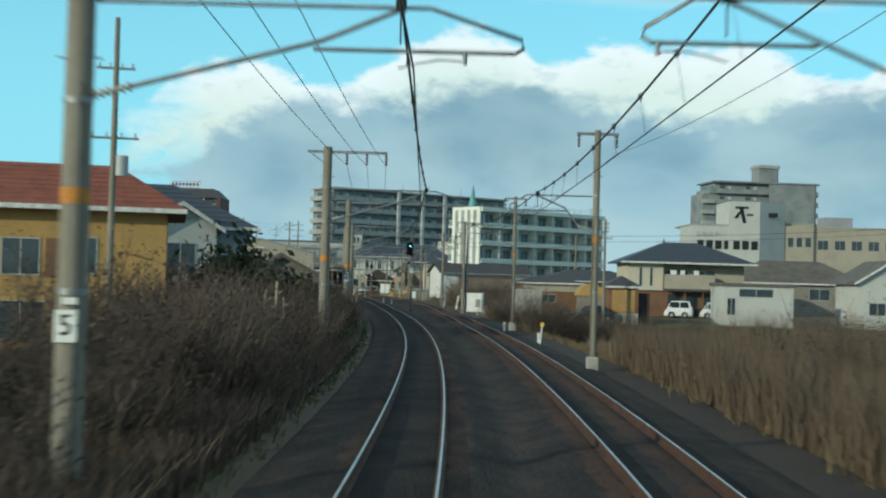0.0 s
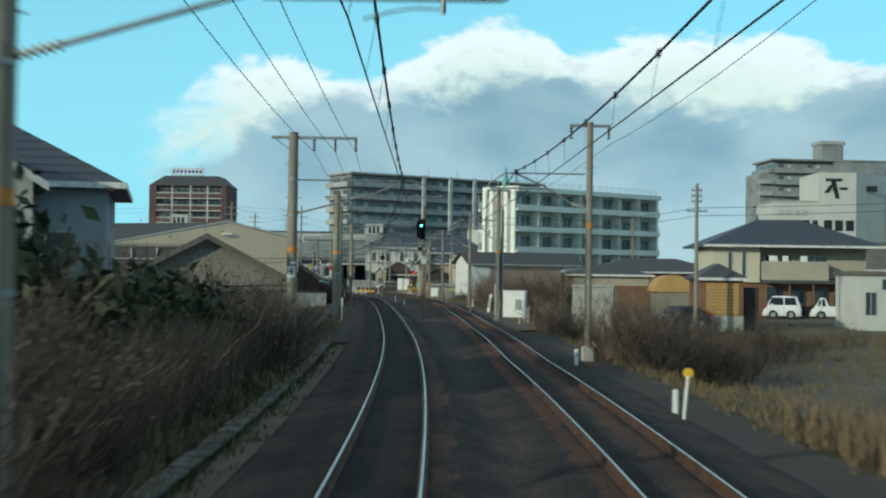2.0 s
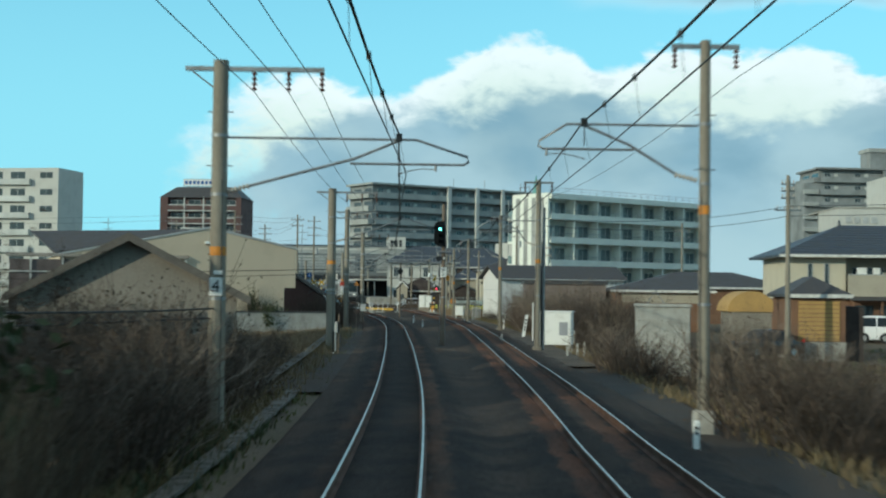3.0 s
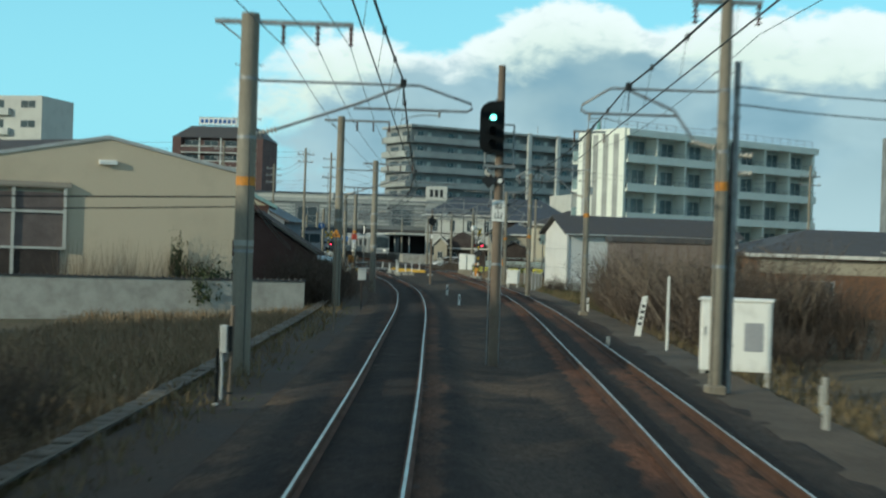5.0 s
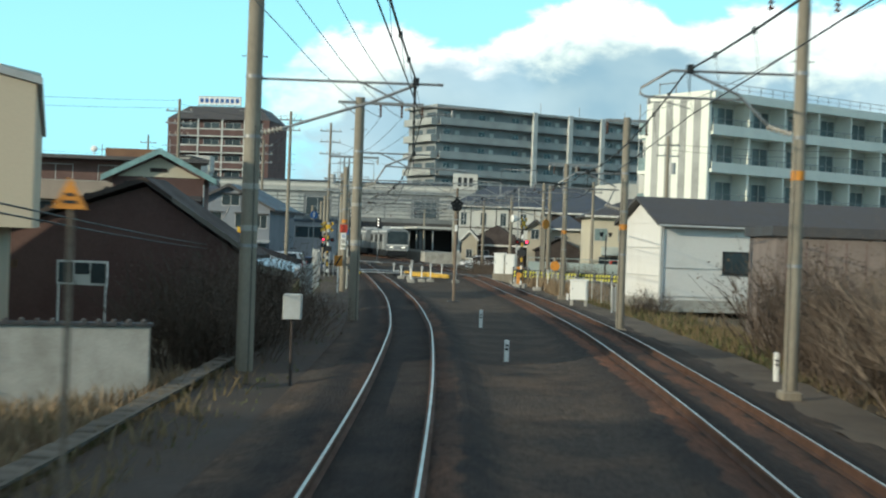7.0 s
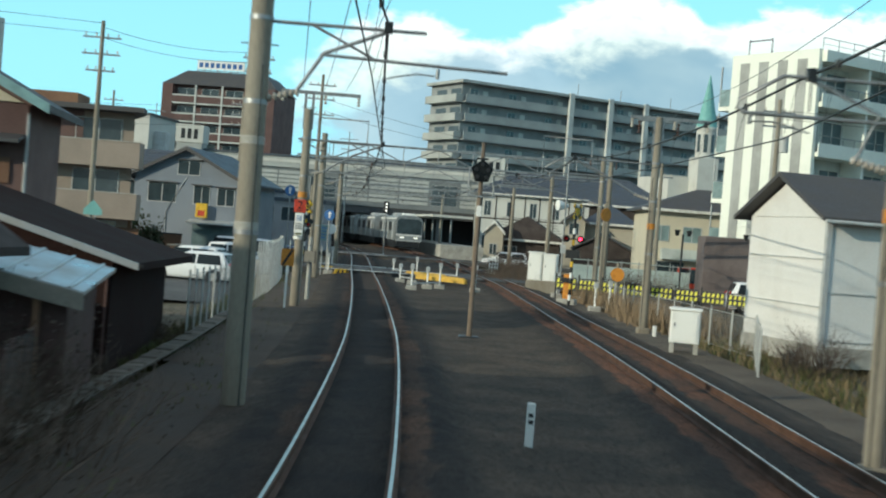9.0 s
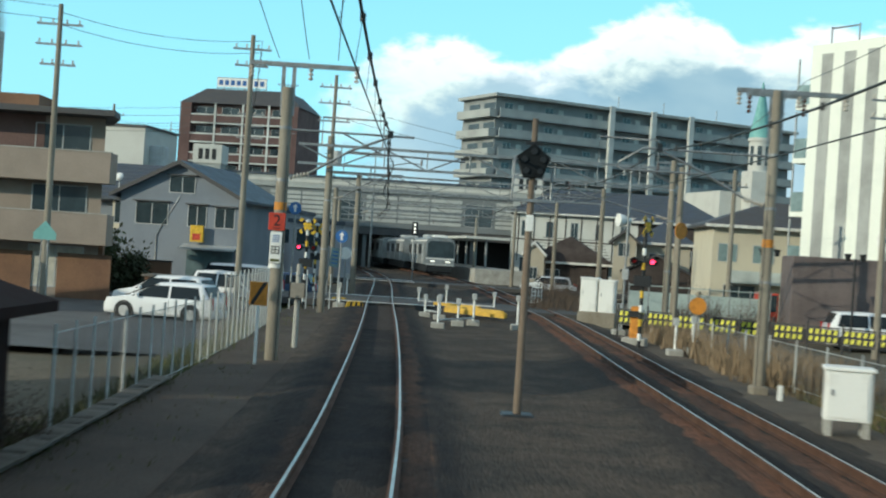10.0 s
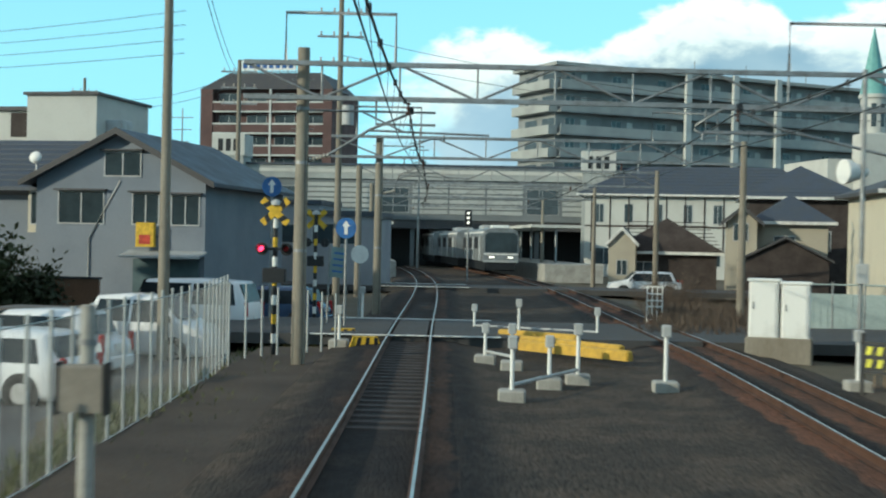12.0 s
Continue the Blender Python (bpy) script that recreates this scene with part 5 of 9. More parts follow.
buff_flats()
def grey_house():
    t = thing("house", "blue-grey two-storey house with a dark tiled gable roof", "house", -36.4, 215.5, -0.7, 0)
    W, D, H, R = 6.8, 9.0, 5.25, 1.72
    part("wall", Shape().box(0, 0, -0.4, W, D, H), HOUSE_GREY, t)
    part("gable", Shape().prism([(0, H), (W, H), (W / 2, H + R)], 0, D, "y"), HOUSE_GREY, t)
    part("roof", Shape().prism([(-0.5, H - 0.25), (W / 2, H + R), (W + 0.5, H - 0.25), (W + 0.5, H - 0.10), (W / 2, H + R + 0.18), (-0.5, H - 0.10)], -0.45, D + 0.4, "y"), ROOF_BLUE, t, "dark tiled roof")
    part("bargeboard", Shape().prism([(-0.5, H - 0.30), (W / 2, H + R - 0.05), (W + 0.5, H - 0.30), (W + 0.5, H - 0.08), (W / 2, H + R + 0.20), (-0.5, H - 0.08)], -0.50, -0.45, "y"), ROOF_DARK, t)
    part("wing_wall", Shape().box(-8.5, 1.2, -0.4, 0.0, D, H - 0.6), HOUSE_GREY, t)
    part("wing_roof", Shape().prism([(0.4, H - 0.45), (4.6, H + 1.62), (D + 0.6, H - 0.45), (D + 0.6, H - 0.30), (4.6, H + 1.80), (0.4, H - 0.30)], -9.0, 1.8, "x"), ROOF_BLUE, t, "dark tiled wing roof")
    courses = Shape()
    for k in range(1, 9):
        y, z = 0.4 + 4.2 * k / 9, H - 0.30 + 2.1 * k / 9
        courses.box(-9.0, y, z, 1.0, y + 0.06, z + 0.05)
    part("tile_course", courses, ROOF_BLUE, t)
    for x, z, w, h in ((2.75, 5.35, 1.5, 0.95), (0.9, 3.55, 1.9, 1.25), (3.9, 3.55, 1.1, 1.2), (5.45, 3.55, 1.15, 1.15)):
        window(t, x, z, w, h, 0.0, GREY_PAINT, GLASS, 1)
        part("window_hood", Shape().box(x - 0.1, -0.22, z + h + 0.02, x + w + 0.1, 0.0, z + h + 0.08), ROOF_DARK, t)
    part("door_bay", Shape().box(-0.75, 0.75, 3.2, 0.0, 1.2, 5.1), CREAM_WALL, t, "pale window bay")
    window(t, -0.65, 3.5, 0.5, 1.3, 0.75, GREY_PAINT, GLASS, 0)
    part("yellow_sign", Shape().soft(4.25, -0.45, 2.75, 5.0, -0.28, 3.65, 0.03), YELLOW, t, "yellow shop sign board")
    part("sign_print", Shape().box(4.4, -0.462, 2.85, 4.85, -0.45, 3.2), RED, t)
    part("sign_arm", Shape().box(4.3, -0.28, 3.1, 4.36, 0.0, 3.16).box(4.9, -0.28, 3.1, 4.96, 0.0, 3.16), STEEL, t)
    part("shop_front", Shape().box(4.0, -0.06, 0.2, 6.6, 0.0, 2.3), GLASS_MID, t, "bluish shop glazing")
    part("awning", Shape().prism([(-0.9, 2.35), (0.0, 2.55), (0.0, 2.62), (-0.9, 2.42)], 3.8, 6.9, "x"), GREY_PAINT, t)
    part("dish_antenna", Shape().tube([(-0.55, 0.9, 6.1), (-0.55, 0.82, 6.12), (-0.55, 0.8, 6.14)], [0.25, 0.23, 0.03], 14).tube([(-0.55, 0.95, 5.0), (-0.55, 0.95, 6.15)], 0.03, 6), WHITE, t, "white dish antenna")
    part("downpipe", Shape().tube([(2.2, -0.04, 0.0), (2.2, -0.04, 3.0), (3.4, -0.04, 5.2)], 0.035, 6), GREY_PAINT, t)


grey_house()
yard = thing("yard_wall", "low brown board wall round a yard", "wall", -38.0, 211.0, -0.6, 0, kind="structure")
part("wall", Shape().box(0, 0, -0.4, 6.4, 0.16, 1.55), BROWN_WALL, yard)
part("coping", Shape().box(-0.05, -0.05, 1.55, 6.45, 0.21, 1.62), ROOF_DARK, yard)
shed = thing("garden_shed", "small brown plywood shed beside the car park", "shed", -27.6, 197.5, -0.7, 4)
part("wall", Shape().soft(0, 0, -0.2, 1.7, 1.5, 1.35, 0.02), BROWN_WALL, shed)
part("roof", Shape().box(-0.12, -0.12, 1.35, 1.82, 1.62, 1.43), ROOF_BROWN, shed)
roofhouse = thing("apartment_house", "white plastered flats with a taller stair block", "building", -52.0, 229.0, -0.7, 0)
part("wall", Shape().box(0, 0.8, 0, 9.0, 9, 9.3), PALE_WALL, roofhouse)
part("stair_block", Shape().box(7.6, 0.0, 0, 11.3, 6, 10.0), PALE_WALL, roofhouse)
part("roof", Shape().box(-0.2, 0.6, 9.3, 7.6, 9.2, 9.5).box(7.45, -0.15, 10.0, 11.45, 6.15, 10.15), ROOF_DARK, roofhouse)
# shaded recess drawn as a dark sheet proud of the wall
part("recess", Shape().box(6.3, 0.74, 8.0, 7.4, 0.82, 9.2), DARK_BROWN, roofhouse)
part("roof_plant", Shape().soft(11.3, 1.0, 7.4, 12.2, 2.2, 8.9, 0.05), GREY_PAINT, roofhouse)


def far_flats():
    t = thing("apartment_block", "white five-storey flats with balcony rows, far off", "building", -99.0, 268.0, -0.8, -8)
    W, D, H, fl = 22.5, 10.0, 23.2, 2.9
    part("wall", Shape().box(0, 0.8, 0, W, D, H), PALE_WALL, t)
    for f in range(8):
        z = f * fl
        part("balcony", Shape().box(0.5, 0, z, W - 5.0, 0.8, z + 1.0), APT_PALE, t)
        for k in range(4):
            window(t, 1.0 + k * 4.2, z + 1.0, 2.8, 1.3, 0.8, GREY_PAINT, GLASS, 1)
        window(t, W - 3.4, z + 1.1, 2.4, 1.1, 0.8, GREY_PAINT, GLASS, 1)


far_flats()

# ---------- right-hand side, near part ----------


def cream_house():
    t = thing("house", "cream two-storey house with a dark hipped roof and balcony", "house", 19.9, 141.0, -0.85, 0)
    W, D, H = 13.0, 9.5, 5.85
    part("wall", Shape().box(0, 0, 2.9, 3.85, D, H), CREAM_WALL, t, "cream plastered upper wall")
    # recess and balcony front: their shade is put into a duller cream
    part("recessed_wall", Shape().box(3.85, 1.3, 2.9, W, D, H), CREAM_DULL, t)
    part("lower_wall", Shape().box(0.05, 0.3, -0.4, W, D, 2.9), BROWN_WALL, t, "brown ground-floor wall")
    part("roof", hip_roof(W, D, H, 2.5, 0.95, 4.6), ROOF_BLUE, t, "dark blue-grey tiled hipped roof")
    part("tile_course", tile_rows(W, D, H, 2.5, 0.95, 4.6, 12), ROOF_BLUE, t)
    part("eave_board", Shape().box(-0.97, -0.98, H - 0.02, W + 0.97, -0.95, H + 0.17), TRIM, t, "pale eave board")
    part("finial", Shape().tube([(4.6, D / 2, H + 2.4), (4.6, D / 2, H + 2.9)], [0.14, 0.05], 8), ROOF_BLUE, t)
    for x in (1.2, 2.35):
        window(t, x, 3.35, 0.36, 2.1, 0.0, GREY_PAINT, GLASS, 0)
    for x in (4.6, 7.6):
        window(t, x, 3.2, 2.2, 2.0, 1.3, GREY_PAINT, GLASS, 1)
    part("balcony", Shape().box(3.9, -0.5, 3.15, 9.4, -0.36, 4.62).box(3.9, -0.5, 3.0, 9.4, 1.3, 3.15).box(9.26, -0.36, 3.15, 9.4, 1.3, 4.62), CREAM_DULL, t, "balcony front in a duller cream for its shade")
    part("balcony_cap", Shape().box(3.86, -0.54, 4.62, 9.44, -0.32, 4.68), GREY_PAINT, t)
    for x, w in ((4.6, 0.7), (5.7, 0.5), (7.2, 0.55)):
        part("laundry", Shape().soft(x, -0.1, 4.35, x + w, -0.02, 5.15, 0.02), WHITE, t, "white laundry hung to dry")
    part("porch_roof", Shape().prism([(-1.2, 2.85), (0.3, 3.2), (0.3, 3.32), (-1.2, 2.97)], 3.9, 12.2, "x"), ROOF_DARK, t)
    for k in range(4):
        part("entrance_window", Shape().box(4.4 + k * 1.9, 0.22, 0.2, 5.8 + k * 1.9, 0.3, 2.5), GLASS, t)
        part("porch_post", Shape().box(4.1 + k * 1.95, -0.95, -0.3, 4.22 + k * 1.95, -0.83, 2.9), BROWN_WALL, t)


cream_house()
h = house("brown wooden garage with a dark hipped roof", 14.75, 117.0, -0.8, 0, 2.75, 4.6, 3.05, 1.1, BROWN_WALL, ROOF_DARK, (), o=0.3, inset=1.2, name="garage", base=(0.75, CONC_LIGHT))
part("shutter", Shape().box(0.35, -0.05, 0.8, 2.45, 0.0, 2.85), OCHRE, h, "ribbed tan shutter")
for k in range(9):
    part("shutter_rib", Shape().box(0.35, -0.065, 0.9 + k * 0.22, 2.45, -0.05, 0.93 + k * 0.22), BROWN_WALL, h)
part("side_lean_to", Shape().box(2.9, 0.8, -0.3, 3.9, 4.0, 2.6), DARK_BROWN, h)
house("low pale-walled house with a flat brown roof among shrubs", 25.9, 120.0, -0.9, 0, 6.5, 6.0, 3.6, 0.4, PALE_WALL, ROOF_BROWN, [(1.4, 2.6, 3.2, 0.8), (0.3, 0.9, 0.8, 1.6)], style="flat")
h = house("plain brown-boarded outbuilding with a thin dark roof edge", 1.6, 153.0, -0.5, 2, 6.4, 5.0, 3.45, 0.3, OUT_WALL, ROOF_DARK, (), style="flat", name="outbuilding")
for k in range(10):
    part("board_seam", Shape().box(0.3 + k * 0.6, -0.015, -0.3, 0.33 + k * 0.6, 0.0, 3.3), MAUVE_BROWN, h)
h = house("low dark-roofed house with a pale upper wall and brown boards", 8.6, 151.6, -0.8, 4, 7.5, 6.0, 3.2, 1.1, BROWN_WALL, ROOF_DARK, [(2.6, 1.0, 1.8, 1.0)], o=0.4)
part("upper_wall", Shape().box(0.5, -0.02, 2.35, 7.4, 0.0, 3.1), CREAM_DULL, h, "pale plaster band")
house("brick-brown house with a wide dark roof", 13.5, 176.0, -0.8, 10, 15.0, 9.0, 3.6, 1.7, BROWN_WALL, ROOF_DARK, [(2.0, 1.4, 2.0, 1.2), (8.0, 1.4, 2.0, 1.2)], o=0.5)
house("low house with grey tiled roof and cream walls", 33.0, 182.0, -0.8, 0, 12.0, 8.0, 3.2, 1.6, CREAM_DULL, ROOF_BROWN, [(2.0, 1.2, 1.8, 1.2), (7.0, 1.2, 1.8, 1.2)], o=0.5)


house("pale-walled cottage with a brown gable roof beside the field", 38.4, 120.0, -0.9, 0, 6.0, 7.0, 4.3, 1.9, PALE_WALL, ROOF_BROWN, [(1.0, 1.2, 1.6, 1.2), (3.4, 1.2, 1.6, 1.2)], style="gable_front", o=0.5)
house("long low house with weathered walls and a wide brown roof", 35.6, 160.0, -0.9, 0, 16.5, 9.0, 4.1, 3.0, WEATHERED, ROOF_BROWN, [(1.0, 2.2, 2.6, 1.4), (5.0, 2.2, 2.6, 1.4), (9.5, 2.2, 2.6, 1.4)], o=0.5, courses=True)


def sign_works():
    t = thing("office_building", "white office block with a tall logo tower and long wings", "building", 42.4, 194.0, -0.8, 0)
    part("tower_wall", Shape().prism([(0, 0), (4.65, 0), (9.3, 3.4), (9.3, 9.5), (0, 9.5)], 0, 16.45, "z"), PALE_WALL, t, "white tower wall")
    part("left_wing", Shape().box(-5.6, 0.2, 0, 0.0, 9.5, 12.75), PALE_WALL, t, "pale lower wing")
    part("right_wing", Shape().box(9.3, 3.6, 0, 13.8, 14, 13.4), CREAM_DULL, t)
    part("right_wing", Shape().box(13.8, 4.2, 0, 27.5, 14, 13.0), CREAM_DULL, t)
    part("roof_hut", Shape().box(15.8, 5.0, 13.0, 20.2, 9.0, 14.7), GREY_WALL, t, "grey rooftop hut")
    for x0, x1, z, y in ((-5.7, 0.0, 12.75, 0.1), (9.3, 13.9, 13.4, 3.5), (13.8, 27.6, 13.0, 4.1)):
        part("coping", Shape().box(x0, y, z, x1, 14.0, z + 0.18), CONC_LIGHT, t)
    part("tower_window", Shape().box(6.2, 1.1, 14.2, 7.6, 1.45, 14.9), BLACK, t, "", pose(0, 0, 0))
    for k in range(3):
        window(t, 9.8 + k * 1.35, 9.9, 0.95, 1.5, 3.6, GREY_PAINT, GLASS, 0)
    for k in range(5):
        window(t, 14.6 + k * 2.6, 9.6, 1.7, 1.5, 4.2, GREY_PAINT, GLASS, 1)
    part("logo", Shape().prism([(0.9, 15.7), (2.9, 15.7), (2.9, 15.35), (2.1, 15.35), (2.6, 13.2), (2.1, 13.2), (1.5, 15.35), (0.9, 15.35)], -0.08, 0.0, "y").prism([(0.7, 13.9), (1.3, 13.9), (1.8, 14.9), (1.4, 14.9)], -0.08, 0.0, "y").box(2.6, -0.08, 14.3, 3.6, 0.0, 14.6), BLACK, t, "dark angular logo shape")
    for k in range(7):
        part("sign_bar", Shape().box(-4.7 + k * 1.35, -0.1 if k > 3 else 0.1, 9.2, -3.75 + k * 1.35, 0.0 if k > 3 else 0.2, 10.5), BLACK, t)
    for k in range(4):
        part("sign_bar", Shape().box(-4.9 + k * 0.95, 0.08, 11.1, -4.3 + k * 0.95, 0.2, 11.8), GREY_PAINT, t)


sign_works()
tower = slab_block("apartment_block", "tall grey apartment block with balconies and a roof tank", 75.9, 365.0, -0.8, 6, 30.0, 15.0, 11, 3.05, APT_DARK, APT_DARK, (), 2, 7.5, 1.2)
part("left_step", Shape().box(-3.4, 1.5, 0, 0.0, 13.0, 30.2), APT_DARK, tower)
for f in range(10):
    part("left_balcony", Shape().box(-3.8, 0.4, f * 3.05, -0.2, 1.5, f * 3.05 + 1.1), APT_GREY, tower)
part("plain_front", Shape().box(15.5, -0.3, 0, 29.0, 0.1, 33.3), APT_DARK, tower, "plain dark front panel")
part("roof_tank", Shape().soft(13.4, 4, 33.4, 19.8, 9.6, 39.0, 0.5), APT_DARK, tower, "squat rooftop plant room")
part("tank_cap", Shape().soft(13.1, 3.7, 38.2, 20.1, 9.9, 39.2, 0.3), APT_GREY, tower)
for f in range(11):
    part("right_balcony", Shape().prism([(29.0, 1.0), (31.4, 3.2), (31.4, 11.0), (29.0, 11.0)], f * 3.05 - 0.15, f * 3.05 + 1.1, "z"), APT_GREY, tower)

# small things of the field
tank = thing("concrete_tank", "stained pale concrete tank with a lifting frame among shrubs", "tank", 5.6, 105.0, -0.7, -3)
part("body", Shape().soft(0, 0, -0.6, 2.25, 1.6, 2.5, 0.03), CONC_LIGHT, tank)
part("lid", Shape().soft(-0.06, -0.06, 2.5, 2.31, 1.66, 2.62, 0.02), CONC_LIGHT, tank)
part("lifting_frame", Shape().tube([(0.45, 0.5, 2.6), (0.8, 0.5, 3.2), (1.2, 0.5, 2.6)], 0.03, 6), STEEL, tank, "bent steel lifting frame")
dome = thing("barrel_roof_shed", "low shed with a straw-coloured barrel roof", "shed", 13.0, 125.0, -0.8, 0)
part("wall", Shape().box(0.1, 0.1, -0.3, 2.4, 3.9, 2.2), WEATHERED, dome)
part("roof", Shape().prism([(1.25 + 1.4 * math.cos(math.pi * k / 12), 2.15 + 1.2 * math.sin(math.pi * k / 12)) for k in range(13)], 0.0, 4.0, "y"), OCHRE, dome, "straw-coloured barrel roof")


# ---------- cars ----------


def wheel(parent, x, y, r=0.31):
    s = 1 if y > 0 else -1
    w = part("wheel", Shape().tube([(x, y - 0.10, r), (x, y - 0.08, r), (x, y + 0.08, r), (x, y + 0.10, r)], [r * 0.86, r, r, r * 0.86], 20), TYRE, parent)
    part("rim", Shape().tube([(x, y + s * 0.07, r), (x, y + s * 0.112, r)], [r * 0.66, r * 0.60], 16), ALLOY, w)


def car(label, x, y, z, rz, L=4.5, W=1.75, H=1.7, hood=0.9, tail=0.1, paint=None, name="car", rake=0.95):
    """Nose to +x; hood and tail: metres of bonnet and boot. The shell is lofted from cross-sections."""
    paint = paint or CAR_WHITE
    t = thing(name, label, "car", x, y, z, rz)
    hw, belt = W / 2, H * 0.58
    xc = L - hood                                  # foot of the windscreen
    xr = xc - (H - belt) * rake      # head of the windscreen
    if hood < 0.65:
        xr = xc - 0.35
    TX = (0.0, 0.03, tail + 0.06, tail + 0.30, (tail + xr) / 2, xr, xc, L - 0.35, L - 0.10, L)
    TZ = (0.62, belt - 0.02, belt + (H - belt) * (0.25 if tail < 0.3 else 0.05), H * 0.965, H, H * 0.975, belt + 0.06, belt - 0.05, 0.74, 0.50)

    def top(px):
        return float(np.interp(px, TX, TZ))

    def half(px, pz):
        end = min(1.0, 0.86 + 0.14 * min(px, L - px) / 0.35)
        lean_in = max(0.0, pz - belt) / (H - belt) * 0.19
        return (hw - lean_in) * end
    xs = sorted(set([0.0, 0.03, 0.15, 0.35] + [L * q / 16 for q in range(1, 16)] + [tail + 0.06, tail + 0.3, xr, xc, L - 0.35, L - 0.1, L]))
    ring_n, vs = 0, []
    for px in xs:
        h = top(px)
        zs = [0.20, 0.32, min(belt * 0.75, h * 0.8), min(belt, h - 0.03), h - (0.10 if h > belt + 0.2 else 0.02), h]
        pts = [(half(px, q) - (0.05 if n == 0 else 0.0) - (0.13 if n == 5 else 0.0), q) for n, q in enumerate(zs)]
        loop = [(px, a, b) for a, b in pts] + [(px, -a, b) for a, b in reversed(pts)]
        ring_n = len(loop)
        vs += loop
    fs = [(a * ring_n + q, a * ring_n + (q + 1) % ring_n, (a + 1) * ring_n + (q + 1) % ring_n, (a + 1) * ring_n + q) for a in range(len(xs) - 1) for q in range(ring_n)]
    fs += [tuple(reversed(range(ring_n))), tuple(range((len(xs) - 1) * ring_n, len(xs) * ring_n))]
    shell = Shape()
    shell.add(vs, fs, True)
    part("body", shell, paint, t)
    zb, zt = belt + 0.03, H - 0.14

    def side_glass(x0, x1, cut0, cut1, s):
        a, b, c, d = (x0, zb), (x1, zb), (x1 - cut1, zt), (x0 + cut0, zt)
        return Shape().add([(p, s * (half(p, q) + o), q) for o in (-0.03, 0.008) for p, q in (a, b, c, d)], [(4, 5, 6, 7), (0, 1, 5, 4), (1, 2, 6, 5), (2, 3, 7, 6), (3, 0, 4, 7)])
    slope = max(xc - xr - 0.1, 0.15)
    m = tail + 0.2 + (xc - tail) * 0.42
    for s in (-1, 1):
        part("side_window", side_glass(tail + 0.28, m - 0.04, 0.14, 0.0, s), CAR_GLASS, t, "dark side window")
        part("side_window", side_glass(m + 0.04, xc - 0.12, 0.0, slope * 0.8, s), CAR_GLASS, t, "dark side window")
        part("door_seam", Shape().box(m - 0.008, s * hw - 0.012, 0.34, m + 0.008, s * hw + 0.004, belt - 0.02), BLACK, t)
        wheel(t, 0.78, s * (hw - 0.09))
        wheel(t, L - 0.82, s * (hw - 0.09))
        for wx in (0.78, L - 0.82):
            part("wheel_arch", Shape().tube([(wx, s * (hw - 0.06), 0.31), (wx, s * (hw + 0.003), 0.31)], 0.37, 20), BLACK, t)
        part("headlight", Shape().soft(L - 0.40, s * (hw - 0.27) - 0.15, 0.62, L - 0.06, s * (hw - 0.27) + 0.15, 0.76, 0.04), ALLOY, t)
        part("tail_light", Shape().soft(0.0, s * (hw - 0.19) - 0.08, belt - 0.32, 0.10, s * (hw - 0.19) + 0.08, belt + 0.14, 0.03), RED_LENS, t)
        part("mirror", Shape().soft(xc - 0.45, s * (hw + 0.07) - 0.08, belt + 0.02, xc - 0.30, s * (hw + 0.07) + 0.08, belt + 0.17, 0.04), paint, t)
    wide = hw - 0.24
    part("windscreen", Shape().add([(xc - 0.06, -wide - 0.08, belt + 0.12), (xc - 0.06, wide + 0.08, belt + 0.12), (xr + 0.06, wide, H * 0.975 - 0.03), (xr + 0.06, -wide, H * 0.975 - 0.03), (xc - 0.02, -wide - 0.08, belt + 0.13), (xc - 0.02, wide + 0.08, belt + 0.13), (xr + 0.10, wide, H * 0.975 - 0.01), (xr + 0.10, -wide, H * 0.975 - 0.01)], [(4, 5, 6, 7), (0, 1, 5, 4), (1, 2, 6, 5), (2, 3, 7, 6), (3, 0, 4, 7)]), CAR_GLASS, t, "dark windscreen")
    part("rear_window", Shape().add([(tail + 0.02, -wide, belt + 0.12), (tail + 0.02, wide, belt + 0.12), (tail + 0.20, wide - 0.04, H * 0.93), (tail + 0.20, -wide + 0.04, H * 0.93), (tail + 0.10, -wide, belt + 0.1), (tail + 0.10, wide, belt + 0.1), (tail + 0.28, wide - 0.04, H * 0.92), (tail + 0.28, -wide + 0.04, H * 0.92)], [(3, 2, 1, 0), (0, 1, 5, 4), (1, 2, 6, 5), (2, 3, 7, 6), (3, 0, 4, 7)]), CAR_GLASS, t, "dark rear window")
    part("front_bumper", Shape().soft(L - 0.10, -hw + 0.16, 0.26, L + 0.03, hw - 0.16, 0.44, 0.04), paint, t)
    part("rear_bumper", Shape().soft(-0.04, -hw + 0.14, 0.26, 0.1, hw - 0.14, 0.50, 0.04), paint, t)
    part("plate", Shape().box(-0.05, -0.17, 0.62, 0.0, 0.17, 0.78), WHITE, t)
    return t


car("black saloon parked at the edge of the field", 15.0, 117.0, -0.85, 205, 3.9, 1.7, 1.45, 1.1, 0.6, CAR_BLACK)
car("white microvan parked before the cream house", 26.6, 138.6, -0.85, 165, 3.0, 1.45, 1.85, 0.35, 0.05)
car("white microtruck parked before the cream house", 30.6, 138.6, -0.85, 170, 3.2, 1.45, 1.75, 0.4, 1.7, name="small_truck")
car("white minivan parked behind the fence", -22.7, 192.4, -0.72, 178, 4.1, 1.72, 1.42, 0.95, 0.15, rake=1.8)
car("white compact car parked in a row", -24.3, 197.2, -0.72, 177, 4.3, 1.7, 1.50, 0.9, 0.35, rake=1.5)
car("white boxy estate car parked in a row", -27.0, 201.5, -0.72, -3, 3.4, 1.5, 1.70, 0.7, 0.05)
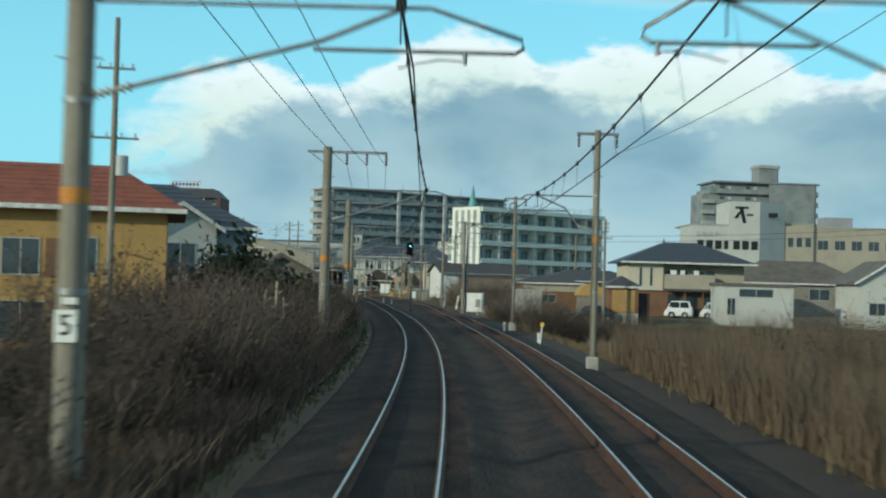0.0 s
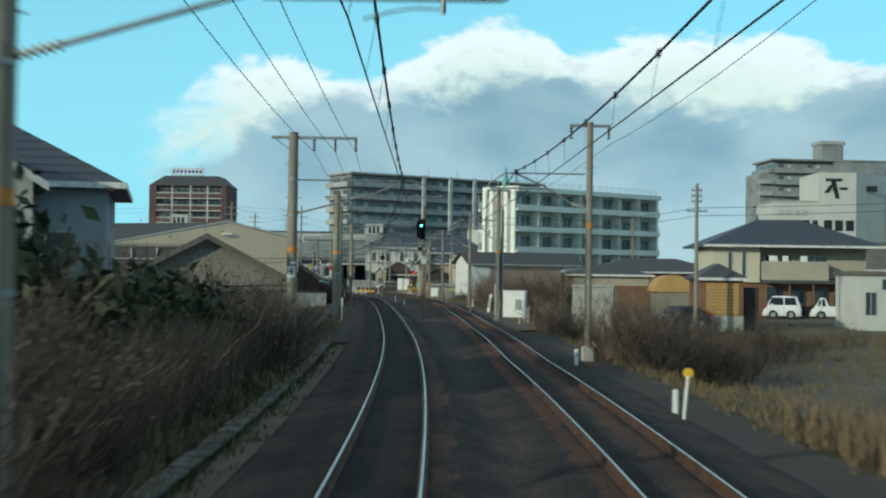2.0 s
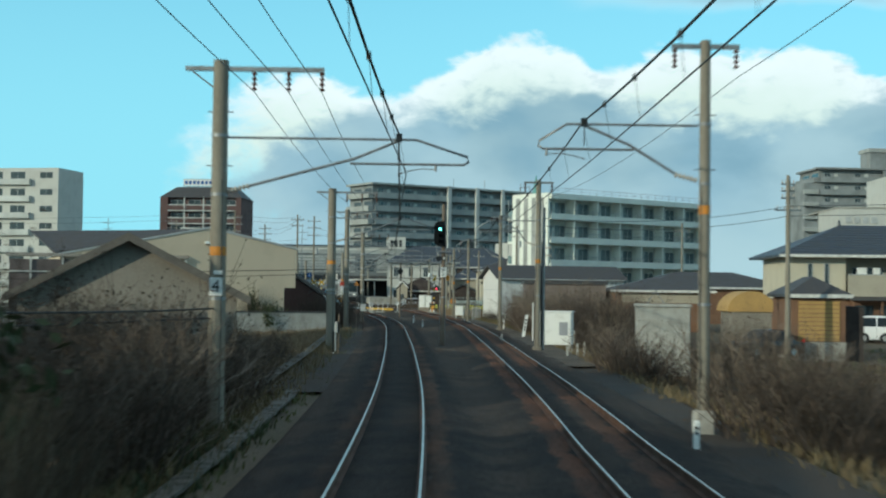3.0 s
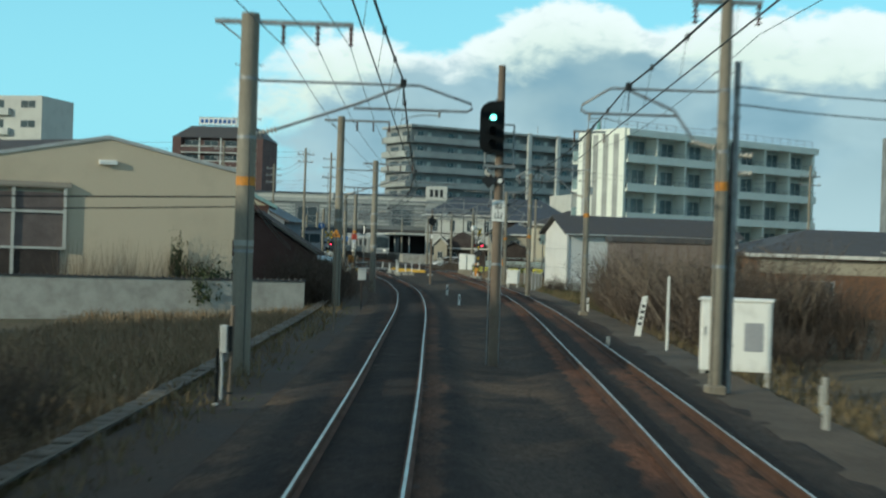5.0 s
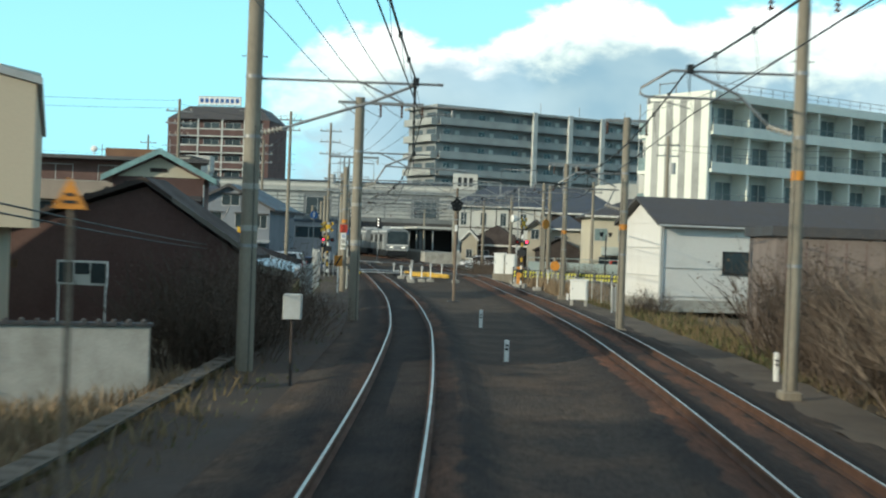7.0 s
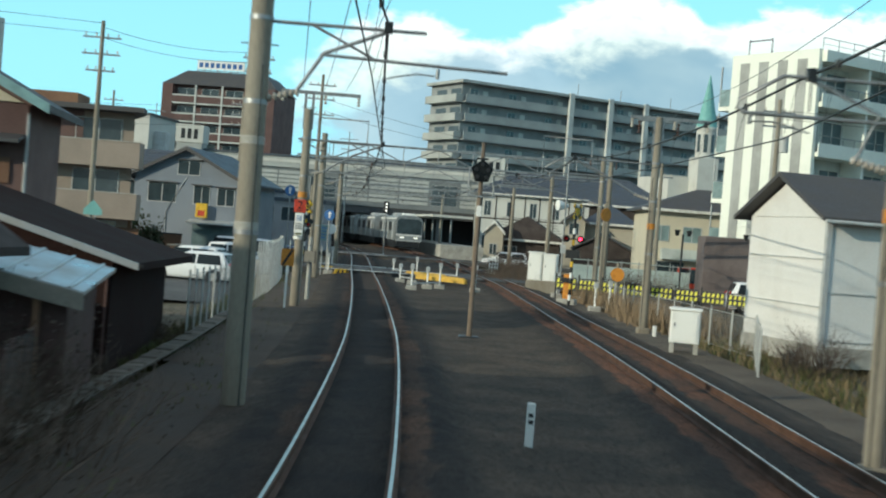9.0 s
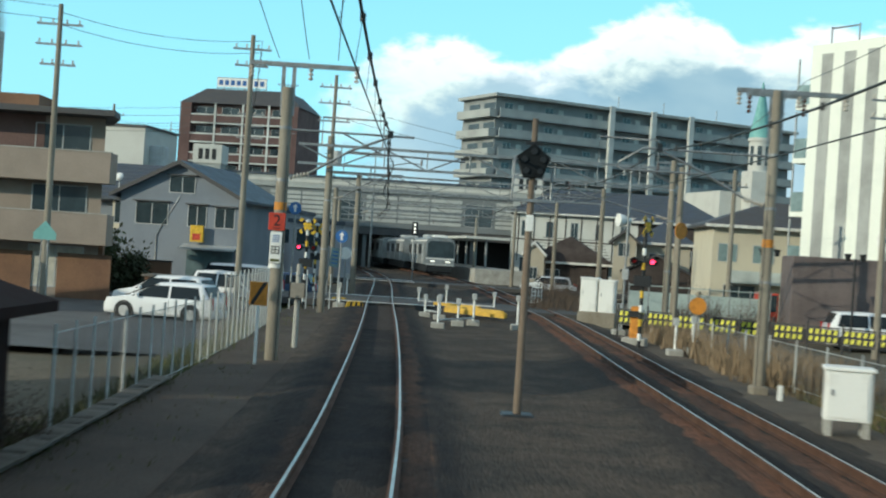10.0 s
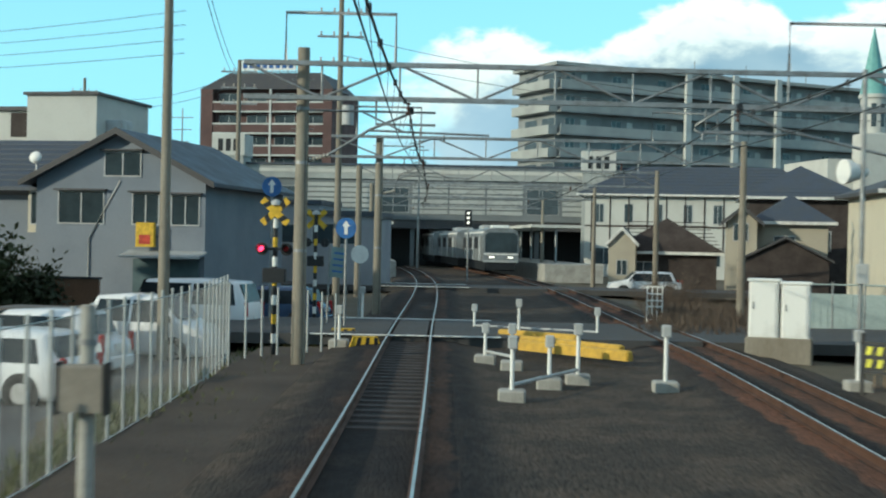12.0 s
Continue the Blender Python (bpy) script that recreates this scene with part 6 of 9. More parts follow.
car("white boxy van parked by the crossing road", -25.0, 208.2, -0.72, 178, 4.3, 1.7, 1.9, 0.6, 0.05, name="van")
car("dark blue car waiting beyond the van", -24.6, 214.5, -0.72, 178, 4.2, 1.7, 1.5, 1.0, 0.3, CAR_BLUE)
car("white hatchback parked before the brown block", -0.08, 204.4, -0.6, 4, 4.3, 1.75, 1.6, 0.95, 0.1)
car("pale car beyond the second track", -12.7, 248.6, -0.5, 190, 4.3, 1.7, 1.5, 1.0, 0.3)
strip("parking_lot", -22.0, -3.9, -0.62, 180, 232, 2.0, ASPHALT, "worn grey asphalt of a car park", "asphalt", 0.03)

# ---------- signals, posts and boxes along the line ----------


def on_line(y, off):
    x, yy, a = centre(y, off)
    return x, yy, math.degrees(a)


def colour_signal():
    t = thing("railway_signal", "concrete signal mast with a black oblong head showing green", "signal", -3.08, 112.6, -0.35, 7)
    part("mast", Shape().tube([(0, 0, -0.6), (0, 0, 3.0), (0, 0, 6.95)], [0.118, 0.108, 0.08], 16), MAST_BROWN, t)
    plate = [(0.07, 4.80), (0.05, 4.86), (-0.02, 4.90)] + [(-0.19 + 0.29 * math.cos(math.radians(a)), 5.16 + 0.27 * math.sin(math.radians(a))) for a in (-80, -105, -130, -155, -180)] + [(-0.19 + 0.29 * math.cos(math.radians(a)), 5.84 + 0.27 * math.sin(math.radians(a))) for a in (180, 158, 136, 114, 92)] + [(0.02, 6.13), (0.07, 6.08)]
    hd = part("signal_head", Shape().prism(plate, -0.20, -0.12, "y"), BLACK_MATT, t, "black signal plate rounded on one side")
    part("lamp_case", Shape().soft(-0.34, -0.12, 5.0, 0.0, 0.10, 6.0, 0.05), BLACK_MATT, hd)
    for z in (5.12, 5.42, 5.72):
        lit = z > 5.6
        part("lens", Shape().tube([(-0.19, -0.23, z), (-0.19, -0.20, z)], 0.075 if lit else 0.06, 16), GREEN_LAMP if lit else BLACK_MATT, hd, "lit green lens" if lit else "")
        part("hood", Shape().tube([(-0.19, -0.34, z + 0.02), (-0.19, -0.20, z)], 0.09, 14, False), BLACK_MATT, hd)
    part("finial_pin", Shape().tube([(-0.12, -0.12, 6.1), (-0.12, -0.12, 6.2)], 0.012, 6), BLACK_MATT, hd)
    part("platform", Shape().box(-0.36, -0.14, 4.60, 0.36, 0.20, 4.66), STEEL, t, "small steel service platform")
    part("stay", Shape().tube([(0.32, 0, 4.65), (0.32, 0, 5.6)], 0.022, 8).tube([(0.0, 0, 5.6), (0.32, 0, 5.6)], 0.018, 8).tube([(-0.33, 0, 4.65), (-0.33, 0, 4.98)], 0.018, 8), STEEL, t)
    part("ladder", Shape().tube([(-0.14, 0.24, -0.2), (-0.14, 0.24, 4.6)], 0.014, 6).tube([(0.14, 0.24, -0.2), (0.14, 0.24, 4.6)], 0.014, 6), STEEL, t)
    part("elbow_lamp", Shape().tube([(-0.28, -0.1, 4.58), (-0.30, -0.14, 4.48), (-0.22, -0.16, 4.42)], 0.045, 8), CONC_LIGHT, t)
    part("diamond_board", Shape().prism([(-0.24, 4.12), (-0.07, 4.30), (-0.24, 4.48), (-0.41, 4.30)], -0.16, -0.13, "y"), BLACK, t, "small black diamond board")
    part("ring_marker", Shape().tube([(0.02, -0.17, 4.3), (0.02, -0.13, 4.3)], 0.10, 14), BLACK, t)
    part("ring_marker", Shape().tube([(0.02, -0.18, 4.3), (0.02, -0.171, 4.3)], 0.055, 12), WHITE, t)
    pl = part("name_plate", Shape().soft(-0.145, -0.16, 3.38, 0.145, -0.14, 3.86, 0.01), WHITE, t, "white plate with dark writing")
    for q in range(3):
        part("sign_bar", Shape().box(-0.08, -0.168, 3.66 + q * 0.05, 0.08, -0.16, 3.685 + q * 0.05), BLACK, pl)
    letters("山", 0.20, BLACK, pl, pose(0, -0.165, 3.51, 90, 0, 0))
    part("mast_ring", ring(2.4, 0.128, 0.06), STEEL, t)


colour_signal()


def shunt_signal():
    t = thing("railway_signal", "slim concrete signal mast with the dark back of a five-sided head", "signal", -9.92, 170.0, -0.35, 9)
    part("mast", Shape().tube([(0, 0, -0.6), (0, 0, 2.5), (0, 0, 5.15)], [0.072, 0.066, 0.050], 16), MAST_BROWN, t)
    hd = part("signal_head", Shape().prism([(-0.16, 4.14), (0.16, 4.14), (0.28, 4.48), (0.0, 4.71), (-0.28, 4.48)], -0.14, -0.05, "y"), BLACK_MATT, t, "dark five-sided signal head")
    part("head_rim", Shape().tube([(-0.16, -0.10, 4.14), (0.16, -0.10, 4.14), (0.28, -0.10, 4.48), (0.0, -0.10, 4.71), (-0.28, -0.10, 4.48), (-0.16, -0.10, 4.14)], 0.018, 6), BLACK, hd)
    for a, b in ((-0.12, 4.25), (0.12, 4.25), (0.16, 4.44), (-0.16, 4.44), (0.0, 4.58)):
        part("lamp_cover", Shape().tube([(a, -0.17, b), (a, -0.14, b)], 0.055, 12), BLACK, hd)
    part("head_bracket", Shape().box(-0.15, -0.06, 4.70, 0.15, 0.0, 4.75), BLACK, t)
    part("stay", Shape().box(-0.34, -0.08, 3.72, 0.4, 0.08, 3.77), STEEL, t)
    part("side_rod", Shape().tube([(-0.33, 0, 3.75), (-0.31, 0, 4.5), (-0.28, 0, 4.5)], 0.02, 8), STEEL, t)
    part("side_rod", Shape().tube([(0.34, 0, 3.75), (0.34, 0, 4.3)], 0.02, 8), STEEL, t)
    part("name_plate", Shape().soft(-0.065, -0.085, 3.22, 0.065, -0.07, 3.50, 0.01), WHITE, t)
    part("base_block", Shape().soft(-0.3, -0.3, -0.4, 0.3, 0.3, 0.10, 0.05), BLACK, t)


shunt_signal()


def little_post(label, x, y, h=0.55, r=0.07, material=None, z=-0.32, name="marker_post", bars=0, group=""):
    t = thing(name, label, "marker", x, y, z, math.degrees(centre(y)[2]), group)
    part("post", Shape().soft(-r, -r * 0.6, -0.2, r, r * 0.6, h, 0.015), material or WHITE, t)
    for k in range(bars):
        part("mark", Shape().box(-r * 0.6, -r * 0.6 - 0.006, h * 0.55 + k * 0.09, r * 0.6, -r * 0.6, h * 0.55 + k * 0.09 + 0.05), BLACK, t)
    return t


for x, y, hh in ((-5.97, 142.3, 0.62), (-7.42, 153.4, 0.72), (4.3, 59.0, 0.6), (3.33, 72.3, 0.62), (-0.13, 140.7, 0.75), (-4.9, 176.0, 0.45), (-0.9, 125.5, 0.35)):
    little_post("short white concrete marker post", x, y, hh * 0.85, 0.055, bars=2 if hh > 0.6 else 0, group="white marker posts")
yp = thing("marker_post", "leaning thin post with a yellow round top", "marker", 4.25, 57.9, -0.6, 0)
part("post", Shape().tube([(0, 0, -0.2), (0.12, 0, 1.15)], 0.03, 8), WHITE, yp)
part("top", Shape().tube([(0.12, -0.02, 1.2), (0.12, 0.03, 1.2)], 0.10, 14), YELLOW, yp)
kp = thing("distance_post", "white board leaning on its post with dark figures", "marker", 1.03, 125.08, -0.35, 0)
part("board", Shape().prism([(-0.10, 0.0), (0.10, 0.0), (0.30, 1.38), (0.12, 1.34)], -0.03, 0.02, "y"), WHITE, kp)
for k in range(4):
    part("mark", Shape().box(0.02 + k * 0.035, -0.038, 0.42 + k * 0.19, 0.12 + k * 0.035, -0.03, 0.52 + k * 0.19), BLACK, kp)
little_post("tall thin white post", 1.47, 119.4, 2.1, 0.035)
tp = thing("warning_sign", "yellow triangular warning board on a thin post", "sign", -8.52, 122.85, -0.35, 5)
part("post", Shape().tube([(0, 0, -0.3), (0, 0, 2.95)], 0.025, 10), BARK, tp)
part("board", Shape().prism([(-0.145, 2.94), (0.145, 2.94), (0.0, 3.20)], -0.05, -0.03, "y"), ORANGE, tp, "yellow triangle")
for k in range(2):
    part("mark", Shape().box(-0.06 + k * 0.02, -0.057, 2.985 + k * 0.06, 0.06 - k * 0.02, -0.05, 3.01 + k * 0.06), BLACK, tp)
bx = thing("junction_box", "pale green junction box on two weathered posts with black straps", "box", -7.13, 104.2, -0.35, 5)
part("post", Shape().tube([(0.02, 0, -0.3), (0.05, 0, 1.68)], 0.038, 10), MAST_BROWN, bx)
part("post", Shape().tube([(-0.20, 0, -0.3), (-0.18, 0, 0.95)], 0.030, 10), BLACK_MATT, bx)
part("sleeve", Shape().tube([(-0.202, 0, -0.3), (-0.195, 0, 0.05)], 0.045, 10), WHITE, bx, "white foot sleeve")
part("box", Shape().soft(-0.13, -0.17, 0.90, 0.0, -0.05, 1.36, 0.02), FENCE_PALE, bx, "pale green box")
part("box_side", Shape().soft(0.0, -0.17, 0.92, 0.06, -0.05, 1.34, 0.01), BLACK_MATT, bx, "dark box end")
part("cable", Shape().tube([(-0.10, -0.1, 0.88), (-0.09, -0.08, 0.5), (-0.10, -0.06, 0.1)], 0.025, 8), GREY_PAINT, bx)
for z, a in ((0.20, 0.028), (0.55, -0.186), (0.25, -0.19)):
    part("strap", Shape().tube([(a, 0, z), (a, 0, z + 0.035)], 0.052, 10), BLACK, bx)


def cabinet(label, x, y, z, rz, w, d, h, doors=1, legs=True):
    t = thing("relay_cabinet", label, "cabinet", x, y, z, rz)
    b = 0.28 if legs else 0.0
    part("body", Shape().soft(-w / 2, -d / 2, b, w / 2, d / 2, b + h, 0.03), WHITE, t)
    part("top", Shape().soft(-w / 2 - 0.04, -d / 2 - 0.04, b + h, w / 2 + 0.04, d / 2 + 0.04, b + h + 0.06, 0.02), WHITE, t)
    for k in range(doors):
        x0 = -w / 2 + 0.04 + k * (w - 0.04) / doors
        dr = part("door", Shape().soft(x0, -d / 2 - 0.025, b + 0.05, x0 + (w - 0.08) / doors - 0.03, -d / 2, b + h - 0.05, 0.01), WHITE, t)
        part("handle", Shape().box(x0 + 0.06, -d / 2 - 0.05, b + h * 0.5, x0 + 0.09, -d / 2 - 0.025, b + h * 0.62), STEEL, dr)
    if legs:
        for a in (-w / 2 + 0.08, w / 2 - 0.08):
            for c in (-d / 2 + 0.08, d / 2 - 0.08):
                part("leg", Shape().box(a - 0.06, c - 0.06, -0.75, a + 0.06, c + 0.06, b), CONC_LIGHT, t)
    return t


cb = cabinet("white relay cabinet with one open bay on concrete feet", 2.5, 113.4, -0.5, -10, 1.6, 0.8, 1.6)
part("open_bay", Shape().box(0.2, -0.44, 0.75, 0.62, -0.42, 1.4), GREY_WALL, cb, "dark grey inner panel")
cabinet("white lineside cabinet on a concrete base", -4.35, 170.9, -0.28, -4, 0.78, 0.55, 0.85, 1)
sb = thing("post_box", "small pale grey box on a thin post", "box", -9.6, 136.0, -0.4, 8)
part("post", Shape().tube([(0, 0, -0.3), (0, 0, 1.4)], 0.03, 8), DARK_BROWN, sb)
part("box", Shape().soft(-0.17, -0.14, 1.3, 0.17, 0.1, 1.76, 0.02), GREY_PAINT, sb)
cabinet("tall white equipment cabinet on a concrete plinth", -10.02, 204.5, 0.22, -6, 0.74, 0.7, 1.42, 1, False)
cabinet("white equipment cabinet beside a taller one", -9.24, 204.4, 0.22, -6, 0.70, 0.7, 1.36, 1, False)
single("plinth", Shape().soft(-0.82, -0.42, -0.7, 0.82, 0.42, 0.0, 0.03), CONCRETE, "grey concrete plinth under two cabinets", "plinth", -9.64, 204.45, 0.22, -6)
pl = thing("post_box", "pale grey-green box strapped to a concrete post", "box", -16.72, 180.55, -0.4, 10)
part("post", Shape().tube([(0, 0, -0.3), (0, 0, 2.26)], [0.075, 0.065], 12), CONC_LIGHT, pl)
pb = part("box", Shape().soft(-0.20, -0.20, 1.38, 0.20, -0.04, 1.77, 0.02), WEATHERED, pl, "weathered beige box")
part("edge_strap", Shape().box(0.19, -0.21, 1.36, 0.215, -0.03, 1.79).box(-0.21, -0.21, 1.36, -0.19, -0.03, 1.79), BLACK, pb, "black strap")
part("post_clamp", ring(1.95, 0.082, 0.05), STEEL, pl)
sl = thing("slash_sign", "orange board with a black diagonal bar on a white post", "sign", -16.25, 175.5, -0.35, 9)
part("post", Shape().tube([(0, 0, -0.3), (0, 0, 1.4)], 0.035, 10), WHITE, sl)
part("board", Shape().soft(-0.20, -0.06, 1.33, 0.20, -0.035, 1.85, 0.01), ORANGE, sl, "orange board")
part("diagonal_bar", Shape().prism([(-0.19, 1.34), (-0.10, 1.34), (0.19, 1.84), (0.10, 1.84)], -0.068, -0.061, "y"), BLACK, sl)
# plates on the pole by the fence
pp = thing("pole_plates", "orange number plate and white name plate strapped to a pole", "sign", -16.2, 176.42, 0, 9)
o1 = part("number_plate", Shape().soft(-0.19, -0.06, 2.66, 0.19, -0.03, 3.06, 0.01), RED, pp, "orange-red plate with a black 2")
letters("2", 0.36, BLACK, o1, pose(0, -0.066, 2.875, 90, 0, 0))
part("underline", Shape().box(-0.09, -0.066, 2.70, 0.09, -0.06, 2.72), BLACK, o1)
o2 = part("name_plate", Shape().soft(-0.135, -0.05, 1.92, 0.135, -0.02, 2.63, 0.01), WHITE, pp, "white plate with two dark characters")
for k in range(4):
    part("sign_bar", Shape().box(-0.08, -0.058, 2.40 + k * 0.045, 0.08, -0.05, 2.42 + k * 0.045), SIGN_BLUE, o2)
letters("田", 0.22, BLACK, o2, pose(0, -0.056, 2.20, 90, 0, 0))
part("lower_mark", Shape().box(-0.1, -0.058, 1.95, 0.1, -0.05, 2.01), GRASS_GREEN, o2)
part("strap", ring(1.85, 0.168, 0.1), WHITE, pp, "", pose(0, 0.18, 0))

# second pole of the twin at the cabinet, cables on it
tw = thing("steel_post", "steel cable post strapped beside the catenary pole", "post", 1.72, 108.9, -0.35, 0)
part("tube", Shape().tube([(0, 0, -0.3), (0, 0, 6.6)], 0.065, 12), STEEL, tw)
for k in range(4):
    part("strap", ring(1.0 + k * 1.5, 0.085, 0.06), STEEL, tw)
for k, s in enumerate((-1, 1)):
    part("insulator", insulator((0.06, 0, 4.4 + k * 0.35), (0.36, 0, 4.4 + k * 0.35), 0.06, 3), PORCELAIN, tw)
part("cable", Shape().tube([(-0.09, 0, -0.2), (-0.1, 0, 3.0), (-0.07, 0, 5.0)], 0.03, 8), BLACK, tw)

# ---------- cable troughs and kerbs ----------
strip("cable_trough", -4.02, -3.72, -0.28, 84, 172, 1.0, TROUGH, "grey concrete cable trough bed", "trough", 0.02)
strip("ballast_shoulder", -3.62, -2.0, -0.335, 84, 176, 1.0, BALLAST, "dark trodden ballast shoulder", "ballast", 0.05)
strip("cable_trough", -3.66, -3.60, -0.17, 84, 172, 1.0, TROUGH, "raised edge of the cable trough", "kerb", 0.02)
LID = Shape().soft(-0.165, -0.24, -0.06, 0.165, 0.24, 0.0, 0.012).mesh("trough_lid", TROUGH_LID)
lids = thing("cable_trough", "grey concrete cable trough with loose lids", "trough", 0, 0, 0, kind="structure")
tilt = random.Random(3)
for y0, y1, off, zz in ((84.0, 172.0, -3.88, -0.21), (31.0, 84.0, -2.8, -0.26)):
    for k in range(int((y1 - y0) / 0.5)):
        x, yy, a = on_line(y0 + k * 0.5, off + tilt.uniform(-0.015, 0.015))
        part("trough_lid", LID, TROUGH_LID, lids, "", pose(x, yy, zz + tilt.uniform(-0.012, 0.012), tilt.uniform(-1.5, 1.5), tilt.uniform(-2.5, 2.5), a + tilt.uniform(-2, 2)))
strip("ballast_shoulder", lambda y: spread(y) + 1.9, lambda y: spread(y) + 3.3, -0.36, -20, 100, 1.0, BALLAST, "dark trodden ballast shoulder", "ballast", 0.06)
strip("gravel_path", lambda y: spread(y) + 1.7, lambda y: spread(y) + 3.1, -0.285, 96, 196, 1.0, SHOULDER, "trodden gravel path beside the second track", "path", 0.05)

# ---------- level crossing ----------


def deck(y0, y1, o0, o1, name="crossing_deck"):
    sh = Shape()
    for i in range(int((y1 - y0) / 1.0)):
        ya, yb = y0 + i, y0 + i + 0.98
        p = [centre(q, o)[:2] for q, o in ((ya, o0), (ya, o1), (yb, o1), (yb, o0))]
        sh.add([(a, b, -0.30) for a, b in p] + [(a, b, -0.02) for a, b in p], [(0, 1, 5, 4), (1, 2, 6, 5), (2, 3, 7, 6), (3, 0, 4, 7), (4, 5, 6, 7)])
    return single(name, sh, CROSSING, "dark panels of a level crossing between the rails", "crossing", kind="structure")


for y0, y1 in ((203.5, 210.5), (240.0, 245.0)):
    deck(y0, y1, -0.46, 0.46)
    deck(y0, y1, 0.64, spread(y0) - 0.70)
    deck(y0, y1, spread(y0) - 0.44, spread(y0) + 0.44)
    deck(y0, y1, -9.0, -0.64)
    deck(y0, y1, spread(y0) + 0.64, spread(y0) + 12.0)
    for yy in (y0 - 0.12, y1):
        x0, ya, a = on_line(yy, -2.6)
        single("road_line", Shape().box(0, 0, -0.02, 5.0, 0.14, 0.004), WHITE, "worn white line at the edge of the crossing", "road marking", x0, ya, 0, a, kind="structure")


def crossing_signal(x, y, rz, lit=(0,), h=3.6, drop=0.95, turn=0, name="crossing_signal"):
    t = thing(name, "crossing signal with crossed yellow-black boards and red lamps", "signal", x, y, -0.3, rz)
    part("mast", Shape().tube([(0, 0, -0.3), (0, 0, h)], 0.06, 12), BLACK, t)
    for k in range(7):
        part("stripe", Shape().tube([(0, 0, 0.25 + k * 0.46), (0, 0, 0.48 + k * 0.46)], 0.063, 12), YELLOW if k % 2 else WHITE, t)
    for s in (-1, 1):
        bd = part("cross_board", Shape().box(-0.42, -0.09, -0.085, 0.42, -0.07, 0.085), YELLOW, t, "yellow and black crossing board", pose(0, -0.01 * s, h - 0.15, 0, 0, turn) @ pose(0, 0, 0, 0, s * 42, 0))
        for k in (-0.25, 0.25):
            part("mark", Shape().prism([(k - 0.09, -0.086), (k + 0.03, -0.086), (k + 0.09, 0.086), (k - 0.03, 0.086)], -0.094, -0.09, "y"), BLACK, bd)
    for k, s in enumerate((-1, 1)):
        z = h - drop
        hd = part("lamp_board", Shape().tube([(s * 0.3, -0.12, z), (s * 0.3, -0.06, z)], 0.15, 18), BLACK, t)
        part("lens", Shape().tube([(s * 0.3, -0.15, z), (s * 0.3, -0.12, z)], 0.072, 14), RED_LAMP if k in lit else RED_LENS, hd, "lit red lamp" if k in lit else "")
        part("hood", Shape().tube([(s * 0.3, -0.28, z + 0.03), (s * 0.3, -0.12, z)], 0.09, 14, False), BLACK, hd)
    part("lamp_arm", Shape().box(-0.3, -0.06, h - drop - 0.03, 0.3, 0.0, h - drop + 0.03), BLACK, t)
    part("bell", Shape().tube([(0, 0, h), (0, 0, h + 0.08), (0, 0, h + 0.14)], [0.14, 0.14, 0.04], 12), GREY_PAINT, t)
    part("arrow_box", Shape().soft(-0.28, -0.12, h - drop - 0.8, 0.28, 0.05, h - drop - 0.45, 0.02), BLACK, t)
    return t


crossing_signal(-21.65, 200.0, 6, (0,), 3.55, 1.05)
crossing_signal(-7.85, 190.2, -6, (1,), 4.1, 1.3, 68)
crossing_signal(-24.4, 212.4, 186, (), 3.6)


def sensor_post(x, y, h=0.95, box=True, rz=0):
    t = thing("crossing_sensor", "white sensor post on a square concrete foot", "post", x, y, -0.3, rz, "crossing sensor posts")
    part("foot", Shape().soft(-0.24, -0.24, -0.1, 0.24, 0.24, 0.22, 0.03), CONC_LIGHT, t)
    part("tube", Shape().tube([(0, 0, 0.2), (0, 0, h)], 0.04, 10), WHITE, t)
    if box:
        part("head", Shape().soft(-0.085, -0.10, h, 0.085, 0.10, h + 0.22, 0.02), GREY_PAINT, t)


for x, y in ((-14.84, 192.7), (-14.44, 194.9), (-13.99, 195.9), (-12.27, 195.2), (-18.2, 208.3), (-16.41, 199.4), (-16.66, 206.8), (-15.63, 198.2), (-14.47, 207.2), (-10.0, 204.6), (-22.17, 210.3), (-20.67, 202.3), (-8.6, 196.8), (-7.4, 195.4), (-6.77, 187.6), (-6.2, 188.9)):
    sensor_post(x, y, 0.9 + 0.18 * math.sin(x * 7), True, 8)
for x, y, l, rz in ((-16.1, 203.3, 3.4, -38), (-15.9, 201.6, 3.4, -36), (-17.0, 205.5, 2.6, -30)):
    single("kerb_block", Shape().soft(0, -0.12, -0.1, l, 0.12, 0.13, 0.04), KERB_YELLOW, "long yellow painted kerb block", "kerb", x, y, -0.02, rz)
for i, (x0, y0, x1, y1) in enumerate(((-14.84, 192.7, -14.0, 195.9), (-18.2, 208.3, -14.5, 207.2), (-16.4, 199.4, -15.6, 198.2))):
    single("pipe_rail", Shape().tube([(x0, y0, 0.0), (x1, y1, 0.0)], 0.035, 8), GREY_PAINT, "thin grey ground pipe between sensor posts", "pipe")


